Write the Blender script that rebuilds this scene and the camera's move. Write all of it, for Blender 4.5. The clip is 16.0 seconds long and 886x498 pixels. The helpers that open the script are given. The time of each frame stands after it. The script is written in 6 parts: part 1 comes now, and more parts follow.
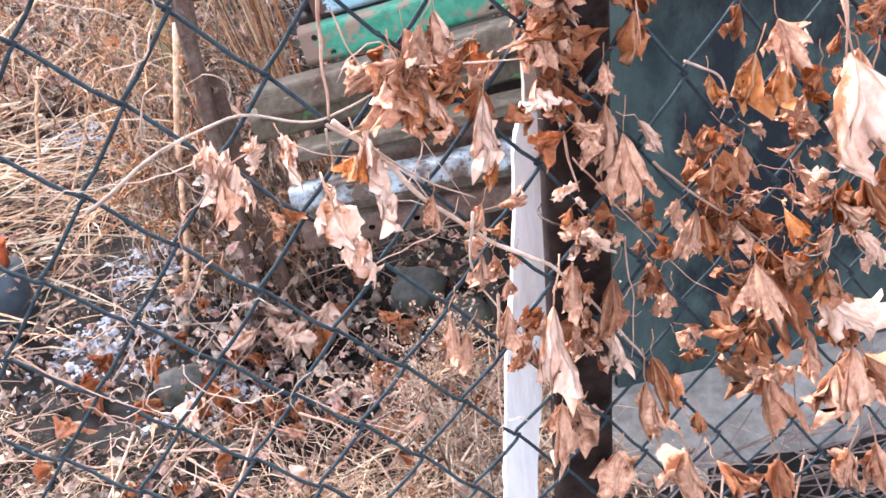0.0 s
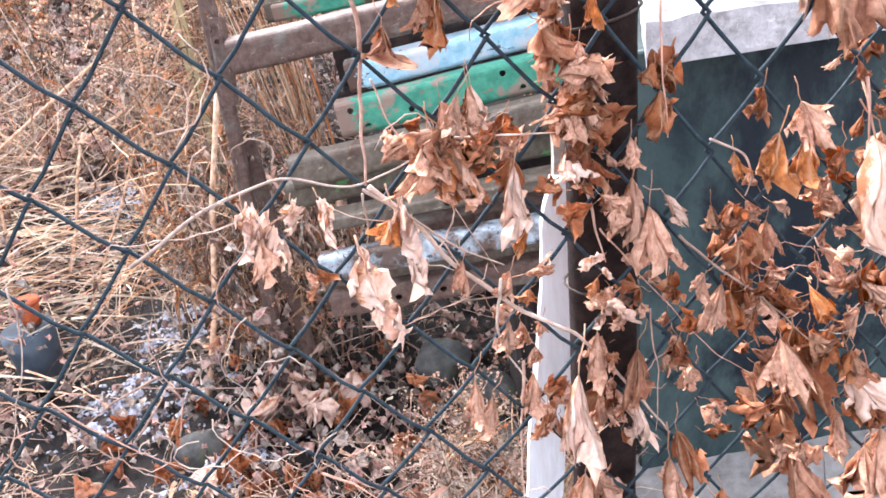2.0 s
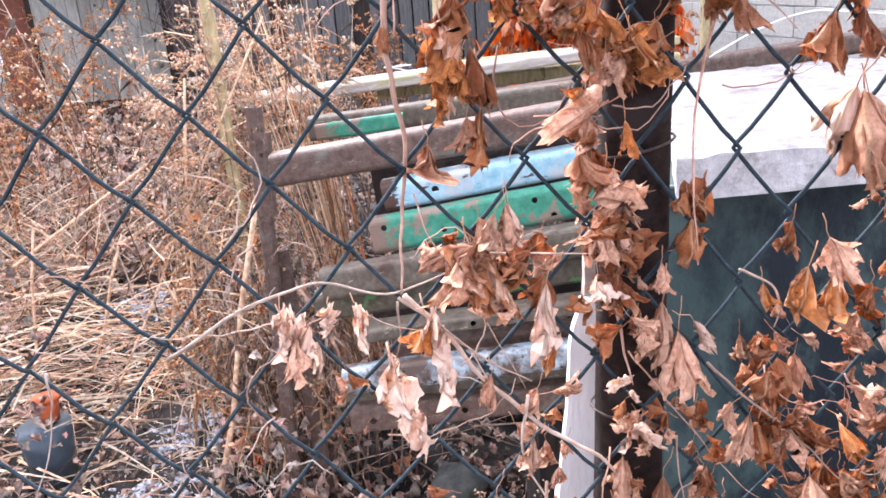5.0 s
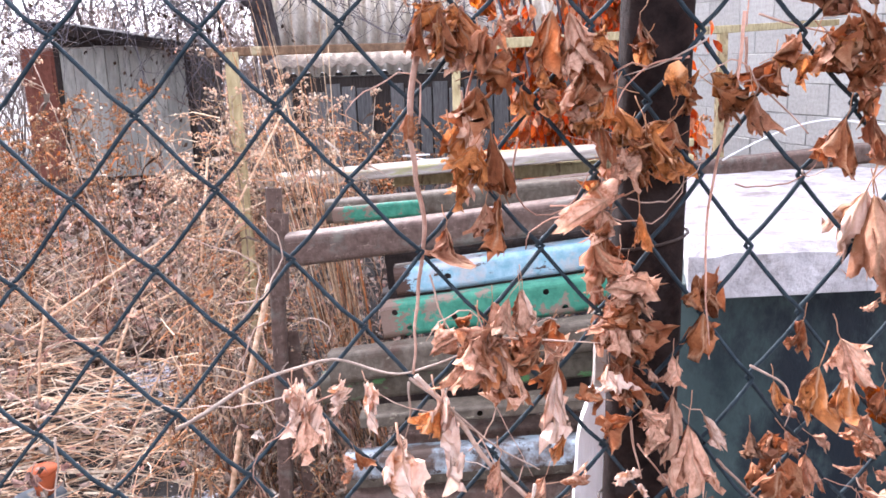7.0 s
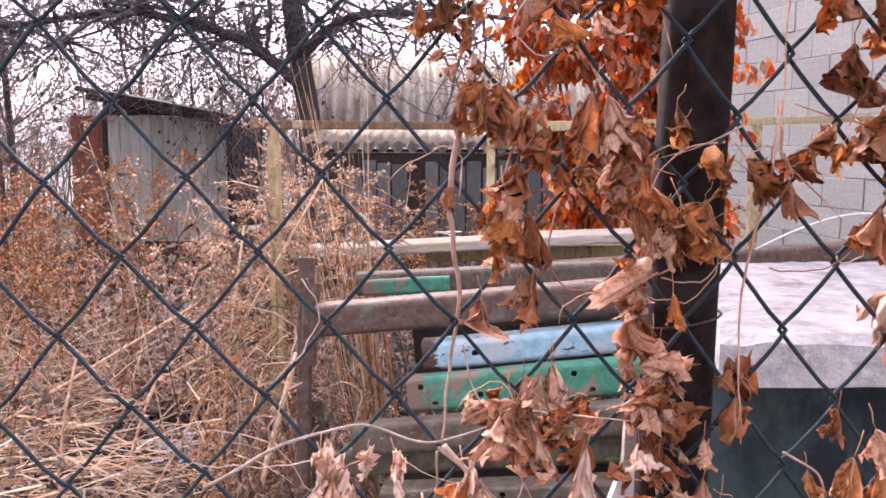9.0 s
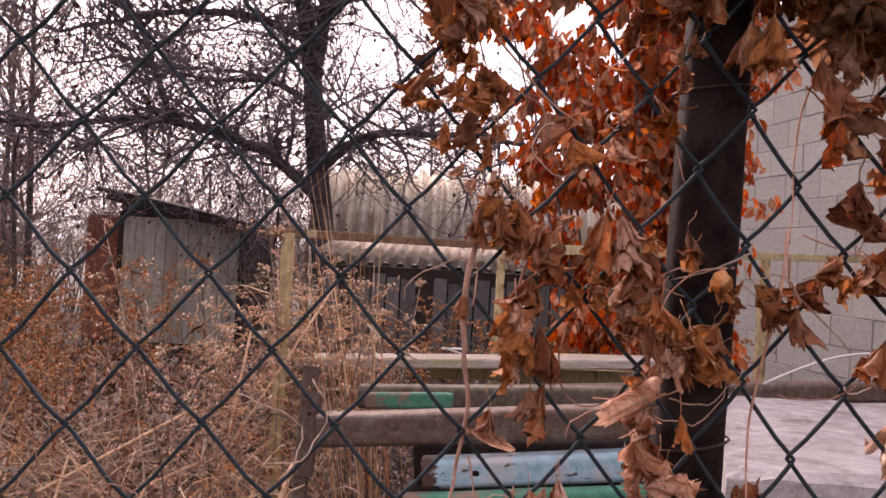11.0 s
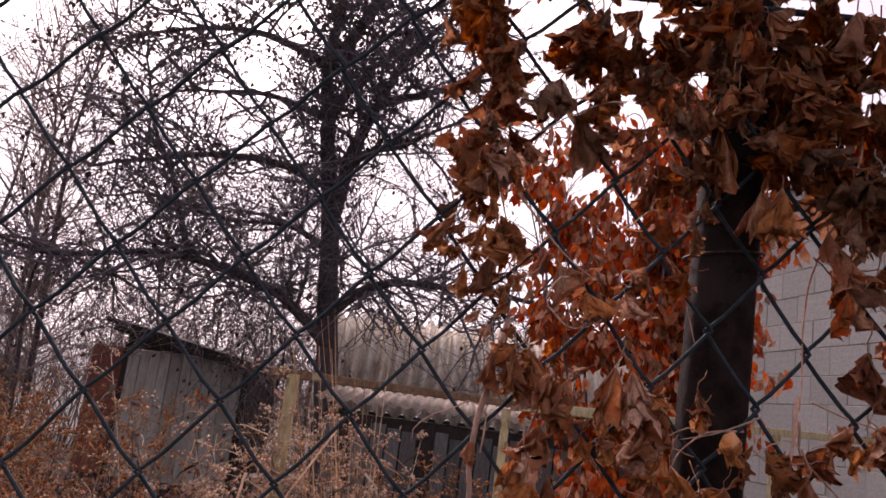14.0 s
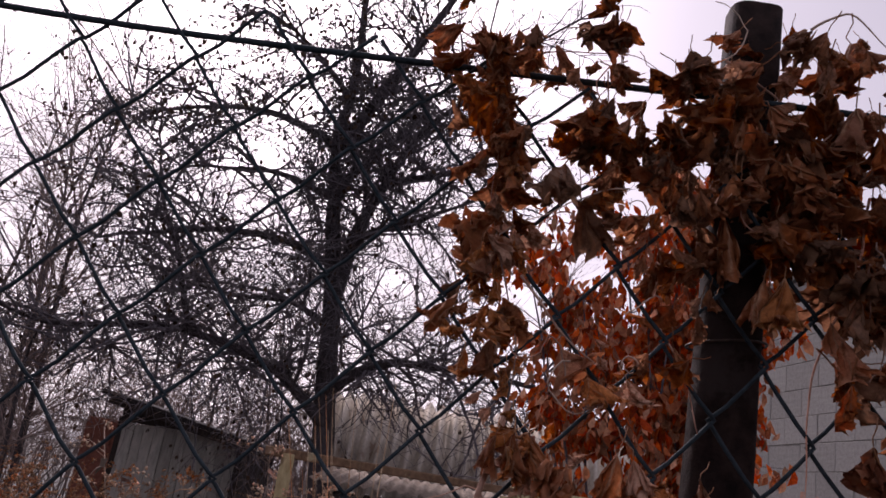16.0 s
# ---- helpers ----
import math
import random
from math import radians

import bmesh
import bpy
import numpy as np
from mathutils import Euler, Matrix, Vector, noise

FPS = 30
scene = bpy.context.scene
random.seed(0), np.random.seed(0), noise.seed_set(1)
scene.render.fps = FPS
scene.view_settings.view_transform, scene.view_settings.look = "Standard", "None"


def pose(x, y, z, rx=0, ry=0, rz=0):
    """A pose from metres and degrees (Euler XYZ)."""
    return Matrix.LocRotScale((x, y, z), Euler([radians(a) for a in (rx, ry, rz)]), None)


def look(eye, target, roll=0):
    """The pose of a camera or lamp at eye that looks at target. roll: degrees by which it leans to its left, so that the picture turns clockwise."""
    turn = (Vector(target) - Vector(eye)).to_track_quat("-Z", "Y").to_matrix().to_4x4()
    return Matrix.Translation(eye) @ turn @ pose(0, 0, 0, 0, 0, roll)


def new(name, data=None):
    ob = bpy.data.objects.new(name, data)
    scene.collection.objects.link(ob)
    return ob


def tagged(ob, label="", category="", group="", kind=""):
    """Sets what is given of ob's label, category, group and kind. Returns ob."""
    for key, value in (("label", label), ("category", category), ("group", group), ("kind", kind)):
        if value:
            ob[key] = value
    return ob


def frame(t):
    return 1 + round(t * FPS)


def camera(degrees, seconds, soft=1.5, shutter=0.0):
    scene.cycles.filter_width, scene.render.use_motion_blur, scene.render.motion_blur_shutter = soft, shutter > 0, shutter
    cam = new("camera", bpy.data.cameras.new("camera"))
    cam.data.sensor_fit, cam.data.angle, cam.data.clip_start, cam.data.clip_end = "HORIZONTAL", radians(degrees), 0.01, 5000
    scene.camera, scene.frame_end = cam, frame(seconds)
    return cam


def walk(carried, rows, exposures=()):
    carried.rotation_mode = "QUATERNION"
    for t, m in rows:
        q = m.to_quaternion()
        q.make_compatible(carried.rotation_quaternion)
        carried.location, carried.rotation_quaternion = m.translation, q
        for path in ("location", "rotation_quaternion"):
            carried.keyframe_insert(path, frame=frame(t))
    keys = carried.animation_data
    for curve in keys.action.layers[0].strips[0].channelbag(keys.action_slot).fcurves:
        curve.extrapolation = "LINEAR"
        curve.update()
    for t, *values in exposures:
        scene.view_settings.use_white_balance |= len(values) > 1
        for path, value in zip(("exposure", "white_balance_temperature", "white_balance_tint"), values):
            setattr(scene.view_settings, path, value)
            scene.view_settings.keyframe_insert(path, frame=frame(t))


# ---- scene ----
cam = camera(56.0, 16.0, soft=1.65)
# seconds, place, turn (Euler XYZ, degrees)
PATH = [
    (0, 0.0133, 0.0384, 1.2040, 56.97, 7.50, -9.31),
    (0.5, 0.0126, 0.0354, 1.2044, 58.12, 7.59, -8.42),
    (1, 0.0119, 0.0318, 1.2050, 59.42, 7.29, -8.04),
    (1.5, 0.0106, 0.0287, 1.2055, 61.01, 7.01, -7.41),
    (2, 0.0099, 0.0262, 1.2060, 62.38, 6.81, -6.84),
    (2.5, 0.0094, 0.0235, 1.2062, 63.80, 6.53, -6.32),
    (3, 0.0086, 0.0204, 1.2064, 65.28, 6.21, -5.62),
    (3.5, 0.0082, 0.0176, 1.2064, 66.60, 5.82, -5.07),
    (4, 0.0069, 0.0169, 1.2061, 68.01, 5.39, -4.65),
    (6.5, 0.0016, 0.0083, 1.2050, 75.84, 2.48, -2.93),
    (7, 0.0010, 0.0064, 1.2047, 77.28, 1.94, -2.52),
    (7.5, 0.0003, 0.0047, 1.2043, 78.44, 1.54, -2.00),
    (8, -0.0003, 0.0029, 1.2041, 79.52, 1.18, -1.47),
    (8.5, -0.0016, 0.0005, 1.2032, 81.08, 0.52, -0.70),
    (11, -0.0063, -0.0115, 1.1979, 90.74, -3.39, 0.51),
    (11.5, -0.0070, -0.0141, 1.1968, 93.44, -4.29, 0.74),
    (12, -0.0078, -0.0160, 1.1961, 94.84, -4.70, 0.62),
    (12.5, -0.0085, -0.0178, 1.1951, 96.49, -5.37, 0.68),
    (13, -0.0090, -0.0195, 1.1938, 98.13, -6.07, 0.72),
    (13.5, -0.0092, -0.0204, 1.1929, 99.36, -6.55, 0.70),
    (14, -0.0094, -0.0208, 1.1919, 101.21, -7.20, 0.67),
    (14.5, -0.0096, -0.0212, 1.1916, 102.67, -7.64, 0.63),
    (15, -0.0097, -0.0218, 1.1912, 104.04, -8.02, 0.55),
    (15.5, -0.0097, -0.0219, 1.1910, 105.59, -8.49, 0.37),
    (16, -0.0094, -0.0215, 1.1911, 106.82, -8.88, 0.42),
]
walk(cam, [(t, pose(*row)) for t, *row in PATH],
     exposures=[(0, 2.57, 5980, 15), (4, 2.53, 5960, 16), (7, 2.39, 5970, 20), (8, 2.45, 6000, 21), (8.5, 2.22, 6150, 25), (11, 1.04, 7350, 37), (12.5, 0.39, 7120, 37), (14, 0.35, 6950, 37), (16, -0.24, 6520, 33)])

# ---- world and light: a bright overcast day ----
world = bpy.data.worlds.new("overcast_sky")
scene.world = world
world.use_nodes = True
wn, wl = world.node_tree.nodes, world.node_tree.links
sky = wn.new("ShaderNodeTexSky")
sky.sky_type, sky.sun_disc = "NISHITA", False
sky.sun_elevation, sky.sun_rotation = radians(37), radians(-20)
sky.air_density, sky.dust_density, sky.ozone_density = 1.0, 4.0, 1.0
cloud = wn.new("ShaderNodeHueSaturation")
cloud.inputs["Saturation"].default_value = 0.22
wl.new(sky.outputs["Color"], cloud.inputs["Color"])
veil = wn.new("ShaderNodeMix")
veil.data_type = "RGBA"
veil.inputs["Factor"].default_value = 0.38
wl.new(cloud.outputs["Color"], veil.inputs[6])
veil.inputs[7].default_value = (5.3, 5.6, 6.4, 1)
wl.new(veil.outputs[2], wn["Background"].inputs["Color"])
wn["Background"].inputs["Strength"].default_value = 0.135
sun = new("sun", bpy.data.lights.new("sun", "SUN"))
sun.data.energy, sun.data.angle, sun.data.color = 2.9, radians(15), (1.0, 0.96, 0.91)
sun.matrix_world = look((-3.4, 9.4, 7.6), (0, 0, 0))


# ---- materials ----
def mat(name, dark, light, scale=30.0, rough=0.8, metal=0.0, bump=0.4, stain=None, stain_scale=4.0, stain_at=0.55,
        soft_stain=0.06, vary=0.0, island=0.0, through_light=0.0, stretch=(1, 1, 1), hue=0.0, spec=0.3, relief=None):
    m = bpy.data.materials.new(name)
    m.use_nodes = True
    n, l = m.node_tree.nodes, m.node_tree.links
    bsdf = n["Principled BSDF"]
    co = n.new("ShaderNodeTexCoord")
    mp = n.new("ShaderNodeMapping")
    mp.inputs["Scale"].default_value = stretch
    l.new(co.outputs["Object"], mp.inputs["Vector"])
    fine = n.new("ShaderNodeTexNoise")
    fine.inputs["Scale"].default_value, fine.inputs["Detail"].default_value, fine.inputs["Roughness"].default_value = scale, 8, 0.65
    l.new(mp.outputs["Vector"], fine.inputs["Vector"])
    ramp = n.new("ShaderNodeValToRGB")
    ramp.color_ramp.elements[0].position, ramp.color_ramp.elements[1].position = 0.32, 0.68
    ramp.color_ramp.elements[0].color, ramp.color_ramp.elements[1].color = (*dark, 1), (*light, 1)
    l.new(fine.outputs["Fac"], ramp.inputs["Fac"])
    col = ramp.outputs["Color"]
    if stain:
        big = n.new("ShaderNodeTexNoise")
        big.inputs["Scale"].default_value, big.inputs["Detail"].default_value, big.inputs["Roughness"].default_value = stain_scale, 7, 0.7
        l.new(mp.outputs["Vector"], big.inputs["Vector"])
        cut = n.new("ShaderNodeValToRGB")
        cut.color_ramp.elements[0].position, cut.color_ramp.elements[1].position = stain_at, stain_at + soft_stain
        l.new(big.outputs["Fac"], cut.inputs["Fac"])
        mix = n.new("ShaderNodeMix")
        mix.data_type = "RGBA"
        l.new(cut.outputs["Color"], mix.inputs["Factor"])
        l.new(col, mix.inputs[6])
        mix.inputs[7].default_value = (*stain, 1)
        col = mix.outputs[2]
    if vary or island:
        src = n.new("ShaderNodeNewGeometry").outputs["Random Per Island"] if island else n.new("ShaderNodeObjectInfo").outputs["Random"]
        amount = island or vary
        val = n.new("ShaderNodeMapRange")
        val.inputs["To Min"].default_value, val.inputs["To Max"].default_value = 1 - amount, 1 + amount
        l.new(src, val.inputs["Value"])
        hs = n.new("ShaderNodeHueSaturation")
        l.new(val.outputs["Result"], hs.inputs["Value"])
        if hue:
            sh = n.new("ShaderNodeMath")
            sh.operation = "MULTIPLY"
            sh.inputs[1].default_value = 7.31
            l.new(src, sh.inputs[0])
            fr = n.new("ShaderNodeMath")
            fr.operation = "FRACT"
            l.new(sh.outputs[0], fr.inputs[0])
            hr = n.new("ShaderNodeMapRange")
            hr.inputs["To Min"].default_value, hr.inputs["To Max"].default_value = 0.5 - hue, 0.5 + hue
            l.new(fr.outputs[0], hr.inputs["Value"])
            l.new(hr.outputs["Result"], hs.inputs["Hue"])
            sr = n.new("ShaderNodeMapRange")
            sr.inputs["To Min"].default_value, sr.inputs["To Max"].default_value = 1.25, 0.7
            l.new(fr.outputs[0], sr.inputs["Value"])
            l.new(sr.outputs["Result"], hs.inputs["Saturation"])
        l.new(col, hs.inputs["Color"])
        col = hs.outputs["Color"]
    l.new(col, bsdf.inputs["Base Color"])
    bsdf.inputs["Roughness"].default_value, bsdf.inputs["Metallic"].default_value = rough, metal
    bsdf.inputs["Specular IOR Level"].default_value = spec
    if bump:
        bp = n.new("ShaderNodeBump")
        bp.inputs["Strength"].default_value, bp.inputs["Distance"].default_value = bump, relief or 0.4 / scale
        l.new(fine.outputs["Fac"], bp.inputs["Height"])
        l.new(bp.outputs["Normal"], bsdf.inputs["Normal"])
    if through_light:
        tr = n.new("ShaderNodeBsdfTranslucent")
        l.new(col, tr.inputs["Color"])
        ms = n.new("ShaderNodeMixShader")
        ms.inputs["Fac"].default_value = through_light
        l.new(bsdf.outputs["BSDF"], ms.inputs[1])
        l.new(tr.outputs["BSDF"], ms.inputs[2])
        l.new(ms.outputs["Shader"], n["Material Output"].inputs["Surface"])
    return m


M_GROUND = mat("damp_soil", (0.005, 0.004, 0.0036), (0.026, 0.019, 0.0155), 22, 0.85, bump=0.9, stain=(0.07, 0.05, 0.04), stain_scale=5, stain_at=0.66)
M_LITTER = mat("fallen_leaves", (0.04, 0.025, 0.02), (0.52, 0.36, 0.28), 60, 0.9, island=0.85, hue=0.025, through_light=0.1)
M_STRAW = mat("dry_straw", (0.36, 0.22, 0.12), (0.92, 0.69, 0.48), 60, 0.8, island=0.5, hue=0.02, bump=0.1)
M_REED = mat("golden_dry_reed", (0.42, 0.22, 0.1), (0.82, 0.55, 0.33), 60, 0.8, island=0.4, hue=0.02, bump=0.1, through_light=0.15)
M_WEED = mat("dead_weed", (0.075, 0.045, 0.03), (0.5, 0.34, 0.24), 50, 0.9, island=0.8, hue=0.02, bump=0.1)
M_RUSTWEED = mat("rusty_dead_weed", (0.1, 0.04, 0.02), (0.62, 0.33, 0.16), 50, 0.9, island=0.7, hue=0.02, bump=0.1, through_light=0.1)
M_PLUME = mat("pale_seed_heads", (0.46, 0.28, 0.17), (0.88, 0.64, 0.45), 80, 0.95, island=0.4, hue=0.02, bump=0.1, through_light=0.2)
M_SEED = mat("dry_seed_heads", (0.22, 0.09, 0.038), (0.76, 0.41, 0.2), 80, 0.95, island=0.6, hue=0.02, bump=0.1, through_light=0.2)
M_LEAF = mat("withered_vine_leaf", (0.5, 0.4, 0.34), (1.0, 1.0, 1.0), 9, 0.75, bump=0.4, relief=0.0012, stain=(0.5, 0.36, 0.26), stain_scale=2.2, stain_at=0.5, soft_stain=0.12,
             through_light=0.3)


def flaked(m, scale, at, colour, end=None, stretch=(1, 1, 1)):
    """Small chips of a second layer; towards the end of the beam the paint is worn off for the given length."""
    n, l = m.node_tree.nodes, m.node_tree.links
    base = n["Principled BSDF"].inputs["Base Color"]
    old = base.links[0].from_socket
    co, mp, chips = n.new("ShaderNodeTexCoord"), n.new("ShaderNodeMapping"), n.new("ShaderNodeTexNoise")
    mp.inputs["Scale"].default_value = stretch
    l.new(co.outputs["Object"], mp.inputs["Vector"])
    l.new(mp.outputs["Vector"], chips.inputs["Vector"])
    chips.inputs["Scale"].default_value, chips.inputs["Detail"].default_value, chips.inputs["Roughness"].default_value = scale, 6, 0.75
    level = chips.outputs["Fac"]
    if end:
        xyz, fall, more = n.new("ShaderNodeSeparateXYZ"), n.new("ShaderNodeMapRange"), n.new("ShaderNodeMath")
        l.new(co.outputs["Object"], xyz.inputs["Vector"])
        l.new(xyz.outputs["X"], fall.inputs["Value"])
        fall.inputs["From Min"].default_value, fall.inputs["From Max"].default_value = 0.0, end
        fall.inputs["To Min"].default_value, fall.inputs["To Max"].default_value = 0.3, 0.0
        l.new(level, more.inputs[0])
        l.new(fall.outputs["Result"], more.inputs[1])
        level = more.outputs[0]
    cut, mix = n.new("ShaderNodeValToRGB"), n.new("ShaderNodeMix")
    cut.color_ramp.elements[0].position, cut.color_ramp.elements[1].position = at, at + 0.03
    l.new(level, cut.inputs["Fac"])
    mix.data_type = "RGBA"
    l.new(cut.outputs["Color"], mix.inputs["Factor"])
    l.new(old, mix.inputs[6])
    mix.inputs[7].default_value = (*colour, 1)
    l.new(mix.outputs[2], base)


def raise_veins(m):
    """The veins stand out from the blade."""
    n, l = m.node_tree.nodes, m.node_tree.links
    vein = n.new("ShaderNodeAttribute")
    vein.attribute_name = "vein"
    up = n.new("ShaderNodeBump")
    up.inputs["Strength"].default_value, up.inputs["Distance"].default_value = 0.8, 0.0012
    bsdf = n["Principled BSDF"]
    l.new(vein.outputs["Fac"], up.inputs["Height"])
    l.new(bsdf.inputs["Normal"].links[0].from_socket, up.inputs["Normal"])
    l.new(up.outputs["Normal"], bsdf.inputs["Normal"])


def leaf_tints(m):
    """Every leaf has a tint of its own, from bleached tan to dark rust; veins and margins are paler."""
    n, l = m.node_tree.nodes, m.node_tree.links
    info = n.new("ShaderNodeObjectInfo")
    ramp = n.new("ShaderNodeValToRGB")
    stops = ((0.0, (0.74, 0.35, 0.2)), (0.14, (0.46, 0.17, 0.07)), (0.3, (0.34, 0.115, 0.042)), (0.42, (0.64, 0.25, 0.095)), (0.54, (0.26, 0.08, 0.03)), (0.7, (0.88, 0.5, 0.33)), (0.82, (0.42, 0.15, 0.056)), (1.0, (0.66, 0.29, 0.14)))
    while len(ramp.color_ramp.elements) < len(stops):
        ramp.color_ramp.elements.new(0.5)
    for e, (at, c) in zip(ramp.color_ramp.elements, stops):
        e.position, e.color = at, (*c, 1)
    l.new(info.outputs["Random"], ramp.inputs["Fac"])
    vein = n.new("ShaderNodeAttribute")
    vein.attribute_name = "vein"
    pale = n.new("ShaderNodeMix")
    pale.data_type = "RGBA"
    l.new(vein.outputs["Fac"], pale.inputs["Factor"])
    l.new(ramp.outputs["Color"], pale.inputs[6])
    pale.inputs[7].default_value = (0.66, 0.42, 0.26, 1)
    mul = n.new("ShaderNodeMix")
    mul.data_type, mul.blend_type = "RGBA", "MULTIPLY"
    mul.inputs["Factor"].default_value = 1.0
    bsdf = n["Principled BSDF"]
    old = bsdf.inputs["Base Color"].links[0].from_socket
    l.new(pale.outputs[2], mul.inputs[6])
    l.new(old, mul.inputs[7])
    l.new(mul.outputs[2], bsdf.inputs["Base Color"])
    glow = n.new("ShaderNodeMix")
    glow.data_type, glow.blend_type = "RGBA", "MULTIPLY"
    glow.inputs["Factor"].default_value = 1.0
    glow.inputs[7].default_value = (1.0, 0.7, 0.5, 1)
    l.new(mul.outputs[2], glow.inputs[6])
    l.new(glow.outputs[2], n["Translucent BSDF"].inputs["Color"])


leaf_tints(M_LEAF)
raise_veins(M_LEAF)
M_PALELEAF = mat("bleached_vine_leaf", (0.74, 0.46, 0.33), (0.97, 0.78, 0.65), 8, 0.75, bump=0.4, relief=0.0012, stain=(0.48, 0.21, 0.1), stain_scale=2.0, stain_at=0.55, soft_stain=0.1, vary=0.08, through_light=0.25)
M_TANLEAF = mat("tan_vine_leaf", (0.5, 0.235, 0.135), (0.9, 0.565, 0.4), 8, 0.72, bump=0.4, relief=0.0012, stain=(0.32, 0.105, 0.042), stain_scale=2.2, stain_at=0.52, soft_stain=0.1, vary=0.2, through_light=0.28)
M_OCHRELEAF = mat("ochre_vine_leaf", (0.38, 0.12, 0.03), (0.76, 0.29, 0.085), 8, 0.7, bump=0.4, relief=0.0012, stain=(0.22, 0.066, 0.022), stain_scale=2.2, stain_at=0.53, soft_stain=0.1, vary=0.2, through_light=0.38)
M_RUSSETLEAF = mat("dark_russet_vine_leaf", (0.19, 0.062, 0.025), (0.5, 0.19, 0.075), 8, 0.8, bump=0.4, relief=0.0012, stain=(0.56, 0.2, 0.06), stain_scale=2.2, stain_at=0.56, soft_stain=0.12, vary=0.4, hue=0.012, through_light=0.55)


def leaf_veins(m, colour):
    """Veins and margins in a colour of their own."""
    n, l = m.node_tree.nodes, m.node_tree.links
    vein = n.new("ShaderNodeAttribute")
    vein.attribute_name = "vein"
    mix = n.new("ShaderNodeMix")
    mix.data_type = "RGBA"
    bsdf = n["Principled BSDF"]
    old = bsdf.inputs["Base Color"].links[0].from_socket
    l.new(vein.outputs["Fac"], mix.inputs["Factor"])
    l.new(old, mix.inputs[6])
    mix.inputs[7].default_value = (*colour, 1)
    l.new(mix.outputs[2], bsdf.inputs["Base Color"])
    l.new(mix.outputs[2], n["Translucent BSDF"].inputs["Color"])
    raise_veins(m)


leaf_veins(M_PALELEAF, (0.5, 0.28, 0.17))
leaf_veins(M_TANLEAF, (0.46, 0.26, 0.16))
leaf_veins(M_OCHRELEAF, (0.62, 0.36, 0.2))
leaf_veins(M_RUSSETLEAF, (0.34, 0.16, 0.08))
M_VINE = mat("dry_vine_stem", (0.34, 0.2, 0.14), (0.6, 0.41, 0.31), 120, 0.8, vary=0.3, hue=0.015, bump=0.5)
M_WIRE = mat("dark_green_coated_wire", (0.017, 0.026, 0.032), (0.04, 0.057, 0.067), 200, 0.75, bump=0.2, spec=0.15, stain=(0.2, 0.215, 0.215), stain_scale=60, stain_at=0.7)
M_WIRE_OLD = mat("rusty_tie_wire", (0.03, 0.02, 0.017), (0.1, 0.07, 0.055), 200, 0.7, bump=0.3)
M_POST = mat("rusty_brown_steel", (0.01, 0.0065, 0.006), (0.038, 0.024, 0.02), 90, 0.85, spec=0.1, bump=0.5, stain=(0.04, 0.03, 0.027), stain_scale=14, stain_at=0.55)
M_LATH = mat("whitewashed_lath", (0.86, 0.83, 0.8), (0.97, 0.96, 0.95), 60, 0.85, bump=0.5, stain=(0.5, 0.43, 0.37), stain_scale=26, stain_at=0.68, stretch=(3, 3, 0.4))
M_RUSTBEAM = mat("rust_brown_beam", (0.07, 0.04, 0.03), (0.17, 0.11, 0.085), 70, 0.65, metal=0.1, bump=0.4, stain=(0.17, 0.15, 0.12), stain_scale=16, stain_at=0.53, soft_stain=0.16)
# near-black filler colour for the shade inside the beam pile
M_PILEDARK = mat("pile_hollow_dark", (0.014, 0.009, 0.008), (0.045, 0.03, 0.025), 60, 0.85, bump=0.5, stain=(0.06, 0.035, 0.026), stain_scale=12, stain_at=0.58)
M_OLIVEBEAM = mat("olive_grey_beam", (0.07, 0.053, 0.036), (0.17, 0.135, 0.1), 60, 0.6, metal=0.1, bump=0.4, stain=(0.075, 0.04, 0.026), stain_scale=14, stain_at=0.52, soft_stain=0.16)
M_GREENBEAM = mat("flaked_green_paint", (0.025, 0.16, 0.1), (0.07, 0.29, 0.18), 50, 0.5, bump=0.4, stain=(0.24, 0.17, 0.125), stain_scale=17, stain_at=0.55, soft_stain=0.05)
M_BLUEBEAM = mat("flaked_pale_blue_paint", (0.2, 0.4, 0.48), (0.44, 0.6, 0.67), 50, 0.5, bump=0.4, stain=(0.5, 0.5, 0.5), stain_scale=11, stain_at=0.5, soft_stain=0.1)
M_BLUEWORN = mat("worn_blue_white_paint", (0.3, 0.38, 0.42), (0.5, 0.56, 0.58), 50, 0.6, bump=0.4, stain=(0.1, 0.065, 0.048), stain_scale=13, stain_at=0.4, soft_stain=0.16)
M_PALEBEAM = mat("weathered_pale_board", (0.28, 0.23, 0.19), (0.52, 0.45, 0.39), 50, 0.85, bump=0.5, stain=(0.35, 0.33, 0.17), stain_scale=12, stain_at=0.55, stretch=(0.3, 2, 2))
M_GREENWOOD = mat("pale_green_paint_on_wood", (0.32, 0.25, 0.12), (0.58, 0.49, 0.28), 60, 0.8, bump=0.5, stain=(0.2, 0.14, 0.08), stain_scale=16, stain_at=0.56, stretch=(1, 1, 0.4))
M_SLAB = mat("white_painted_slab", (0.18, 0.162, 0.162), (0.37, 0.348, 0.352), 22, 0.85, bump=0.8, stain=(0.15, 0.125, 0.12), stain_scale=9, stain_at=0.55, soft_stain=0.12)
M_TEAL = mat("stained_grey_teal_panel", (0.014, 0.026, 0.027), (0.064, 0.094, 0.087), 9, 0.55, bump=0.25, stain=(0.008, 0.012, 0.017), stain_scale=5, stain_at=0.47, soft_stain=0.1, stretch=(1, 1, 0.6))
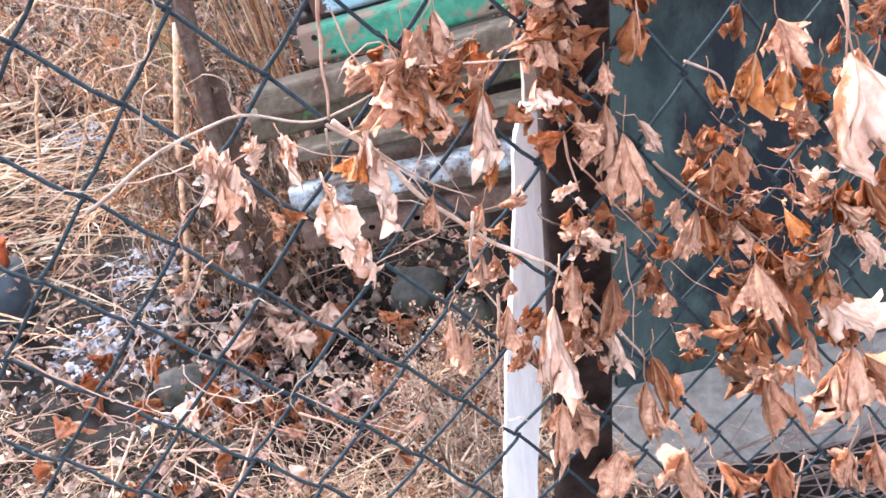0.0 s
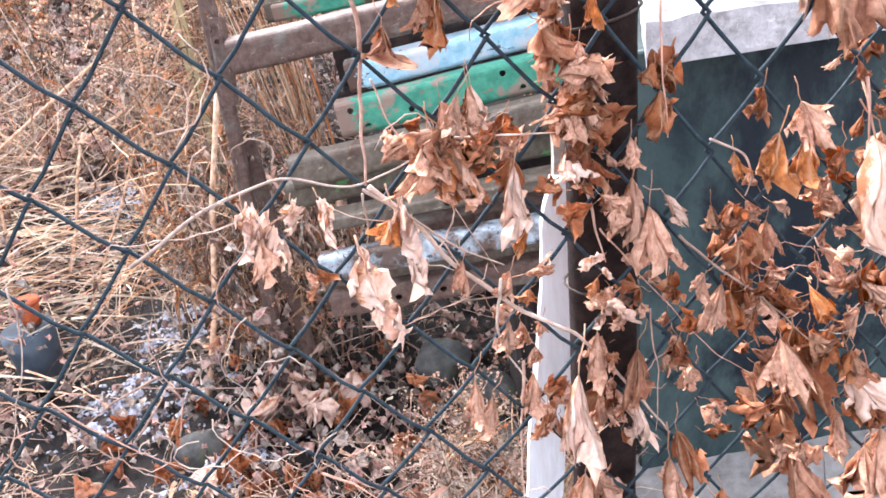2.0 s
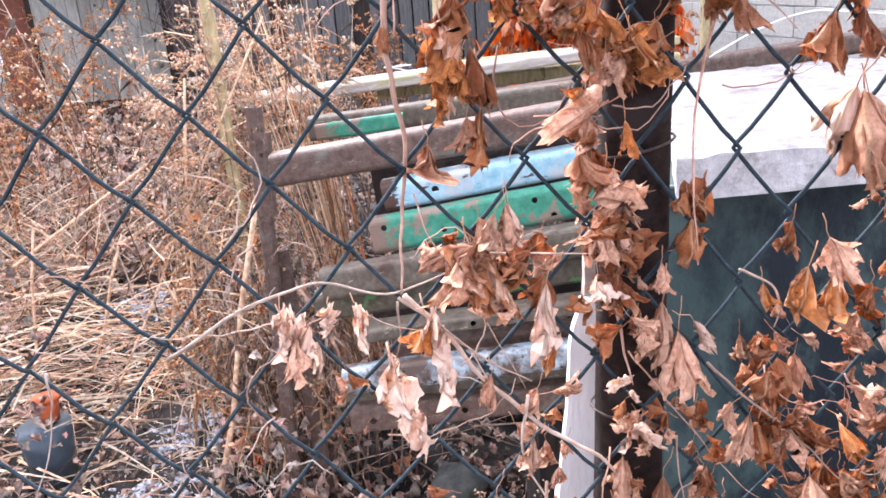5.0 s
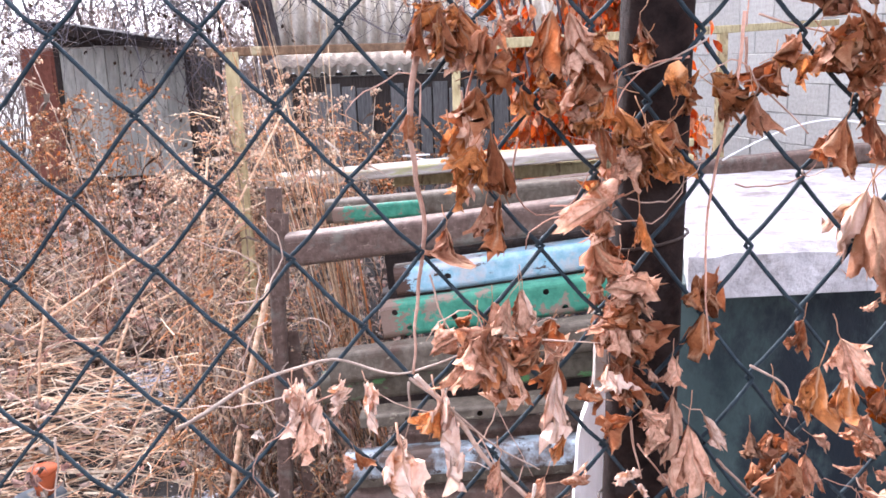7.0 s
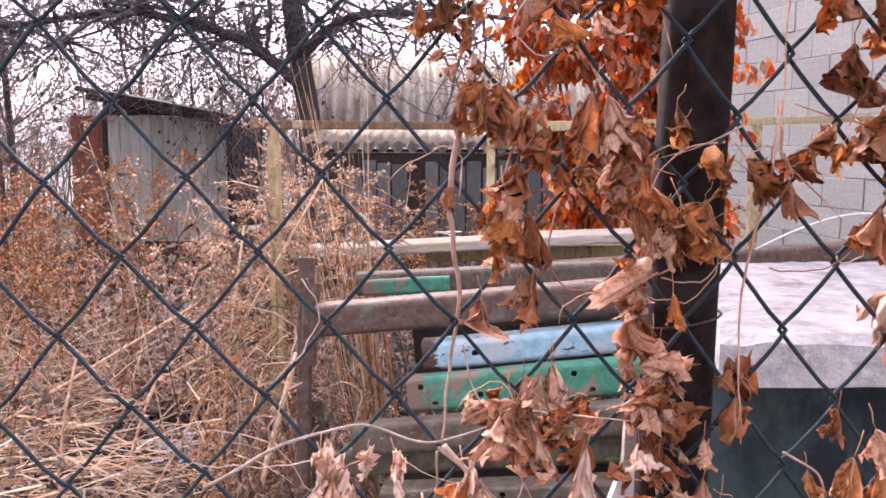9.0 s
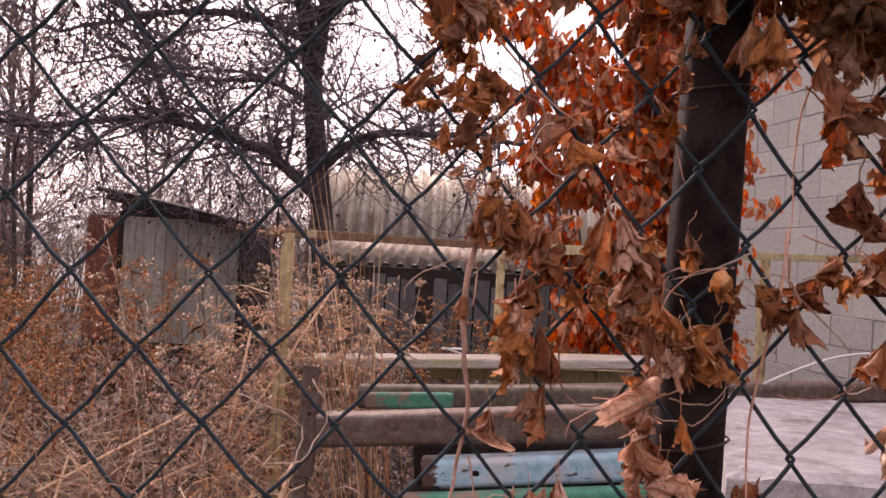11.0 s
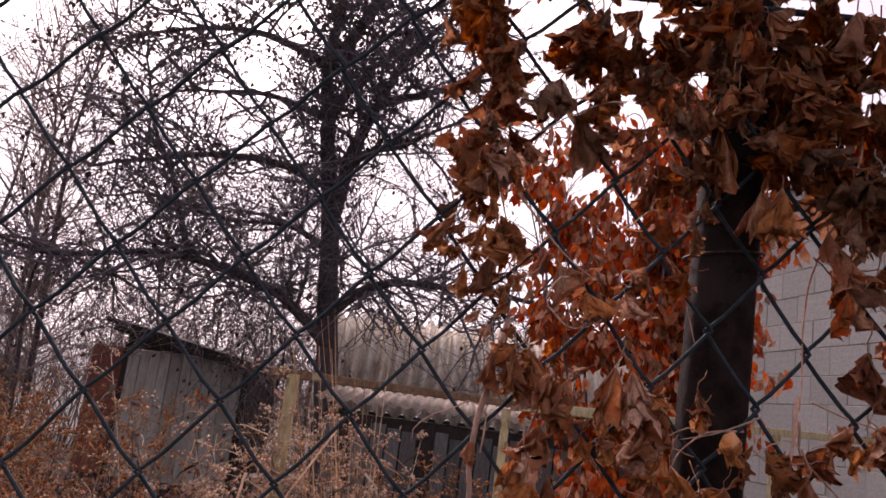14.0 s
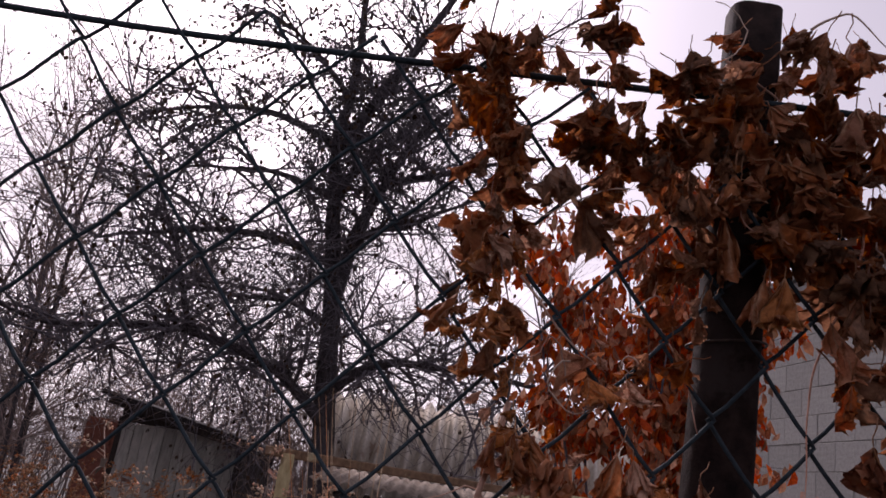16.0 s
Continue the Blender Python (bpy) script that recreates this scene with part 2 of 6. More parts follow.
M_SLABEDGE = mat("chipped_slab_edge_shading", (0.34, 0.31, 0.3), (0.66, 0.62, 0.6), 24, 0.9, bump=0.9, stain=(0.32, 0.285, 0.265), stain_scale=14, stain_at=0.54, soft_stain=0.12)
M_CONCRETE = mat("grey_concrete", (0.17, 0.155, 0.14), (0.32, 0.295, 0.265), 30, 0.9, bump=0.5, stain=(0.16, 0.14, 0.12), stain_scale=6, stain_at=0.6)
M_BLOCK = mat("grey_cinder_block", (0.285, 0.28, 0.262), (0.41, 0.4, 0.375), 40, 0.95, bump=0.35, vary=0.07, stain=(0.33, 0.315, 0.29), stain_scale=4, stain_at=0.6)
M_MORTAR = mat("mortar", (0.26, 0.25, 0.23), (0.4, 0.385, 0.36), 50, 0.95, bump=0.4)
M_TIN = mat("dull_sheet_metal", (0.29, 0.285, 0.25), (0.5, 0.485, 0.43), 12, 0.7, metal=0.0, vary=0.18, stretch=(2, 2, 0.5), bump=0.1, stain=(0.28, 0.23, 0.18), stain_scale=3, stain_at=0.57, soft_stain=0.16)
M_DOOR = mat("red_brown_painted_door", (0.17, 0.055, 0.036), (0.3, 0.11, 0.072), 20, 0.7, bump=0.3, stain=(0.1, 0.05, 0.035), stain_scale=6, stain_at=0.6)
M_DARKROOF = mat("dark_roofing_felt", (0.02, 0.018, 0.018), (0.06, 0.052, 0.05), 20, 0.85, bump=0.4)
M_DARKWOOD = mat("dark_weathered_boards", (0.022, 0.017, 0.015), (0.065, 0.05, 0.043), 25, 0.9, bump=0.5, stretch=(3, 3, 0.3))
M_GREYBOARD = mat("grey_weathered_boards", (0.07, 0.068, 0.066), (0.17, 0.165, 0.16), 25, 0.9, bump=0.5, vary=0.25, stretch=(3, 3, 0.3))
M_SLATE = mat("grey_corrugated_slate", (0.42, 0.365, 0.3), (0.66, 0.6, 0.51), 16, 0.9, bump=0.3, stain=(0.36, 0.27, 0.21), stain_scale=4, stain_at=0.58)
M_OLDROOF = mat("dirty_brown_corrugated_slate", (0.17, 0.13, 0.1), (0.4, 0.325, 0.26), 14, 0.9, bump=0.4, stain=(0.14, 0.1, 0.07), stain_scale=5, stain_at=0.55, soft_stain=0.12)
M_BARK = mat("dark_bark", (0.035, 0.03, 0.033), (0.105, 0.09, 0.092), 30, 0.95, bump=0.8, stretch=(2, 2, 0.5))
M_RAIL = mat("rusty_painted_rail", (0.09, 0.05, 0.028), (0.25, 0.15, 0.085), 50, 0.8, bump=0.4, stain=(0.38, 0.33, 0.2), stain_scale=12, stain_at=0.6)
M_TWIG = mat("dark_twigs", (0.075, 0.067, 0.077), (0.19, 0.168, 0.182), 30, 0.9, bump=0.1, island=0.25)
M_FARTWIG = mat("brown_twigs", (0.135, 0.1, 0.092), (0.33, 0.245, 0.21), 30, 0.9, bump=0.1, island=0.3)
M_TREELEAF = mat("dead_tree_leaves", (0.035, 0.022, 0.016), (0.09, 0.055, 0.035), 40, 0.85, island=0.4, bump=0.1, through_light=0.25)
M_REDLEAF = mat("rust_red_leaves", (0.36, 0.065, 0.018), (0.78, 0.26, 0.08), 40, 0.7, island=0.6, hue=0.02, bump=0.1, through_light=0.4)
M_SPOTTED = mat("olive_beam_with_green_spots", (0.06, 0.047, 0.03), (0.15, 0.12, 0.085), 60, 0.65, bump=0.4, stain=(0.065, 0.04, 0.026), stain_scale=14, stain_at=0.54, soft_stain=0.1)
flaked(M_SPOTTED, 22, 0.58, (0.09, 0.2, 0.07), None, (0.7, 1, 1))
flaked(M_GREENBEAM, 34, 0.63, (0.2, 0.13, 0.095), 0.07, (0.6, 1, 1))
flaked(M_BLUEBEAM, 40, 0.61, (0.09, 0.05, 0.035), 0.05, (0.5, 1, 1))
flaked(M_BLUEWORN, 40, 0.58, (0.06, 0.04, 0.032))
flaked(M_RUSTBEAM, 90, 0.6, (0.24, 0.17, 0.13), None, (0.4, 1, 1))
flaked(M_OLIVEBEAM, 60, 0.62, (0.28, 0.24, 0.17), None, (0.5, 1, 1))
M_WHITEPIPE = mat("white_plastic", (0.6, 0.58, 0.55), (0.75, 0.73, 0.7), 40, 0.5, bump=0.1)
M_FROST = mat("old_snow", (0.26, 0.26, 0.3), (0.72, 0.73, 0.8), 70, 0.75, bump=0.8, stain=(0.07, 0.055, 0.05), stain_scale=38, stain_at=0.47, soft_stain=0.08)
M_STONE = mat("mossy_stone", (0.05, 0.048, 0.043), (0.14, 0.135, 0.12), 25, 0.9, bump=0.6, stain=(0.09, 0.11, 0.06), stain_scale=10, stain_at=0.58)
M_ORANGE = mat("orange_plastic", (0.36, 0.075, 0.025), (0.56, 0.14, 0.05), 20, 0.8, bump=0.4, stain=(0.2, 0.1, 0.06), stain_scale=12, stain_at=0.58)
M_BLUEGREY = mat("blue_grey_plastic", (0.03, 0.042, 0.055), (0.075, 0.098, 0.12), 12, 0.35, bump=0.1, stain=(0.15, 0.12, 0.1), stain_scale=16, stain_at=0.6, soft_stain=0.12)


# ---- mesh helpers ----
class Mesh:
    """Collects tubes, boxes and sheets into one mesh."""

    def __init__(self):
        self.v, self.f = [], []

    def add(self, verts, faces):
        k = len(self.v)
        self.v += [tuple(p) for p in verts]
        self.f += [tuple(i + k for i in q) for q in faces]
        return self

    def tube(self, pts, r0, r1=None, sides=5, flat=1.0):
        pts = [Vector(p) for p in pts]
        r1 = r0 if r1 is None else r1
        n = len(pts)
        verts, faces = [], []
        d = (pts[1] - pts[0]).normalized()
        a = d.cross(Vector((0.31, 0.9, 0.2))).normalized()
        for i, p in enumerate(pts):
            d = (pts[min(i + 1, n - 1)] - pts[max(i - 1, 0)])
            d = d.normalized() if d.length > 1e-9 else Vector((0, 0, 1))
            a = (a - d * a.dot(d))
            a = a.normalized() if a.length > 1e-6 else d.orthogonal().normalized()
            b = d.cross(a)
            r = r0 + (r1 - r0) * i / (n - 1)
            for s in range(sides):
                t = 2 * math.pi * s / sides
                verts.append(p + a * (r * math.cos(t)) + b * (r * flat * math.sin(t)))
        for i in range(n - 1):
            for s in range(sides):
                u = (s + 1) % sides
                faces.append((i * sides + s, i * sides + u, (i + 1) * sides + u, (i + 1) * sides + s))
        faces.append(tuple(range(sides))[::-1])
        faces.append(tuple(range((n - 1) * sides, n * sides)))
        return self.add(verts, faces)

    def box(self, lo, hi, bevel=0.0):
        (a, b, c), (d, e, g) = lo, hi
        if bevel:
            q = bevel
            ring = lambda z, s: [(a + s, b, z), (d - s, b, z), (d, b + s, z), (d, e - s, z), (d - s, e, z), (a + s, e, z), (a, e - s, z), (a, b + s, z)]
            inner = lambda z: [(a + q, b + q, z), (d - q, b + q, z), (d - q, b + q, z), (d - q, e - q, z), (d - q, e - q, z), (a + q, e - q, z), (a + q, e - q, z), (a + q, b + q, z)]
            vs = inner(c) + ring(c + q, q) + ring(g - q, q) + inner(g)
            fs = [(0, 6, 4, 2), (24, 26, 28, 30)]
            for k in range(3):
                for s in range(8):
                    u = (s + 1) % 8
                    fs.append((k * 8 + s, k * 8 + u, (k + 1) * 8 + u, (k + 1) * 8 + s))
        else:
            vs = [(a, b, c), (d, b, c), (d, e, c), (a, e, c), (a, b, g), (d, b, g), (d, e, g), (a, e, g)]
            fs = [(3, 2, 1, 0), (4, 5, 6, 7), (0, 1, 5, 4), (1, 2, 6, 5), (2, 3, 7, 6), (3, 0, 4, 7)]
        return self.add(vs, fs)

    def data(self, name, material, smooth=True):
        me = bpy.data.meshes.new(name)
        me.from_pydata(self.v, [], self.f)
        me.materials.append(material)
        if smooth:
            me.shade_smooth()
        return me

    def ob(self, name, material, parent=None, label="", smooth=True):
        o = new(name, self.data(name, material, smooth))
        if parent is not None:
            o.parent = parent
        if label:
            o["label"] = label
        return o


def thing(name, label, category, group="", kind="", at=(0, 0, 0)):
    o = new(name)
    o.location = at
    o.empty_display_size = 0.1
    return tagged(o, label, category, group, kind)


def rnd(a, b):
    return random.uniform(a, b)


def frame_from(a, b, up=Vector((0, 0, 1))):
    """A pose at a whose x runs to b, z close to up."""
    x = (Vector(b) - Vector(a)).normalized()
    y = up.cross(x).normalized()
    z = x.cross(y)
    m = Matrix((x, y, z)).transposed().to_4x4()
    return Matrix.Translation(a) @ m


def ground_height(x, y):
    near = math.exp(-((x / 6) ** 2 + ((y - 3) / 7) ** 2))
    return 0.05 * near * noise.noise(Vector((x * 1.1, y * 1.1, 0))) + 0.02 * near * noise.noise(Vector((x * 4, y * 4, 3))) - 0.01


def build_ground():
    m = Mesh()
    xs = [-600, -120, -40, -15, -8] + [-5 + 0.1 * i for i in range(101)] + [8, 15, 40, 120, 600]
    ys = [-600, -60, -15, -3] + [0.1 * i - 0.5 for i in range(101)] + [14, 22, 50, 150, 600]
    vs = [(x, y, ground_height(x, y)) for y in ys for x in xs]
    w = len(xs)
    fs = [(j * w + i, j * w + i + 1, (j + 1) * w + i + 1, (j + 1) * w + i) for j in range(len(ys) - 1) for i in range(w - 1)]
    m.add(vs, fs)
    tagged(m.ob("ground", M_GROUND), "bare damp soil strewn with dead plants", "ground", kind="structure")


build_ground()


# ---- chain-link fence ----
FENCE_Y = 0.425


def node(i, j):
    """A knot of the mesh; the wire sags and its diamonds narrow towards the post."""
    u, v = min(max(i, -12), 8) / 8, min(max(j, -14), 9) / 8
    x = -0.0619 + 0.272 * u - 0.0068 * v - 0.0263 * u * u - 0.0056 * u * v + 0.0023 * v * v - 0.0074 * u ** 3 + 0.0012 * u * v * v + 0.0064 * v ** 3
    z = 1.1082 + 0.0097 * u + 0.3095 * v - 0.0127 * u * u - 0.0224 * u * v - 0.0047 * v * v + 0.0039 * u * u * v - 0.0092 * u * v * v - 0.0007 * v ** 3
    x += (0.0268 if i > 8 else 0.031) * (i - 8 * u)
    z += 0.0385 * (j - 8 * v)
    s = Vector((i * 0.7, j * 0.7, 5))
    return Vector((x + 0.0012 * noise.noise(s), FENCE_Y + 0.006 * noise.noise(s * 0.4), z + 0.0012 * noise.noise(s + Vector((9, 0, 0)))))


def build_fence():
    fence = thing("chain_link_fence", "sagging chain-link fence of dark green coated wire", "fence", at=(0, FENCE_Y, 0))
    back = Matrix.Translation((0, -FENCE_Y, 0))
    top = 8
    for i in range(-22, 30):
        m = Mesh()
        pts = []
        for j in range(-28, top + 1):
            left = (i + j) % 2 == 0
            p = node(i if left else i + 1, j)
            q = node(i + 1 if left else i, j + 1)
            hook = Vector((0.0018 if not left else -0.0018, 0, 0))
            dy = 0.0022 if left else -0.0022
            d = (q - p)
            side = Vector((-0.7 if left else 0.7, 0, 0)) * 0.0012
            pts += [p + hook,
                    p + d * 0.06 + Vector((0, dy, 0)) + side, p + d * 0.3 + Vector((0, dy * 0.7, 0)) + Vector((0, 0, -0.0012)),
                    p + d * 0.7 + Vector((0, -dy * 0.7, 0)) + Vector((0, 0, -0.0012)), p + d * 0.94 + Vector((0, -dy, 0)) - side]
        m.tube([back @ p for p in pts], 0.00117, sides=6)
        m.ob("wire", M_WIRE, fence)
    m = Mesh()
    m.tube([(x, 0.001 * math.sin(x * 17), 1.4395 + 0.003 * math.sin(x * 9)) for x in [k * 0.05 for k in range(-17, 23)]], 0.0021, sides=7)
    m.ob("top_wire", M_WIRE, fence, "straight tension wire along the top")
    return fence


fence = build_fence()


def build_post():
    post = thing("fence_post", "rust-brown steel fence post with flat sides", "fence post", at=(0.1425, 0.452, 0))
    m = Mesh()
    rings = 40
    prof = [(-0.002 + (0.0172 * math.copysign(abs(math.cos(a)) ** 0.55, math.cos(a))), 0.001 + 0.015 * math.copysign(abs(math.sin(a)) ** 0.55, math.sin(a))) for a in [2 * math.pi * (k + 0.5) / 20 for k in range(20)]]
    vs, fs = [], []
    for k in range(rings):
        z = -0.05 + 1.57 * k / (rings - 1)
        for x, y in prof:
            s = Vector((x * 60, y * 60, z * 30))
            x = x * (1.2 - 0.34 * (max(z, 0.5) - 0.77)) + 0.0205 * (z - 0.77) - 0.0165
            vs.append((x + 0.0006 * noise.noise(s), y + 0.0006 * noise.noise(s + Vector((4, 4, 4))), z))
    n = len(prof)
    for k in range(rings - 1):
        for s in range(n):
            fs.append((k * n + s, k * n + (s + 1) % n, (k + 1) * n + (s + 1) % n, (k + 1) * n + s))
    fs.append(tuple(range((rings - 1) * n, rings * n)))
    m.add(vs, fs)
    m.ob("shaft", M_POST, post)
    for z, tilt in ((1.105, 0.004), (0.945, -0.003), (1.3, 0.003)):
        w = Mesh()
        ring = [(-0.019 + 0.0205 * (z - 0.77) + 0.0225 * math.cos(a), 0.001 + 0.0185 * math.sin(a), z + tilt * math.cos(a)) for a in [k * math.pi / 9 for k in range(19)]]
        w.tube(ring, 0.0008, sides=5)
        w.ob("tie_wire", M_WIRE_OLD, post, "thin rusty wire twisted round the post")
    return post


build_post()


def build_lath():
    """A torn whitewashed slat in two pieces that lap over one another, with a bare tip."""
    lath = thing("wooden_lath", "whitewashed split wooden lath leaning behind the fence", "lath", at=(0.05, 0.5, 0))
    for name, low, high, dx, dy, half, seed, material, label in (("lower_slat", 0.0, 0.86, -0.001, 0.004, 0.0138, 3, M_LATH, ""), ("upper_slat", 0.83, 1.0, 0.0, -0.004, 0.0132, 8, M_LATH, ""),
                                                                 ("tip", 0.985, 1.055, 0.0, 0.001, 0.0072, 5, M_PALEBEAM, "bare grey broken tip")):
        m = Mesh()
        vs, fs = [], []
        n = 70
        for k in range(n):
            t = k / (n - 1)
            z = low + (high - low) * t
            cx = -0.035 + 0.1075 * z / 1.04 + dx + 0.0018 * noise.noise(Vector((seed, 0, z * 7)))
            end = max(0.0, (t - 0.9) / 0.1) * (0.55 if name == "lower_slat" else 0.75)
            for sx, sy in ((-1, -1), (1, -1), (1, 1), (-1, 1)):
                torn = 0.0016 * noise.noise(Vector((sx * 5, seed, z * 45))) + 0.0022 * noise.noise(Vector((sx * 9, seed, z * 14)))
                vs.append((cx + sx * half * (1 - end * (1 if sx > 0 else 0.35)) + torn, dy + sy * 0.0035 + 0.0012 * noise.noise(Vector((seed, sy, z * 20))), z))
        for k in range(n - 1):
            for q in range(4):
                fs.append((k * 4 + q, k * 4 + (q + 1) % 4, (k + 1) * 4 + (q + 1) % 4, (k + 1) * 4 + q))
        fs += [(n * 4 - 4, n * 4 - 3, n * 4 - 2, n * 4 - 1), (3, 2, 1, 0)]
        m.add(vs, fs)
        m.ob(name, material, lath, label, smooth=False)


build_lath()


# ---- withered vine on the fence ----
def leaf_mesh(name, kind, seed):
    """A dry lobed leaf that droops round its stalk like a closing umbrella, with toothed margins; it hangs from the origin and is one unit long.
    Kinds: 0 open, 1 closed, 2 shrivelled, 3 rolled up, 4 half closed, 5 twisted into a ribbon, 6 crumpled like a rag."""
    r = random.Random(seed)
    reach = {0: r.uniform(0.5, 0.66), 1: r.uniform(0.22, 0.34), 2: r.uniform(0.3, 0.5), 3: 0.0, 4: r.uniform(0.36, 0.52), 5: r.uniform(0.16, 0.22), 6: 0.3}[kind]
    wrap = {0: r.uniform(0.5, 0.66), 1: r.uniform(0.9, 1.2), 2: r.uniform(0.9, 1.3), 3: 1.0, 4: r.uniform(0.7, 1.0), 5: 1.0, 6: 0.3}[kind]
    crump = {0: 0.1, 1: 0.13, 2: 0.24, 3: 0.05, 4: 0.13, 5: 0.1, 6: 0.3}[kind]
    pleat = {0: 0.3, 1: 0.34, 2: 0.25, 3: 0.0, 4: 0.34, 5: 0.2, 6: 0.3}[kind]
    twist = {2: r.uniform(-1.2, 1.2), 6: r.uniform(-1.6, 1.6), 5: r.choice((-1, 1)) * r.uniform(1.6, 2.6)}.get(kind, r.uniform(-0.25, 0.25))
    lean = r.uniform(-0.35, 0.35)
    off = Vector((r.uniform(0, 50), r.uniform(0, 50), r.uniform(0, 50)))
    lobes = [(0.0, 1.0), (0.42, 0.86), (0.85, 0.95), (1.28, 0.78), (1.7, 0.84), (2.35, 0.6), (math.pi, 0.2)]
    lobes = [(a, q * (1 + r.uniform(-0.09, 0.09))) for a, q in lobes]
    curls = [r.uniform(-1.6, 1.3) for _ in range(7)]
    skew = r.uniform(-0.15, 0.15)
    na, rings = (54, 5) if kind == 2 else (84, 7)
    pts, faces, marks = [], [], []

    def outline(a):
        s = min(abs(a + skew * math.sin(a)), math.pi)
        for (a0, r0), (a1, r1) in zip(lobes, lobes[1:]):
            if s <= a1:
                t = (s - a0) / (a1 - a0)
                t = t * t * (3 - 2 * t)
                return r0 * (1 - t) + r1 * t
        return 0.16

    rolls = [r.uniform(-1, 1) for _ in range(9)]

    def place(a, q, f=0.0):
        """a: the angle from the midrib, q: the distance from the stalk, f: its share of the way to the margin."""
        flat = Vector((math.sin(a) * q, math.cos(a) * q, 0))
        n1 = noise.noise(flat * 2.2 + off)
        n2 = 0.6 - 2 * abs(noise.noise(flat * 4.5 + off))
        n3 = noise.noise(flat * 9 + off)
        if kind == 3:
            # both margins roll inwards
            turn = flat.x * (4.4 + 0.8 * n1)
            rad = 0.17 + 0.014 * abs(turn)
            return Vector((rad * math.sin(turn) + 0.02 * n2, rad * (1 - math.cos(turn)) * 0.8 + 0.02 * n1 - 0.05, -(flat.y + 0.25) * 0.8 + 0.03 * n2))
        if kind == 6:
            # a limp sheet in a few deep folds that turns as it hangs
            down = (flat.y + 0.35) / 1.35
            across = flat.x * (0.66 + 0.42 * math.sin(8 * down + off.x)) * (0.55 + 0.45 * min(1, abs(down) * 3))
            turn = twist * down + 1.2 * n1
            deep = 0.15 * math.sin(9 * across + 5 * down + off.y) + 0.12 * n2 + 0.06 * n3
            side = 0.3 * across + 0.17 * noise.noise(Vector((0, 0, down * 2.8)) + off) + 0.05 * n3
            return Vector((side * math.cos(turn) + deep * math.sin(turn), deep * math.cos(turn) - side * math.sin(turn), -down + 0.1 * n2 + 0.05 * n3))
        ridge = 1 - 2 * abs(math.sin(math.pi * a / 0.85))
        out = reach * q * (1.25 - 0.35 * q)
        drop = q * math.sqrt(1 - min(0.85, reach) ** 2) + 0.1 * q * q
        # the folds between the lobes are uneven
        ring = Vector((math.cos(a) * 1.5, math.sin(a) * 1.5, q * 0.9)) + off
        fold = noise.noise(ring)
        out *= 1 + pleat * ridge * min(1, q * 1.6) + 0.3 * n1 + 0.7 * fold
        drop *= 1 + 0.16 * noise.noise(ring + Vector((0, 0, 7)))
        # each lobe curls out or in towards its tip
        c = curls[int((a + math.pi) / 0.9) % 7]
        out += 0.45 * c * max(0.0, q - 0.45) ** 2
        # the dry margin rolls over
        roll = max(0.0, f - 0.68) / 0.32
        turn = rolls[int((a + math.pi) / 0.7) % 9] + 0.8 * noise.noise(ring * 1.7)
        drop -= 0.16 * roll * roll * q
        out += 0.2 * turn * roll * q
        phi = a * wrap + twist * q + 0.35 * n1 + 1.1 * noise.noise(ring + Vector((9, 0, 0)))
        x, y, z = out * math.sin(phi), -out * math.cos(phi), -drop
        x += lean * drop * 0.4 + crump * (n1 + 0.8 * n3) * (0.2 + q)
        y += crump * (1.3 * n2 + 0.8 * n3) * (0.2 + q)
        z += crump * 0.8 * n2 * q
        if kind == 5:
            pinch = 0.75 + 0.55 * math.sin(9 * drop + off.x) * min(1, drop * 2)
            x, y = x * pinch + 0.05 * math.sin(7 * drop + off.y), y * pinch
        return Vector((x, y, z))

    pts.append(place(0, 0.02))
    marks.append(1.0)
    levels = [((k + 1) / rings) ** 0.85 for k in range(rings)]
    for k, f in enumerate(levels):
        for i in range(na):
            a = -math.pi + 2 * math.pi * i / na
            rim = outline(a)
            if k == rings - 1:
                rim *= 1 + (0.075, 0.0, -0.05)[i % 3] * (0.5 if kind in (2, 6) else 1.0) + 0.07 * noise.noise(Vector((a * 3, 5, 5)) + off)
            pts.append(place(a, rim * f, f))
            gap = min(abs(abs(a) - v) for v in (0.0, 0.85, 1.7)) * rim * f
            marks.append(0.8 if gap < 0.022 else (0.3 if k == rings - 1 else 0.0))
    for i in range(na):
        j = (i + 1) % na
        if i == 0 and kind not in (3, 6):
            continue
        faces.append((0, 1 + i, 1 + j))
        for k in range(rings - 1):
            faces.append((1 + k * na + i, 1 + (k + 1) * na + i, 1 + (k + 1) * na + j, 1 + k * na + j))
    low = -min(p.z for p in pts)
    pts = [p / low for p in pts]
    m = Mesh().add(pts, faces)
    base = pts[0]
    bow = r.uniform(-0.25, 0.25)
    m.tube([base, base + Vector((0.02, 0.02, 0.14)), base + Vector((bow, 0.06, 0.32)), base + Vector((bow * 1.3, 0.1, 0.5))], 0.012, 0.016, sides=5)
    me = m.data(name, M_LEAF)
    at = me.attributes.new("vein", "FLOAT", "POINT")
    at.data.foreach_set("value", marks + [0.8] * (len(m.v) - len(marks)))
    return me


LEAF_MESHES = {k: [leaf_mesh("leaf", k, 11 * k + s) for s in range(10)] for k in range(7)}

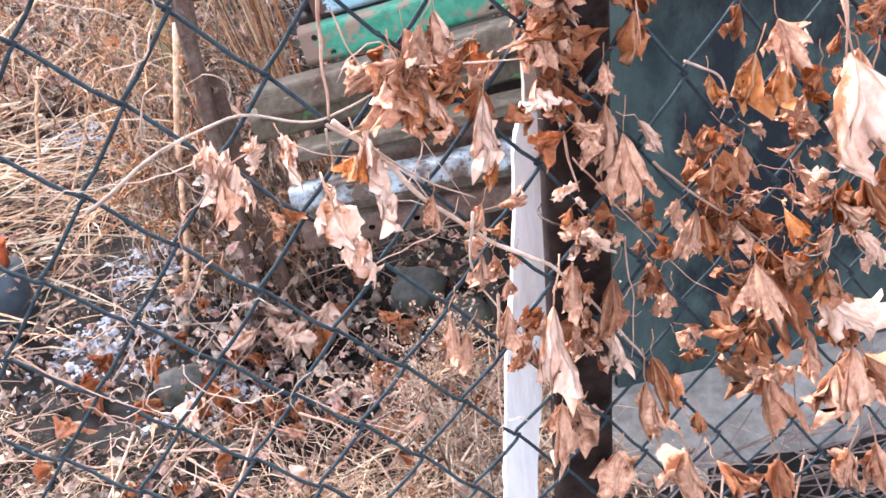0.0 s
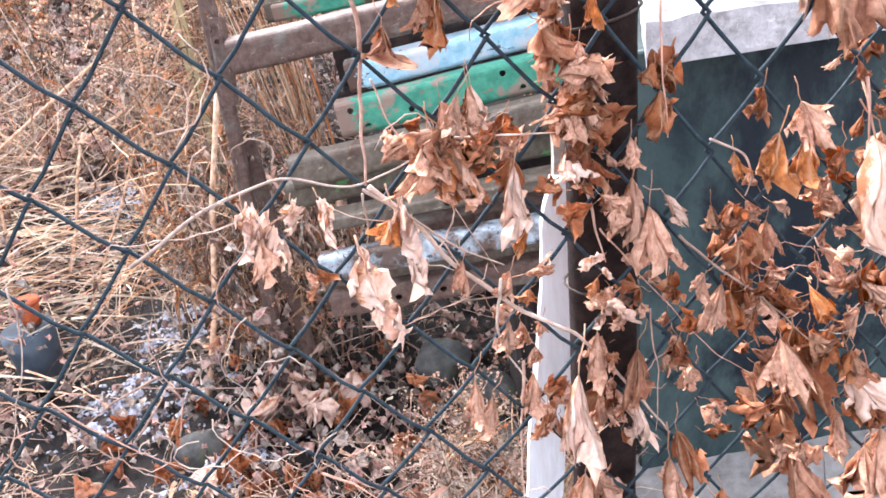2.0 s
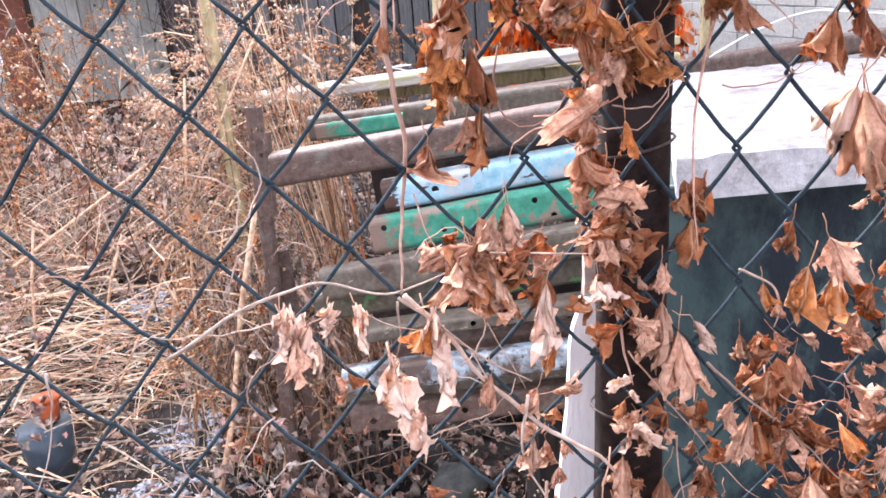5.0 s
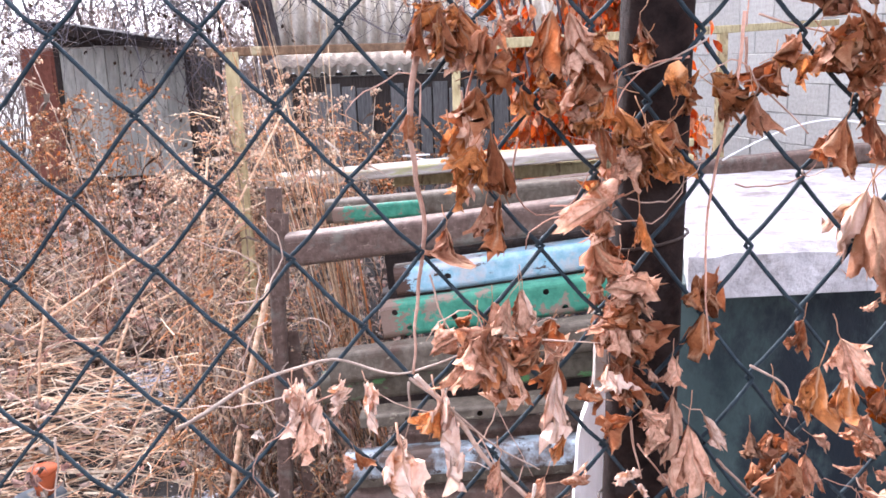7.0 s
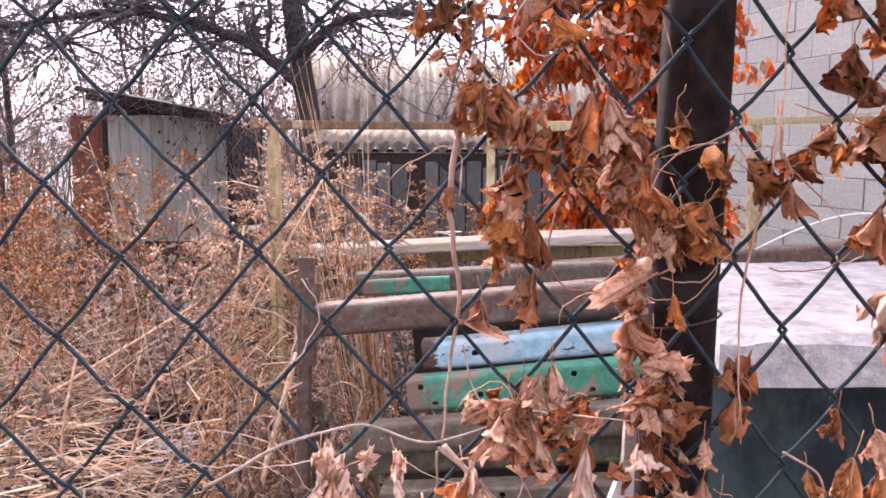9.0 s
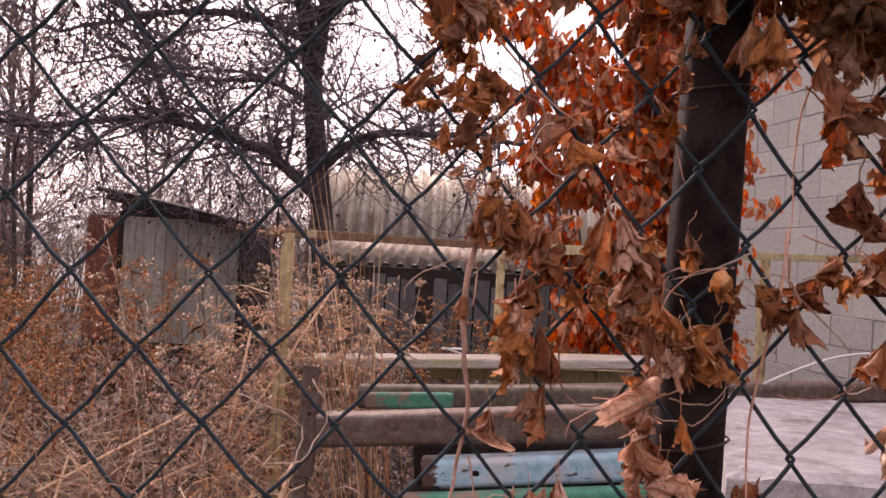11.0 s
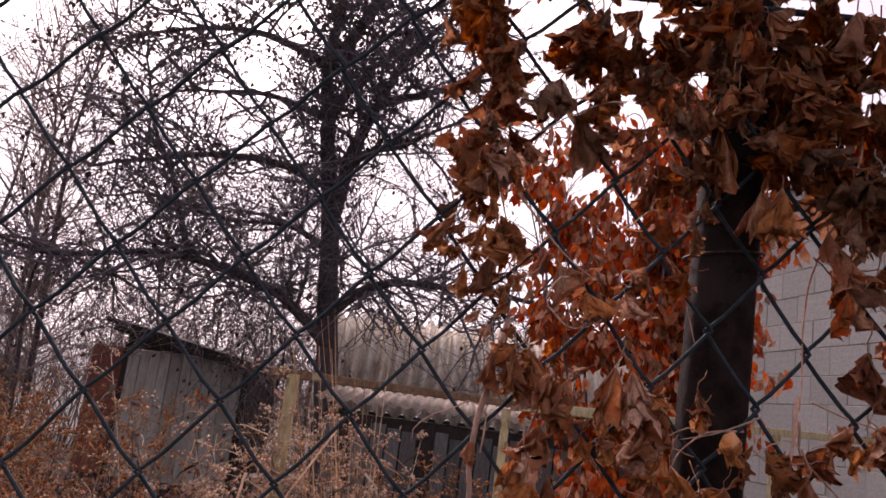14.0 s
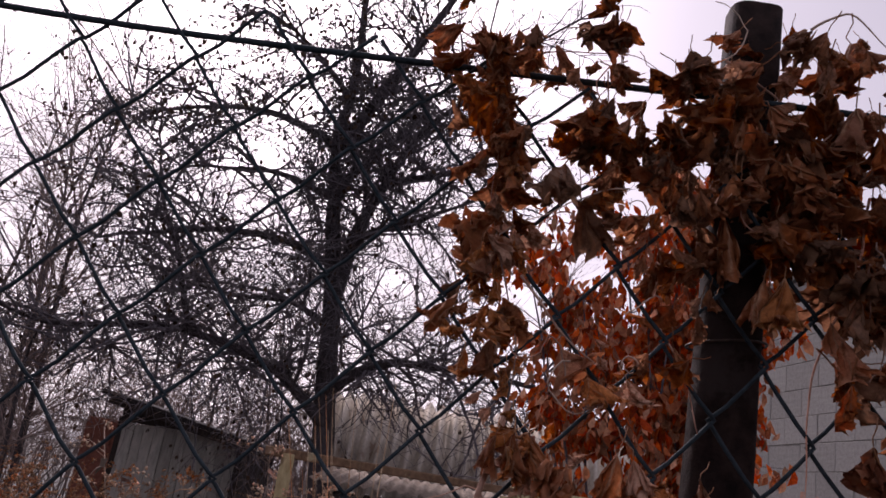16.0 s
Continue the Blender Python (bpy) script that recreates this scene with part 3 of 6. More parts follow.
# leaves that stand out: stalk x, z, length, kind, width, lean in degrees, tint (0 bleached, 1 tan, 2 ochre, 3 mixed, 4 russet)
HANGING_1 = (
    (0.101, 1.138, 0.044, 3, 1, -63, 1), (0.115, 1.127, 0.025, 1, 1, 5, 2), (0.096, 1.125, 0.042, 1, 0.75, -5, 3), (0.107, 1.099, 0.037, 4, 0.8, 6, 1), (0.102, 1.081, 0.03, 0, 1.05, -14, 1),
    (0.11, 1.079, 0.029, 4, 0.8, 12, 1), (0.1, 1.048, 0.027, 0, 0.9, -4, 0), (0.109, 1.045, 0.026, 4, 0.9, 16, 3), (0.232, 1.134, 0.048, 4, 1, -8, 0), (0.235, 1.133, 0.065, 4, 0.85, 7, 3),
    (0.239, 1.13, 0.036, 4, 0.8, 28, 1), (0.224, 1.055, 0.033, 0, 1.1, 29, 1), (0.211, 1.042, 0.033, 4, 0.9, -14, 2), (0.225, 1.037, 0.032, 1, 1, 11, 2),
)
HANGING_2 = (
    (0.202, 1.067, 0.025, 1, 1, 7, 3), (0.148, 1.086, 0.021, 2, 1, -5, 3), (0.152, 1.082, 0.024, 2, 1, 12, 3), (0.056, 1.09, 0.029, 4, 0.8, 6, 0), (0.048, 1.087, 0.025, 1, 1, -11, 1),
    (0.04, 1.084, 0.024, 4, 0.9, -5, 1), (0.032, 1.072, 0.03, 4, 1, -15, 1), (0.038, 1.068, 0.035, 4, 0.9, 3, 3), (0.025, 1.068, 0.027, 2, 1, -24, 1), (0.047, 1.051, 0.026, 4, 0.9, 0, 3),
    (0.028, 1.159, 0.035, 6, 0.8, -9, 2), (0.044, 1.14, 0.035, 1, 0.9, -2, 3), (0.018, 1.125, 0.025, 2, 1, -7, 3), (0.036, 1.16, 0.024, 4, 0.9, 0, 2),
)
HANGING_3 = (
    (0.133, 1.031, 0.048, 1, 0.95, -5, 1), (0.142, 1.013, 0.042, 4, 0.8, 0, 1), (0.151, 1.017, 0.029, 1, 0.9, 35, 0), (0.261, 1.032, 0.073, 4, 0.85, 6, 0), (0.27, 1.032, 0.054, 4, 0.8, 23, 1),
    (0.275, 1.019, 0.054, 1, 0.9, 16, 1), (0.073, 1.049, 0.025, 0, 0.9, -14, 3), (0.073, 1.046, 0.045, 1, 0.8, -3, 0), (0.077, 1.014, 0.026, 1, 0.8, -13, 2), (0.011, 1.028, 0.023, 0, 0.9, -34, 2),
    (0.012, 1.033, 0.06, 6, 0.75, 6, 0), (-0.008, 1.01, 0.05, 6, 1.3, -3, 0), (-0.003, 0.985, 0.045, 6, 1.1, 10, 0), (-0.038, 1.044, 0.022, 6, 1.5, -28, 0), (-0.026, 1.041, 0.032, 6, 0.9, 6, 0),
)
HANGING_4 = (
    (-0.064, 1.042, 0.034, 6, 0.95, -12, 0), (-0.06, 1.038, 0.046, 6, 0.8, 12, 0), (-0.058, 1.03, 0.03, 2, 0.9, -4, 1), (0.1, 0.912, 0.066, 1, 0.8, -7, 0), (0.112, 0.896, 0.04, 1, 0.7, 1, 1), (0.033, 1.063, 0.032, 4, 0.9, -16, 3),
    (0.043, 1.064, 0.036, 4, 0.8, 0, 1), (0.05, 1.051, 0.025, 2, 0.9, -7, 1), (0.054, 1.089, 0.026, 4, 0.9, 2, 1), (0.042, 0.998, 0.034, 1, 0.75, -8, 1), (0.119, 0.957, 0.024, 2, 1.1, -2, 0),
    (0.113, 0.936, 0.042, 1, 0.8, 1, 1), (0.137, 0.919, 0.04, 4, 0.7, 0, 3), (0.134, 0.884, 0.041, 1, 0.9, 4, 0), (0.101, 0.836, 0.049, 4, 0.8, -8, 1),
)
HANGING_5 = (
    (0.108, 0.832, 0.049, 1, 1, 5, 1), (0.16, 0.921, 0.033, 4, 0.8, 3, 1), (0.16, 0.855, 0.037, 4, 0.9, 11, 3), (0.155, 0.835, 0.048, 1, 0.9, 2, 1), (0.174, 0.965, 0.02, 0, 0.9, -20, 1),
    (0.187, 0.953, 0.037, 4, 0.7, -11, 1), (0.191, 0.948, 0.036, 4, 0.8, 11, 3), (0.197, 0.953, 0.03, 2, 1, 9, 3), (0.209, 0.942, 0.023, 2, 1, 5, 1), (0.21, 0.988, 0.026, 4, 0.8, 4, 3),
    (0.178, 1.005, 0.018, 2, 0.9, 3, 4), (0.235, 0.946, 0.036, 2, 0.9, 9, 2), (0.189, 1.033, 0.02, 1, 1.1, 20, 2), (0.221, 0.912, 0.043, 0, 0.95, -8, 1),
)
HANGING_6 = (
    (0.227, 0.905, 0.045, 4, 0.9, 22, 3), (0.225, 0.861, 0.031, 2, 1, 4, 3), (0.235, 0.83, 0.05, 4, 0.8, 9, 3), (0.228, 0.825, 0.029, 2, 1, -4, 4), (0.263, 0.884, 0.051, 0, 1, 26, 0),
    (0.261, 0.851, 0.045, 1, 1, 1, 1), (0.283, 0.87, 0.04, 4, 0.9, 20, 1), (0.292, 0.832, 0.054, 4, 0.9, 0, 1), (0.304, 0.819, 0.062, 2, 1, 14, 3), (0.287, 0.814, 0.047, 2, 1, 2, 1),
    (0.272, 0.956, 0.032, 4, 0.9, -5, 4), (0.281, 0.958, 0.041, 4, 0.9, 15, 3), (0.283, 0.92, 0.036, 1, 1.1, 27, 0), (0.269, 0.923, 0.028, 2, 1, -2, 1),
)
HANGING_7 = (
    (0.186, 0.76, 0.047, 4, 0.8, -6, 1), (0.204, 0.754, 0.045, 2, 1, 6, 3), (0.323, 0.735, 0.058, 4, 0.9, 13, 1), (0.307, 0.729, 0.047, 2, 1, -1, 1), (0.255, 0.733, 0.046, 1, 0.9, 6, 3),
    (0.15, 1.073, 0.027, 2, 0.9, 0, 3), (0.193, 0.846, 0.016, 2, 1, 0, 3), (0.191, 0.801, 0.021, 2, 1, 0, 3), (0.049, 0.904, 0.03, 1, 0.9, 0, 1), (0.04, 0.921, 0.035, 1, 0.7, 3, 1),
    (0.063, 0.956, 0.023, 2, 1, -5, 1), (0.075, 0.914, 0.03, 4, 0.7, -9, 1), (0.136, 0.775, 0.039, 2, 1, 0, 1), (0.111, 1.172, 0.02, 0, 0.9, -24, 2),
)
HANGING_8 = (
    (0.117, 1.173, 0.035, 4, 0.8, 8, 2), (0.111, 1.157, 0.023, 1, 0.7, 18, 3), (0.031, 1.178, 0.052, 6, 0.9, -3, 0), (0.041, 1.17, 0.043, 1, 0.9, 1, 3), (0.035, 1.193, 0.025, 2, 1.1, 0, 3),
    (0.018, 1.233, 0.034, 4, 0.9, -7, 3), (0.009, 1.228, 0.028, 1, 0.9, -10, 3), (0.027, 1.23, 0.034, 1, 0.9, 7, 3), (0.037, 1.215, 0.023, 4, 1, 10, 2), (0.032, 1.212, 0.027, 2, 1, -13, 3),
    (0.071, 1.227, 0.034, 4, 0.9, -7, 3), (0.078, 1.226, 0.038, 4, 0.8, 11, 1), (0.074, 1.216, 0.025, 1, 0.9, 14, 3), (0.114, 1.222, 0.026, 2, 0.9, 0, 3),
)
HANGING_9 = (
    (0.118, 1.212, 0.023, 2, 0.9, 7, 2), (0.098, 1.188, 0.027, 4, 1, -10, 2), (0.103, 1.182, 0.03, 2, 1.1, 8, 2), (0.089, 1.186, 0.022, 2, 1, -8, 2), (0.095, 1.174, 0.025, 4, 0.9, 12, 3),
    (0.056, 1.19, 0.02, 2, 1, 0, 2), (0.067, 1.192, 0.022, 2, 1, 5, 2), (0.003, 1.183, 0.02, 1, 0.8, -20, 3), (0.161, 1.189, 0.025, 1, 0.9, -2, 3), (0.168, 1.186, 0.028, 1, 0.9, 8, 3),
    (0.135, 1.192, 0.011, 2, 1.2, 5, 2), (0.145, 1.197, 0.014, 1, 0.8, -30, 2), (0.131, 1.19, 0.011, 2, 1.1, 0, 2), (0.184, 1.205, 0.013, 2, 1.2, 0, 2),
)
HANGING_10 = (
    (0.195, 1.202, 0.016, 2, 1.2, 4, 2), (0.206, 1.201, 0.017, 2, 1.1, 13, 2), (0.218, 1.202, 0.02, 2, 1.1, 3, 3), (0.227, 1.221, 0.029, 4, 0.9, 0, 3), (0.223, 1.203, 0.025, 4, 0.9, 11, 3),
    (0.22, 1.171, 0.033, 4, 0.9, -23, 3), (0.234, 1.172, 0.032, 4, 0.9, 13, 3), (0.228, 1.181, 0.026, 2, 1, 4, 3), (0.177, 1.314, 0.044, 4, 0.7, 6, 3), (0.15, 1.333, 0.047, 4, 0.9, -1, 2),
    (0.144, 1.329, 0.031, 1, 0.8, 9, 3), (0.206, 1.272, 0.029, 2, 1, 4, 3), (0.213, 1.2, 0.026, 2, 1, 2, 3), (0.207, 1.211, 0.023, 2, 1, 2, 2),
)
HANGING_11 = (
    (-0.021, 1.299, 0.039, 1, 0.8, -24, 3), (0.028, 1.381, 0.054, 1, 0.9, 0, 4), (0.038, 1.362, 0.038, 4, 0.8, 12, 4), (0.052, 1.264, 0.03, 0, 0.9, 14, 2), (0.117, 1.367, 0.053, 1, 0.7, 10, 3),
    (0.142, 1.332, 0.041, 4, 0.9, -4, 3), (0.022, 1.172, 0.042, 6, 0.8, 7, 2),
)
VINES_1 = [
    [(-0.125, 1.023), (-0.104, 1.034), (-0.079, 1.047), (-0.044, 1.054), (-0.014, 1.045), (0.016, 1.054), (0.031, 1.06)],
    [(0.014, 1.245), (0.004, 1.2), (0.001, 1.17), (0.004, 1.143), (0.008, 1.117), (0.003, 1.09), (-0.0, 1.072), (-0.001, 1.047)],
    [(-0.003, 1.046), (0.015, 1.028), (0.036, 1.007), (0.063, 0.99)],
    [(-0.004, 1.044), (-0.005, 1.022), (-0.008, 1.009)],
    [(0.045, 1.063), (0.069, 1.06), (0.099, 1.06)],
    [(0.008, 1.096), (0.013, 1.075), (0.027, 1.049), (0.045, 1.017), (0.06, 0.983)],
    [(0.142, 1.203), (0.122, 1.199), (0.106, 1.188), (0.1, 1.169)],
    [(0.166, 1.211), (0.168, 1.195), (0.183, 1.18), (0.201, 1.163)],
    [(0.165, 1.222), (0.16, 1.17), (0.153, 1.115), (0.151, 1.079), (0.153, 1.047)],
    [(0.028, 1.231), (0.036, 1.206), (0.027, 1.176), (0.024, 1.151)],
    [(0.078, 1.205), (0.086, 1.18), (0.106, 1.151)],
    [(0.175, 1.222), (0.209, 1.213), (0.233, 1.201)],
]
VINES_2 = [
    [(0.0, 1.046), (0.015, 1.028), (0.037, 0.99), (0.068, 0.959), (0.102, 0.933), (0.118, 0.913), (0.142, 0.875), (0.167, 0.832), (0.191, 0.782)],
    [(0.061, 0.982), (0.056, 0.942), (0.07, 0.907), (0.082, 0.884)],
    [(0.118, 0.999), (0.133, 0.975), (0.159, 0.937), (0.185, 0.903), (0.213, 0.876)],
    [(0.159, 0.991), (0.183, 0.966), (0.213, 0.937), (0.243, 0.903), (0.271, 0.874)],
    [(0.258, 1.063), (0.259, 1.042), (0.263, 1.02)],
    [(0.176, 1.041), (0.195, 1.031), (0.202, 1.017), (0.199, 1.004)],
    [(0.07, 0.924), (0.066, 0.865), (0.06, 0.8)],
    [(0.113, 1.023), (0.116, 0.999), (0.12, 0.978)],
    [(-0.189, 1.021), (-0.194, 0.994), (-0.205, 0.96), (-0.22, 0.924)],
    [(-0.196, 0.943), (-0.179, 0.92), (-0.155, 0.895), (-0.131, 0.874)],
    [(0.147, 0.939), (0.149, 0.899), (0.147, 0.856)],
    [(-0.058, 0.868), (-0.039, 0.859), (-0.028, 0.842)],
]
VINES_3 = [
    [(0.201, 1.392), (0.19, 1.344), (0.174, 1.296), (0.168, 1.25), (0.166, 1.215)],
    [(-0.008, 1.384), (-0.007, 1.336), (0.005, 1.302), (0.014, 1.272), (0.013, 1.245)],
    [(0.011, 1.312), (0.037, 1.284), (0.062, 1.268)],
    [(0.09, 1.298), (0.107, 1.275), (0.113, 1.245)],
    [(0.146, 1.211), (0.123, 1.199), (0.109, 1.194)],
    [(-0.05, 1.465), (-0.013, 1.444), (0.02, 1.452), (0.06, 1.462), (0.077, 1.454), (0.089, 1.426)],
    [(0.116, 1.467), (0.144, 1.449), (0.16, 1.433)],
    [(0.162, 1.489), (0.185, 1.505), (0.205, 1.484)],
    [(0.149, 1.389), (0.17, 1.42), (0.199, 1.442)],
    [(-0.013, 1.444), (-0.01, 1.396), (-0.011, 1.357), (-0.002, 1.318)],
]


# several plants climb the wire side by side: foot, label
VINES = [thing("climbing_vine", label, "vine", "vines on the wire fence", at=(x, FENCE_Y, 0)) for x, label in (
    (0.02, "withered vine with a long strand of curled leaves on the wire"),
    (0.11, "withered brown vine twined along the steel fence post"),
    (0.18, "withered vine with hanging bunches of dry brown leaves"),
    (0.22, "dense withered vine with dark russet leaves over the wire"),
    (0.28, "withered grape-like vine with large dry leaves on the wire"))]


def vine_at(x, z):
    """The plant that a leaf or stem belongs to."""
    if x < 0.06:
        return VINES[0]
    if x < 0.145:
        return VINES[1]
    if x > 0.235:
        return VINES[4]
    return VINES[3] if z > 1.19 else VINES[2]


def hang_leaf(x, z, size, kind, y=None, lean=None, wide=1.0, face=60, tint=3):
    """One dry leaf hanging from its stalk on the wire."""
    o = new("leaf", random.choice(LEAF_MESHES[kind]))
    plant = vine_at(x, z)
    o.parent = plant
    o.location = (x - plant.location.x, (rnd(-0.02, -0.004) if random.random() < 0.7 else rnd(0.006, 0.02)) if y is None else y, z)
    lean = (rnd(-28, 28) if lean is None else lean) * (2.2 if kind == 2 else 1.0)
    turn = rnd(-face, face)
    o.rotation_euler = (Matrix.Rotation(radians(-lean), 3, "Y") @ Matrix.Rotation(radians(turn), 3, "Z") @ Matrix.Rotation(radians(random.gauss(0, 38 if kind == 2 else 16)), 3, "X")).to_euler()
    o.scale = (size * wide * rnd(0.92, 1.08), size * rnd(0.85, 1.1), size)
    if tint != 3:
        tinted(o, *TINTS[tint])
    return o


def tinted(o, material, label):
    o.material_slots[0].link = "OBJECT"
    o.material_slots[0].material = material
    o["label"] = label
    return o


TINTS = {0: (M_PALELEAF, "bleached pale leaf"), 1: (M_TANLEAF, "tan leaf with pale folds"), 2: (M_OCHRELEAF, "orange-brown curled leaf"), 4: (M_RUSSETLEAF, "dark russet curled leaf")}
random.seed(21)
for x, z, size, kind, wide, lean, tint in HANGING_1 + HANGING_2 + HANGING_3 + HANGING_4 + HANGING_5 + HANGING_6 + HANGING_7 + HANGING_8 + HANGING_9 + HANGING_10 + HANGING_11:
    hang_leaf(x, z, size * (0.76 if kind == 0 else 0.86), kind, rnd(-0.016, -0.006), lean, wide * 0.78, 30, tint)


def along(way, f):
    """The place at the share f of a bent line's length."""
    spans = [math.dist(a, b) for a, b in zip(way, way[1:])]
    left = f * sum(spans)
    for (a, b), d in zip(zip(way, way[1:]), spans):
        if left <= d:
            return tuple(p + (q - p) * left / d for p, q in zip(a, b))
        left -= d
    return way[-1]


# strands of withered growth: line, half width, knots, leaves on each, smallest and largest leaf, kinds, tints
STRANDS_1 = (
    ([(-0.04, 1.465), (-0.018, 1.43), (-0.009, 1.4), (-0.008, 1.36), (-0.006, 1.325), (-0.01, 1.3), (0.008, 1.27), (0.015, 1.24), (0.013, 1.225)], 0.007, 42, 2, 0.009, 0.026, (1, 2, 4, 1, 2, 6), (3, 1, 2, 4)),
    ([(0.041, 1.297), (0.059, 1.262), (0.07, 1.23), (0.072, 1.206), (0.083, 1.176)], 0.012, 10, 2, 0.008, 0.02, (1, 2, 4, 2), (3, 2, 4, 1)),
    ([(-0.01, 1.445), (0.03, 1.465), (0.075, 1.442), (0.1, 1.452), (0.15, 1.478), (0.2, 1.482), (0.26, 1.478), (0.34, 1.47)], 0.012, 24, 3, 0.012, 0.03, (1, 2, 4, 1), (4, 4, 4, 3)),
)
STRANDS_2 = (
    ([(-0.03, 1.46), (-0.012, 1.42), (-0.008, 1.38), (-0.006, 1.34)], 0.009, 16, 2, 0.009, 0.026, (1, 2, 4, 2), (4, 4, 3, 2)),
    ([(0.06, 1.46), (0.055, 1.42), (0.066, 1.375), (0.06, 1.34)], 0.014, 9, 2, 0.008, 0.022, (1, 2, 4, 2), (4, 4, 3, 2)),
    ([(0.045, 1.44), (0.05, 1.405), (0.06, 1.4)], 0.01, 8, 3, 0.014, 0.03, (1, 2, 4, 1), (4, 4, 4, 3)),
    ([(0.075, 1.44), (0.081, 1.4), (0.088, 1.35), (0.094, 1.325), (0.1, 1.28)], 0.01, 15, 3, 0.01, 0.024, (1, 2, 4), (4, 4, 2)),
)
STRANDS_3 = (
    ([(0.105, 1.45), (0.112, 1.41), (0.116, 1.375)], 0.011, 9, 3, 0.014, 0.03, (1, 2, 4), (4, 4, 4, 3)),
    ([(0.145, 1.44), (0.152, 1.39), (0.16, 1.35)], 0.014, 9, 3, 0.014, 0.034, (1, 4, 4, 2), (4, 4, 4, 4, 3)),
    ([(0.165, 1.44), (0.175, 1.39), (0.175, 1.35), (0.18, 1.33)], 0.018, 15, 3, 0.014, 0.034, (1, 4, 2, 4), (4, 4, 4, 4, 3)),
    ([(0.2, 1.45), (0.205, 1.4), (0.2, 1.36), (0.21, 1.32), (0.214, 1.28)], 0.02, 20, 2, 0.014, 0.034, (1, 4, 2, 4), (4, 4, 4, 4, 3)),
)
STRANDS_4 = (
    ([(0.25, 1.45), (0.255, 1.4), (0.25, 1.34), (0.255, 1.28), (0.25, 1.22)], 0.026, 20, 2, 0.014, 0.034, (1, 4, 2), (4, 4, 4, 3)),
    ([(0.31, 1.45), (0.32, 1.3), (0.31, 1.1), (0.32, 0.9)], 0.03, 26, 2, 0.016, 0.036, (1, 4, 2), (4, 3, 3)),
    ([(0.165, 1.2), (0.2, 1.21), (0.24, 1.195), (0.28, 1.205)], 0.014, 11, 2, 0.008, 0.021, (2, 2, 6, 1), (2, 3, 1)),
    ([(0.1, 1.2), (0.09, 1.185), (0.112, 1.165), (0.105, 1.14)], 0.009, 6, 3, 0.01, 0.022, (2, 2, 4), (2, 3, 3)),
)
STRANDS_5 = (
    ([(0.015, 1.225), (0.035, 1.205), (0.042, 1.165), (0.036, 1.13)], 0.008, 4, 2, 0.01, 0.024, (1, 2, 4), (3, 3, 2)),
    ([(0.112, 1.17), (0.1, 1.12), (0.105, 1.07), (0.101, 1.02)], 0.007, 10, 3, 0.008, 0.024, (2, 1, 2, 4), (3, 3, 1)),
    ([(0.25, 1.1), (0.262, 1.06), (0.258, 1.0), (0.264, 0.93), (0.27, 0.84)], 0.016, 24, 3, 0.008, 0.022, (2, 2, 1), (3, 3, 1, 4)),
    ([(0.2, 1.0), (0.212, 0.95), (0.214, 0.88), (0.22, 0.81)], 0.014, 15, 3, 0.008, 0.02, (2, 2, 1), (3, 3, 1)),
    ([(0.16, 0.95), (0.172, 0.88), (0.178, 0.82)], 0.012, 6, 3, 0.008, 0.018, (2, 2, 1), (3, 1)),
)
STRANDS_6 = (
    ([(0.124, 1.05), (0.12, 0.97), (0.116, 0.86)], 0.01, 11, 3, 0.008, 0.018, (2, 1, 6), (3, 1, 0)),
    ([(0.03, 1.075), (0.06, 1.062), (0.085, 1.045)], 0.008, 4, 3, 0.01, 0.02, (2, 4), (3, 1)),
    ([(0.07, 0.99), (0.08, 0.93), (0.088, 0.86)], 0.01, 9, 2, 0.01, 0.02, (1, 2, 6), (1, 3)),
    ([(-0.04, 1.02), (-0.05, 0.97), (0.02, 0.93)], 0.02, 4, 2, 0.007, 0.014, (2, 1), (1, 3)),
)
random.seed(8)
for way, half, knots, leaves, small, large, kinds, tints in STRANDS_1 + STRANDS_2 + STRANDS_3 + STRANDS_4 + STRANDS_5 + STRANDS_6:
    for k in range(knots):
        x, z = along(way, (k + random.random()) / knots)
        x, z = x + random.gauss(0, half * 0.7), z + rnd(-0.004, 0.012)
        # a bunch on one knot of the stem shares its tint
        # above z 1.36 the backlit darkness is painted in as mostly russet tints
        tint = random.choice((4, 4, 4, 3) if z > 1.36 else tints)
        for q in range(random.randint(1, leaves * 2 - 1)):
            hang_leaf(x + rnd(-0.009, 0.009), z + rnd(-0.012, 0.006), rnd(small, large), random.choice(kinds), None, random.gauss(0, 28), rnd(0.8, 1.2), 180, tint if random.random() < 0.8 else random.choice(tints))

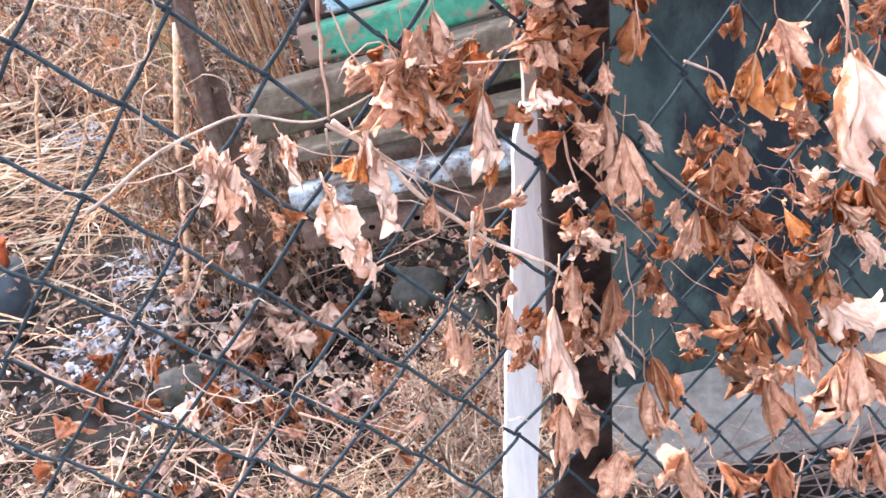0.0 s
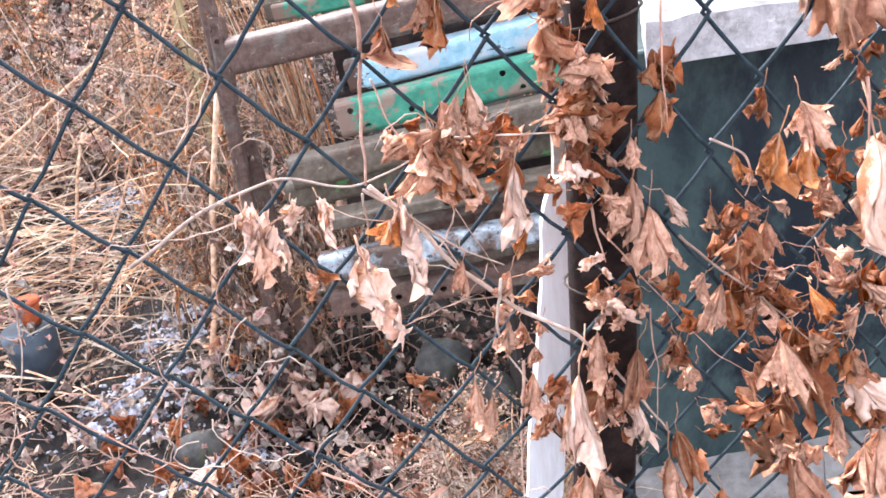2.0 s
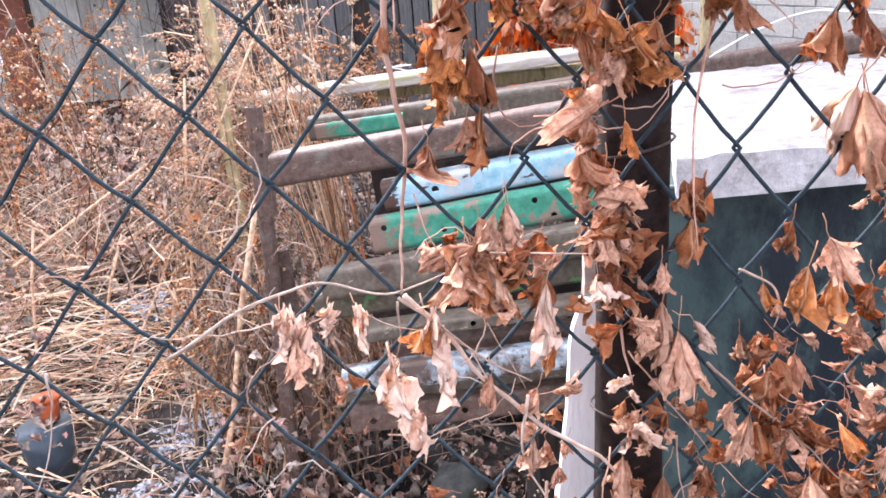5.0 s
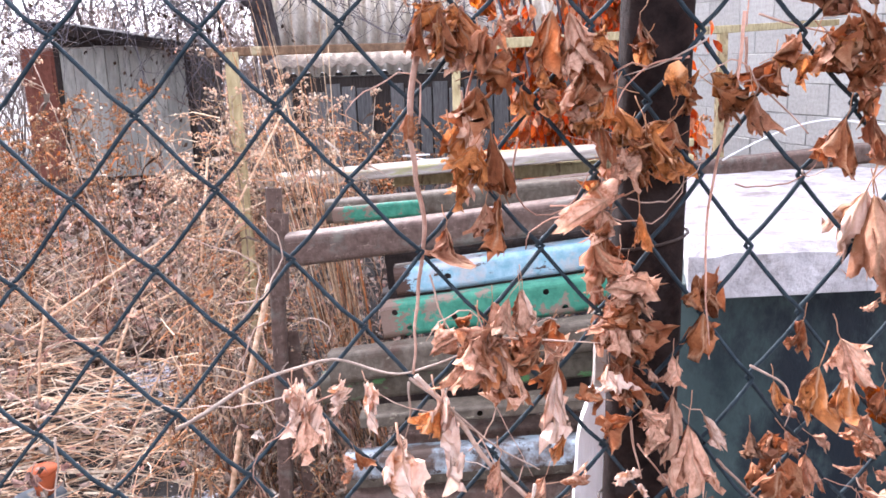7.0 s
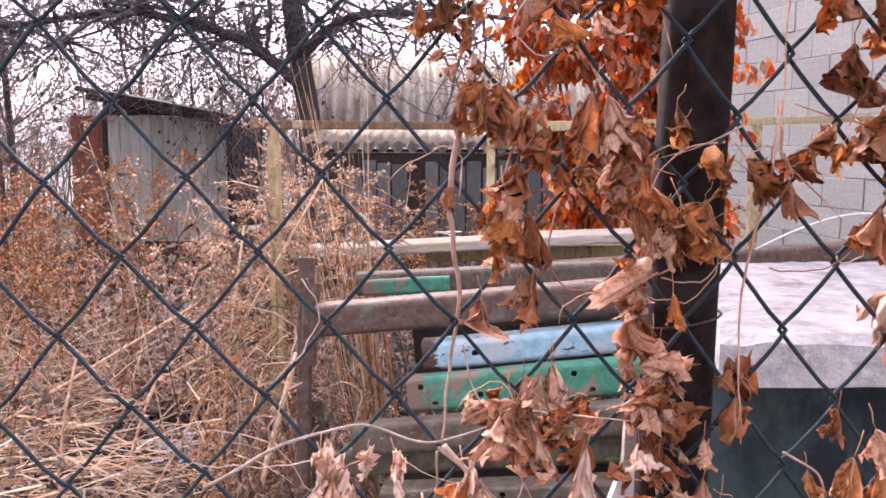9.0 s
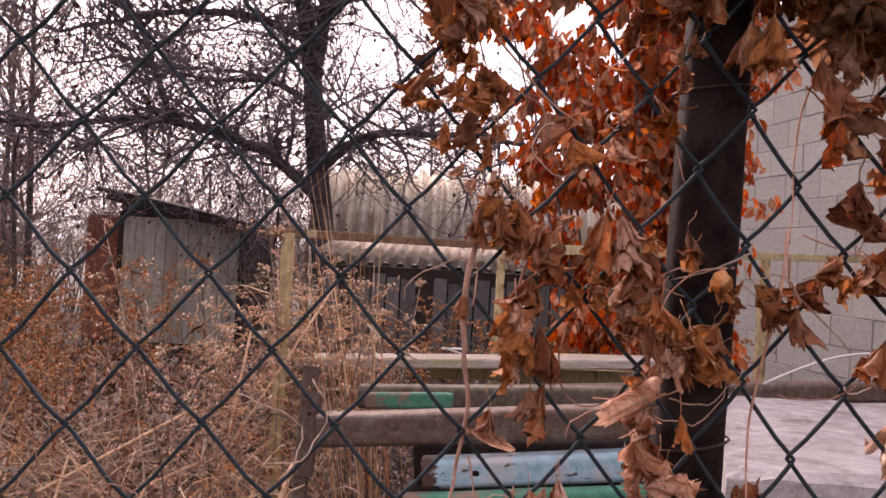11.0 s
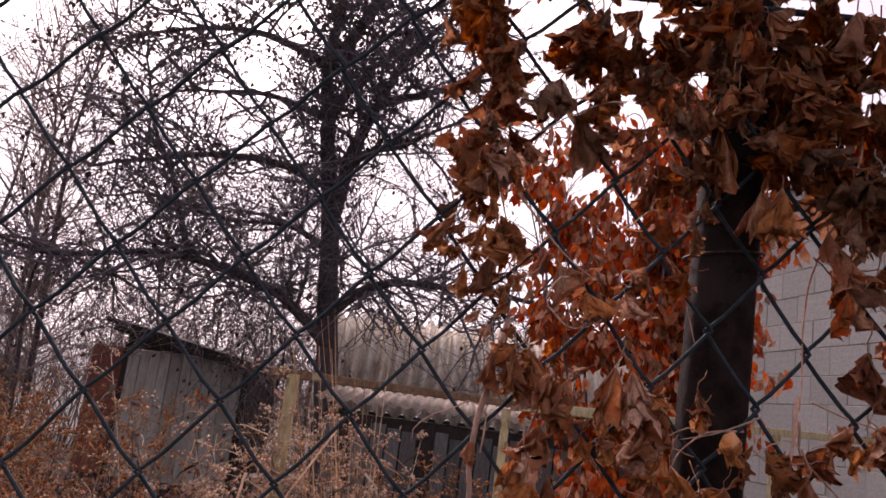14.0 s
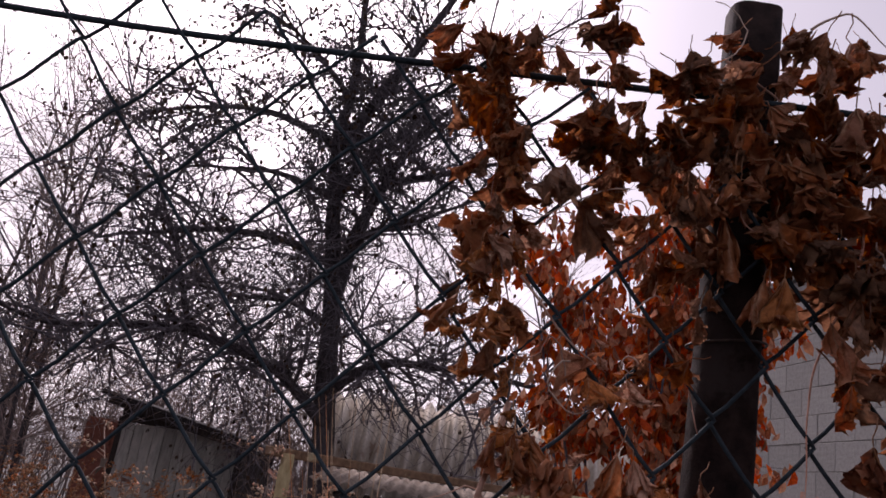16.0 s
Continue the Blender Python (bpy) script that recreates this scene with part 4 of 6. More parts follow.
random.seed(5)
for index, pts in enumerate(VINES_1 + VINES_2 + VINES_3):
    fine = []
    for (x0, z0), (x1, z1) in zip(pts, pts[1:]):
        for k in range(6):
            t = k / 6
            fine.append((x0 + (x1 - x0) * t - 0.15, z0 + (z1 - z0) * t))
    fine.append((pts[-1][0] - 0.15, pts[-1][1]))
    # rounded off so that the stems swing instead of kinking
    for _ in range(3):
        fine = [fine[0]] + [tuple((a[k] + 2 * b[k] + c[k]) / 4 for k in (0, 1)) for a, b, c in zip(fine, fine[1:], fine[2:])] + [fine[-1]]
    ph = rnd(0, 9)
    way = [(x, -0.006 + 0.006 * math.sin(ph + 40 * (x + z)), z + 0.001 * math.sin(90 * x + ph)) for x, z in fine]
    way = [Vector(p) + Vector((noise.noise(Vector(p) * 60 + Vector((ph, 0, 0))), noise.noise(Vector(p) * 60 + Vector((0, ph, 0))), 0)) * 0.0016 for p in way]
    r = {0: 0.0009, 1: 0.0014, 8: 0.0007, 12: 0.0013}.get(index, rnd(0.0004, 0.0008))
    plant = vine_at(*pts[len(pts) // 2])
    Mesh().tube(way, r * 1.3, r * 0.45, sides=6).ob("stem", M_VINE, plant).location.x = 0.15 - plant.location.x
for plant in VINES:
    # the main stem from the soil up to the growth
    way = [(0.012 * noise.noise(Vector((plant.location.x * 50, z * 6, 0))), -0.004 + 0.008 * math.sin(z * 30), z) for z in (k * 0.05 - 0.03 for k in range(16))]
    Mesh().tube(way, 0.003, 0.0008, sides=7).ob("main_stem", M_VINE, plant)
for k in range(90):
    # tendrils
    x, z = random.choice(((rnd(-0.02, 0.33), rnd(0.8, 1.46)), (rnd(0.0, 0.33), rnd(1.1, 1.46)), (rnd(-0.25, 0.05), rnd(0.85, 1.1))))
    a, r = rnd(0, 6.3), rnd(0.004, 0.02)
    pts = []
    for s in range(12):
        a += rnd(-0.3, 0.75)
        pts.append((x - 0.15, rnd(-0.012, -0.008), z))
        x, z = x + r * 0.4 * math.cos(a), z + r * 0.4 * math.sin(a)
    plant = vine_at(pts[0][0] + 0.15, pts[0][2])
    Mesh().tube(pts, 0.0005, 0.0003, sides=4).ob("tendril", M_VINE, plant).location.x = 0.15 - plant.location.x


# ---- pile of old steel beams ----
def beam_mesh(length, height, depth, holes, material, lip=0.012, t=0.003):
    """A channel along x whose web faces -y, with rounded edges and round holes through the web."""
    m = Mesh()
    r = min(0.013, height * 0.22)
    arc = [(k * math.pi / 8) for k in range(5)]
    for sgn in (1, -1):
        outer = [(0.0, height / 2 - r)] + [(r - r * math.cos(a), height / 2 - r + r * math.sin(a)) for a in arc] + [(depth, height / 2), (depth, height / 2 - lip)]
        inner = [(y + (t if k < 4 else 0) - (t if k >= len(outer) - 2 else 0), z - (t if 3 < k < len(outer) - 1 else 0)) for k, (y, z) in enumerate(outer)]
        n = len(outer)
        cuts = 14
        vs, fs = [], []
        for c in range(cuts + 1):
            x = length * c / cuts
            dent = 0.0016 * noise.noise(Vector((x * 7, sgn * 3, height * 40)))
            vs += [(x, y + dent, sgn * (z + dent)) for y, z in outer + inner[::-1]]
        w = 2 * n
        for c in range(cuts):
            for k in range(w):
                q = (c * w + k, c * w + (k + 1) % w, (c + 1) * w + (k + 1) % w, (c + 1) * w + k)
                fs.append(q if sgn > 0 else q[::-1])
        fs += [tuple(range(w)), tuple(range(cuts * w, cuts * w + w))]
        m.add(vs, fs)
    hw = height / 2 - r
    cell = hw * 0.98
    xs = sorted(holes)
    spans, x0 = [], 0.0
    for cx, cz, hr in xs:
        c = min(cell, hr * 2.2)
        spans.append((x0, cx - c))
        x0 = cx + c
    spans.append((x0, length))
    for a, b in spans:
        if b > a:
            m.box((a, 0, -hw), (b, t, hw))
    for cx, cz, hr in xs:
        c = min(cell, hr * 2.2)
        n = 16
        # the plate round one hole, front, back and wall of the hole
        vs, fs = [], []
        for y in (0.0, t):
            for k in range(n):
                a = 2 * math.pi * k / n
                ca, sa = math.cos(a), math.sin(a)
                q = max(abs(ca), abs(sa))
                vs.append((cx + c * ca / q, y, hw * sa / q))
            for k in range(n):
                a = 2 * math.pi * k / n
                vs.append((cx + hr * math.cos(a), y, cz + hr * math.sin(a)))
        for k in range(n):
            u = (k + 1) % n
            fs += [(k, n + k, n + u, u), (2 * n + k, 2 * n + u, 3 * n + u, 3 * n + k), (n + k, 3 * n + k, 3 * n + u, n + u)]
        m.add(vs, fs)
    return m


def beam(a, b, height, depth, material, label, holes=(), roll=0.0):
    """A beam from a to b (middle of its web)."""
    a, b = Vector(a), Vector(b)
    length = (b - a).length
    m = beam_mesh(length, height, depth, list(holes), material)
    o = m.ob("steel_beam", material, smooth=False)
    o.matrix_world = frame_from(a, b) @ pose(0, 0, 0, roll, 0, 0)
    tagged(o, label, "steel beam", "pile of old steel beams")
    return o


beam((-0.24, 1.56, 0.858), (0.362, 1.518, 0.92), 0.062, 0.05, M_RUSTBEAM, "rust-brown steel channel on top of the beam pile")
beam((-0.036, 1.53, 0.797), (0.362, 1.498, 0.845), 0.055, 0.045, M_BLUEBEAM, "steel channel with flaking pale blue paint", [(0.1, 0.0, 0.007), (0.37, 0.004, 0.007)])
beam((-0.062, 1.45, 0.748), (0.362, 1.415, 0.799), 0.066, 0.045, M_GREENBEAM, "perforated steel channel with chipped green paint",
     [(0.026, 0.014, 0.0055), (0.05, -0.018, 0.006), (0.132, -0.008, 0.0055), (0.3, 0.014, 0.0055), (0.33, -0.018, 0.0055)], roll=-8)
beam((-0.155, 1.38, 0.686), (0.362, 1.34, 0.746), 0.056, 0.05, M_OLIVEBEAM, "olive-grey steel channel in the beam pile", roll=-6)
beam((-0.175, 1.415, 0.632), (0.362, 1.375, 0.68), 0.05, 0.045, M_SPOTTED, "dull green-spotted steel channel in the pile")
beam((-0.1, 1.3, 0.621), (0.362, 1.266, 0.654), 0.022, 0.05, M_OLIVEBEAM, "olive-grey flat bar wedged in the pile", [(0.08, 0, 0.005), (0.2, 0, 0.005)])
beam((-0.125, 1.25, 0.566), (0.362, 1.223, 0.591), 0.042, 0.05, M_BLUEWORN, "steel channel with chipped blue-white paint", [(0.1, 0.01, 0.006)], roll=-12)
beam((-0.133, 1.33, 0.502), (0.362, 1.303, 0.527), 0.045, 0.045, M_OLIVEBEAM, "grimy olive steel channel low in the pile", [(0.05, 0, 0.005), (0.18, 0, 0.005)])
beam((-0.125, 1.3, 0.462), (0.362, 1.273, 0.487), 0.05, 0.045, M_RUSTBEAM, "rusted perforated channel near the bottom of the pile", [(0.04, 0, 0.006), (0.12, 0, 0.006), (0.2, 0, 0.006)])
beam((-0.21, 2.02, 0.85), (0.6, 2.0, 0.895), 0.056, 0.05, M_OLIVEBEAM, "olive steel channel with green paint remains")
beam((-0.19, 1.985, 0.85), (0.02, 1.98, 0.862), 0.04, 0.01, M_GREENBEAM, "short green-painted steel strip on a beam")
beam((0.15, 2.3, 0.83), (1.5, 2.25, 0.93), 0.055, 0.05, M_RUSTBEAM, "long brown steel channel behind the table")
beam((-0.05, 2.6, 0.845), (0.95, 2.75, 0.85), 0.042, 0.05, M_GREENWOOD, "pale green painted channel at the back of the pile")
beam((0.2, 2.78, 0.885), (1.0, 2.9, 0.895), 0.028, 0.05, M_GREENWOOD, "thin pale green bar at the back of the pile")
# dark bar added to paint the shade deep in the pile
beam((0.02, 1.72, 0.6), (0.362, 1.72, 0.612), 0.06, 0.05, M_PILEDARK, "added dark channel standing in for shade deep inside the pile")
beam((-0.05, 1.62, 0.42), (0.362, 1.607, 0.426), 0.07, 0.05, M_RUSTBEAM, "dark rusted channel at the bottom of the pile")
# added dark channels stand in for the shaded hollow behind the beams
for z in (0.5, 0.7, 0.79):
    beam((-0.085 + 0.1 * (z - 0.5), 1.66, z), (0.362, 1.65, z + 0.03), 0.085, 0.05, M_PILEDARK, "added dark channel standing in for the shaded hollow behind the painted beams")
# blocks that carry the pile
for x, y, h in ((0.27, 1.52, 0.43), (0.33, 1.4, 0.42), (0.3, 1.68, 0.38), (0.25, 2.1, 0.8), (0.8, 2.35, 0.83)):
    m = Mesh().box((-0.055, -0.06, -0.03), (0.055, 0.06, h), bevel=0.008)
    o = m.ob("support_block", M_DARKWOOD, smooth=False)
    o.location, o.rotation_euler = (x, y, 0), (0, 0, rnd(-0.2, 0.2))
    tagged(o, "dark weathered wooden block under the beam pile", "wooden block", "blocks under the beams")

board = Mesh()
board.box((0, 0, -0.014), (1.15, 0.3, 0.014), bevel=0.004)
o = board.ob("board", M_PALEBEAM, smooth=False)
o.matrix_world = frame_from((-0.42, 2.28, 0.89), (0.7, 2.45, 0.93)) @ pose(0, 0, 0, -4)
tagged(o, "weathered whitish board lying across the beams", "board")


loop = Mesh()
loop.tube([(0.035 * math.cos(a) * (1 + 0.15 * math.sin(3 * a)), 0.03 * math.sin(a), 0.006 + 0.012 * math.sin(a * 0.5) + 0.004 * a) for a in (k * 0.35 for k in range(24))], 0.0018, sides=6)
o = loop.ob("wire_loop", M_WHITEPIPE)
o.location = (0.02, 2.36, 0.917)
tagged(o, "small loop of pale plastic cord on the board", "cord")


def build_upright():
    up = thing("steel_upright", "rusty perforated steel upright standing at the end of the pile", "steel upright", at=(-0.29, 1.66, 0))
    m = beam_mesh(0.97, 0.03, 0.025, [(0.925, 0, 0.006), (0.84, 0.002, 0.005)], M_RUSTBEAM, lip=0.006)
    o = m.ob("channel", M_RUSTBEAM, up, smooth=False)
    o.matrix_local = pose(-0.018, 0, 0, 0, -88, 0)
    p = beam_mesh(0.17, 0.034, 0.012, [(0.125, 0.004, 0.005)], M_RUSTBEAM, lip=0.004)
    o = p.ob("plate", M_RUSTBEAM, up, smooth=False)
    o.matrix_local = pose(0.016, -0.008, 0.75, 0, -86, 0)
    Mesh().tube([(0.012, -0.013, 0.9), (0.012, -0.006, 0.9)], 0.005, 0.006, sides=6).ob("bolt", M_RUSTBEAM, up, smooth=False)
    low = thing("steel_plate", "rusty steel plate with a bolt hole, leaning on the pile", "steel plate", at=(-0.254, 1.7, 0))
    m = beam_mesh(0.66, 0.034, 0.015, [(0.62, 0, 0.007), (0.5, 0, 0.006), (0.36, 0, 0.006)], M_RUSTBEAM)
    o = m.ob("strip", M_RUSTBEAM, low, smooth=False)
    o.matrix_local = pose(0.02, 0, 0, 0, -93, 0)


build_upright()


# ---- white-topped table ----
def build_table():
    t = thing("work_table", "old table with white slab top and stained teal-grey panels", "table", at=(0.95, 1.5, 0))
    m = Mesh()
    nx, ny = 40, 20
    x0, x1, y0, y1, z0, z1 = -0.562, 0.75, -0.37, 0.42, 0.862, 0.93
    top = []
    for j in range(ny + 1):
        for i in range(nx + 1):
            x, y = x0 + (x1 - x0) * i / nx, y0 + (y1 - y0) * j / ny
            x += 0.24 * (j / ny) * (1 - i / nx)
            e = min(i, nx - i, j, ny - j)
            chip = (0.006 if e == 0 else 0.0) * (1 + 1.5 * noise.noise(Vector((x * 25, y * 25, 0))))
            top.append((x + 0.004 * noise.noise(Vector((x * 20, y * 20, 8))), y + 0.004 * noise.noise(Vector((x * 20, y * 20, 2))), z1 - chip + 0.003 * noise.noise(Vector((x * 8, y * 8, 5)))))
    w = nx + 1
    fs = [(j * w + i, j * w + i + 1, (j + 1) * w + i + 1, (j + 1) * w + i) for j in range(ny) for i in range(nx)]
    rim = [i for i in range(w)] + [j * w + nx for j in range(1, ny + 1)] + [ny * w + i for i in range(nx - 1, -1, -1)] + [j * w for j in range(ny - 1, 0, -1)]
    base = len(top)
    vs = top[:]
    for k in rim:
        x, y, _ = top[k]
        vs.append((x, y + 0.003 * noise.noise(Vector((x * 30, y, 1))), z0 + 0.004 * noise.noise(Vector((x * 12, y * 12, 4)))))
    for a in range(len(rim)):
        b = (a + 1) % len(rim)
        fs.append((rim[b], rim[a], base + a, base + b))
    fs.append(tuple(range(base, base + len(rim))))
    m.add(vs, fs)
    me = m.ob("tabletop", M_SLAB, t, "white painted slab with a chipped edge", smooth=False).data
    # rim faces get their own tone, painting in how light meets top and side
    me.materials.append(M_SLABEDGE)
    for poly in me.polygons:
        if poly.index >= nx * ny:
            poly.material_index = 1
    p = Mesh()
    vs, fs = [], []
    n = 24
    for j in range(n + 1):
        for i in range(n + 1):
            x, z = -0.55 + 1.28 * i / n, 0.05 + 0.81 * j / n
            vs.append((x, -0.295 + 0.012 * noise.noise(Vector((x * 3, z * 3, 7))), z))
    fs = [(j * (n + 1) + i, j * (n + 1) + i + 1, (j + 1) * (n + 1) + i + 1, (j + 1) * (n + 1) + i) for j in range(n) for i in range(n)]
    p.add(vs, fs)
    p.box((-0.55, -0.285, 0.05), (0.73, -0.27, 0.86))
    p.ob("front_panel", M_TEAL, t, "dented teal-grey sheet with dark stains")
    for x, back in ((-0.548, -0.318), (0.712, 0.712)):
        side = Mesh().add([(x, -0.27, 0.0), (x + 0.016, -0.27, 0.0), (back + 0.016, 0.36, 0.0), (back, 0.36, 0.0), (x, -0.27, 0.86), (x + 0.016, -0.27, 0.86), (back + 0.016, 0.36, 0.86), (back, 0.36, 0.86)],
                          [(3, 2, 1, 0), (4, 5, 6, 7), (0, 1, 5, 4), (1, 2, 6, 5), (2, 3, 7, 6), (3, 0, 4, 7)])
        side.ob("side_panel", M_TEAL, t, smooth=False)
    Mesh().box((-0.31, 0.362, 0.0), (0.73, 0.378, 0.86)).ob("back_panel", M_TEAL, t, smooth=False)
    k = Mesh()
    nx, ny = 40, 10
    vs = []
    for j in range(ny + 1):
        for i in range(nx + 1):
            x = -0.6 + 1.4 * i / nx
            front = -0.54 + 0.1 * i / nx + 0.01 * noise.noise(Vector((x * 9, 0, 3)))
            y = front + (-0.25 - front) * j / ny
            z = 0.005 + 0.05 * min(1.0, j / 6) + 0.006 * noise.noise(Vector((x * 14, y * 14, 6)))
            vs.append((x, y, -0.05 if j == 0 else z))
    w = nx + 1
    k.add(vs, [(j * w + i, j * w + i + 1, (j + 1) * w + i + 1, (j + 1) * w + i) for j in range(ny) for i in range(nx)])
    o = k.ob("plinth", M_CONCRETE)
    o.location = (0.95, 1.5, 0)
    tagged(o, "pale concrete kerb under the table front", "concrete kerb")


build_table()
hose = Mesh()
hose.tube([(0.78 + 0.5 * k / 20, 2.05, 0.94 + 0.09 * math.sin(min(1.0, k / 11) * math.pi * 0.5) - 0.03 * max(0, k - 11) / 9) for k in range(21)], 0.0024, sides=7)
tagged(hose.ob("hose", M_WHITEPIPE), "thin white plastic hose arching behind the table", "hose")


# ---- painted rail fence behind the pile ----
def build_rail():
    r = thing("rail_fence", "pale green painted wooden rail fence, flaking", "fence", at=(-0.44, 2.2, 0))
    for x, y, w, h in ((0.0, 0.0, 0.0145, 1.245), (0.6, 0.56, 0.013, 1.235), (1.95, 1.82, 0.02, 1.295)):
        m = Mesh()
        vs, fs = [], []
        for k in range(25):
            z = -0.05 + (h + 0.05) * k / 24
            dx = 0.006 * noise.noise(Vector((x * 9, 0, z * 2)))
            for sx, sy in ((-1, -1), (1, -1), (1, 1), (-1, 1)):
                vs.append((x + dx + sx * w + 0.002 * noise.noise(Vector((sx, sy, z * 14))), y + sy * w, z))
        for k in range(24):
            for s in range(4):
                fs.append((k * 4 + s, k * 4 + (s + 1) % 4, k * 4 + 4 + (s + 1) % 4, k * 4 + 4 + s))
        fs.append((96, 97, 98, 99))
        m.add(vs, fs)
        m.ob("post", M_GREENWOOD, r, smooth=False)
    a, b, c = Vector((-0.05, -0.03, 1.245)), Vector((0.62, 0.585, 1.254)), Vector((3.0, 2.8, 1.353))
    o = Mesh().box((0, -0.014, -0.012), ((b - a).length, 0.014, 0.012), bevel=0.003).ob("rail", M_RAIL, r, "rusty brown rail", smooth=False)
    o.matrix_local = frame_from(a, b)
    o = Mesh().box((0.004, -0.014, -0.022), ((c - b).length, 0.014, 0.014), bevel=0.003).ob("rail", M_GREENWOOD, r, smooth=False)
    o.matrix_local = frame_from(b, c)


build_rail()


# ---- small shed with a brown door ----
def corrugated(x0, x1, z0, z1, pitch, depth, y=0.0):
    """A wavy upright sheet in the xz plane, facing -y, with a back."""
    m = Mesh()
    n = int((x1 - x0) / pitch * 8)
    vs = []
    for y_off in (0.0, 0.006):
        for z in (z0, z1):
            for i in range(n + 1):
                x = x0 + (x1 - x0) * i / n
                vs.append((x, y + y_off - depth * 0.5 * math.cos(2 * math.pi * (x - x0) / pitch), z))
    w = n + 1
    fs = [(i, i + 1, w + i + 1, w + i) for i in range(n)] + [(2 * w + i + 1, 2 * w + i, 3 * w + i, 3 * w + i + 1) for i in range(n)]
    fs += [(i, 2 * w + i, 2 * w + i + 1, i + 1) for i in range(n)] + [(w + i, w + i + 1, 3 * w + i + 1, 3 * w + i) for i in range(n)]
    return m.add(vs, fs)


def build_shed():
    s = thing("shed", "small leaning shed with pale grey planks and dark felt roof", "shed", at=(-3.5, 10, 0))
    x = -0.46
    while x < 0.93:
        w = min(rnd(0.1, 0.15), 0.95 - x)
        Mesh().box((x, rnd(-0.012, 0.0), 0.0), (x + w - 0.006, 0.02, 1.5 - 0.06 * max(0.0, x) + rnd(-0.01, 0.01)), bevel=0.004).ob("plank", M_TIN, s, smooth=False)
        x += w
    d = Mesh()
    d.box((-0.9, 0.0, 0.0), (-0.5, 0.05, 1.5), bevel=0.008)
    door = d.ob("door", M_DOOR, s, "red-brown painted plank door", smooth=False)
    for x0, x1, z0, z1 in ((-0.85, -0.56, 0.9, 1.4), (-0.85, -0.56, 0.12, 0.78)):
        f = Mesh()
        f.box((x0, -0.012, z0), (x1, 0.0, z0 + 0.05)).box((x0, -0.012, z1 - 0.05), (x1, 0.0, z1)).box((x0, -0.012, z0 + 0.05), (x0 + 0.05, 0.0, z1 - 0.05)).box((x1 - 0.05, -0.012, z0 + 0.05), (x1, 0.0, z1 - 0.05))
        f.ob("door_panel", M_DOOR, door, smooth=False)
    Mesh().box((0.96, 0.0, 0.0), (1.02, 1.6, 1.42)).ob("side_wall", M_DARKWOOD, s, smooth=False)
    # added solid box, dark in place of the unlit inside of the shed
    Mesh().box((-0.92, 0.06, 0.0), (0.96, 1.6, 1.4)).ob("dark_filler", M_DARKWOOD, s, smooth=False)
    Mesh().box((-0.52, -0.01, 0.0), (-0.46, 0.06, 1.56)).ob("door_post", M_DARKWOOD, s, smooth=False)
    r = Mesh().box((-0.72, -0.25, -0.025), (1.2, 1.8, 0.03), bevel=0.01)
    o = r.ob("roof", M_DARKROOF, s, smooth=False)
    o.matrix_local = pose(0, 0, 1.67, 0, 10.3, 0)
    o = Mesh().box((-0.6, -0.24, -0.1), (1.16, -0.2, -0.027), bevel=0.006).ob("fascia", M_DARKWOOD, s, smooth=False)
    o.matrix_local = pose(0, 0, 1.67, 0, 10.3, 0)
    g = Mesh().add([(-0.5, 0.0, 1.5), (0.7, 0.0, 1.5), (-0.5, 0.0, 1.74), (-0.5, 0.03, 1.5), (0.7, 0.03, 1.5), (-0.5, 0.03, 1.74)], [(0, 1, 2), (3, 5, 4), (0, 2, 5, 3), (1, 4, 5, 2), (0, 3, 4, 1)])
    g.ob("gable", M_DARKWOOD, s, smooth=False)


build_shed()


# ---- low outbuilding with a slate roof, and the large roof behind it ----
def build_outbuilding():
    s = thing("outbuilding", "low outbuilding with wavy slate roof and grey boards", "outbuilding", at=(0, 7, 0))
    roof = corrugated(-1.15, 1.4, 0, 1.3, 0.1, 0.026)
    o = roof.ob("roof", M_OLDROOF, s, "dirty corrugated slate sheets with a wavy edge")
    o.matrix_local = pose(0, -0.1, 1.2, -84, 0, 0)
    # added dark box paints the shaded void under the eaves and between boards
    Mesh().box((-1.05, 0.05, 0.0), (1.3, 1.1, 1.1)).ob("dark_filler", M_DARKWOOD, s, smooth=False)
    x = -1.05
    k = 0
    while x < 1.25:
        w = rnd(0.11, 0.17)
        if k not in (1, 6):
            b = Mesh().box((x, 0.0, 0.0), (x + w - 0.012, 0.03, rnd(0.98, 1.05)), bevel=0.004)
            b.ob("board", M_GREYBOARD, s, smooth=False)
        x += w
        k += 1
    h = thing("barn_roof", "large pale corrugated slate roof rising behind the outbuilding", "roof", at=(-0.1, 9.6, 0))
    o = corrugated(-1.5, 2.6, 0, 1.5, 0.17, 0.15).ob("slope", M_SLATE, h)
    o.matrix_local = pose(0, 0, 1.1, -38, 0, 0)
    Mesh().box((-1.4, 0.1, 0.0), (2.5, 1.6, 1.12)).ob("wall", M_GREYBOARD, h, smooth=False)


random.seed(8)
build_outbuilding()


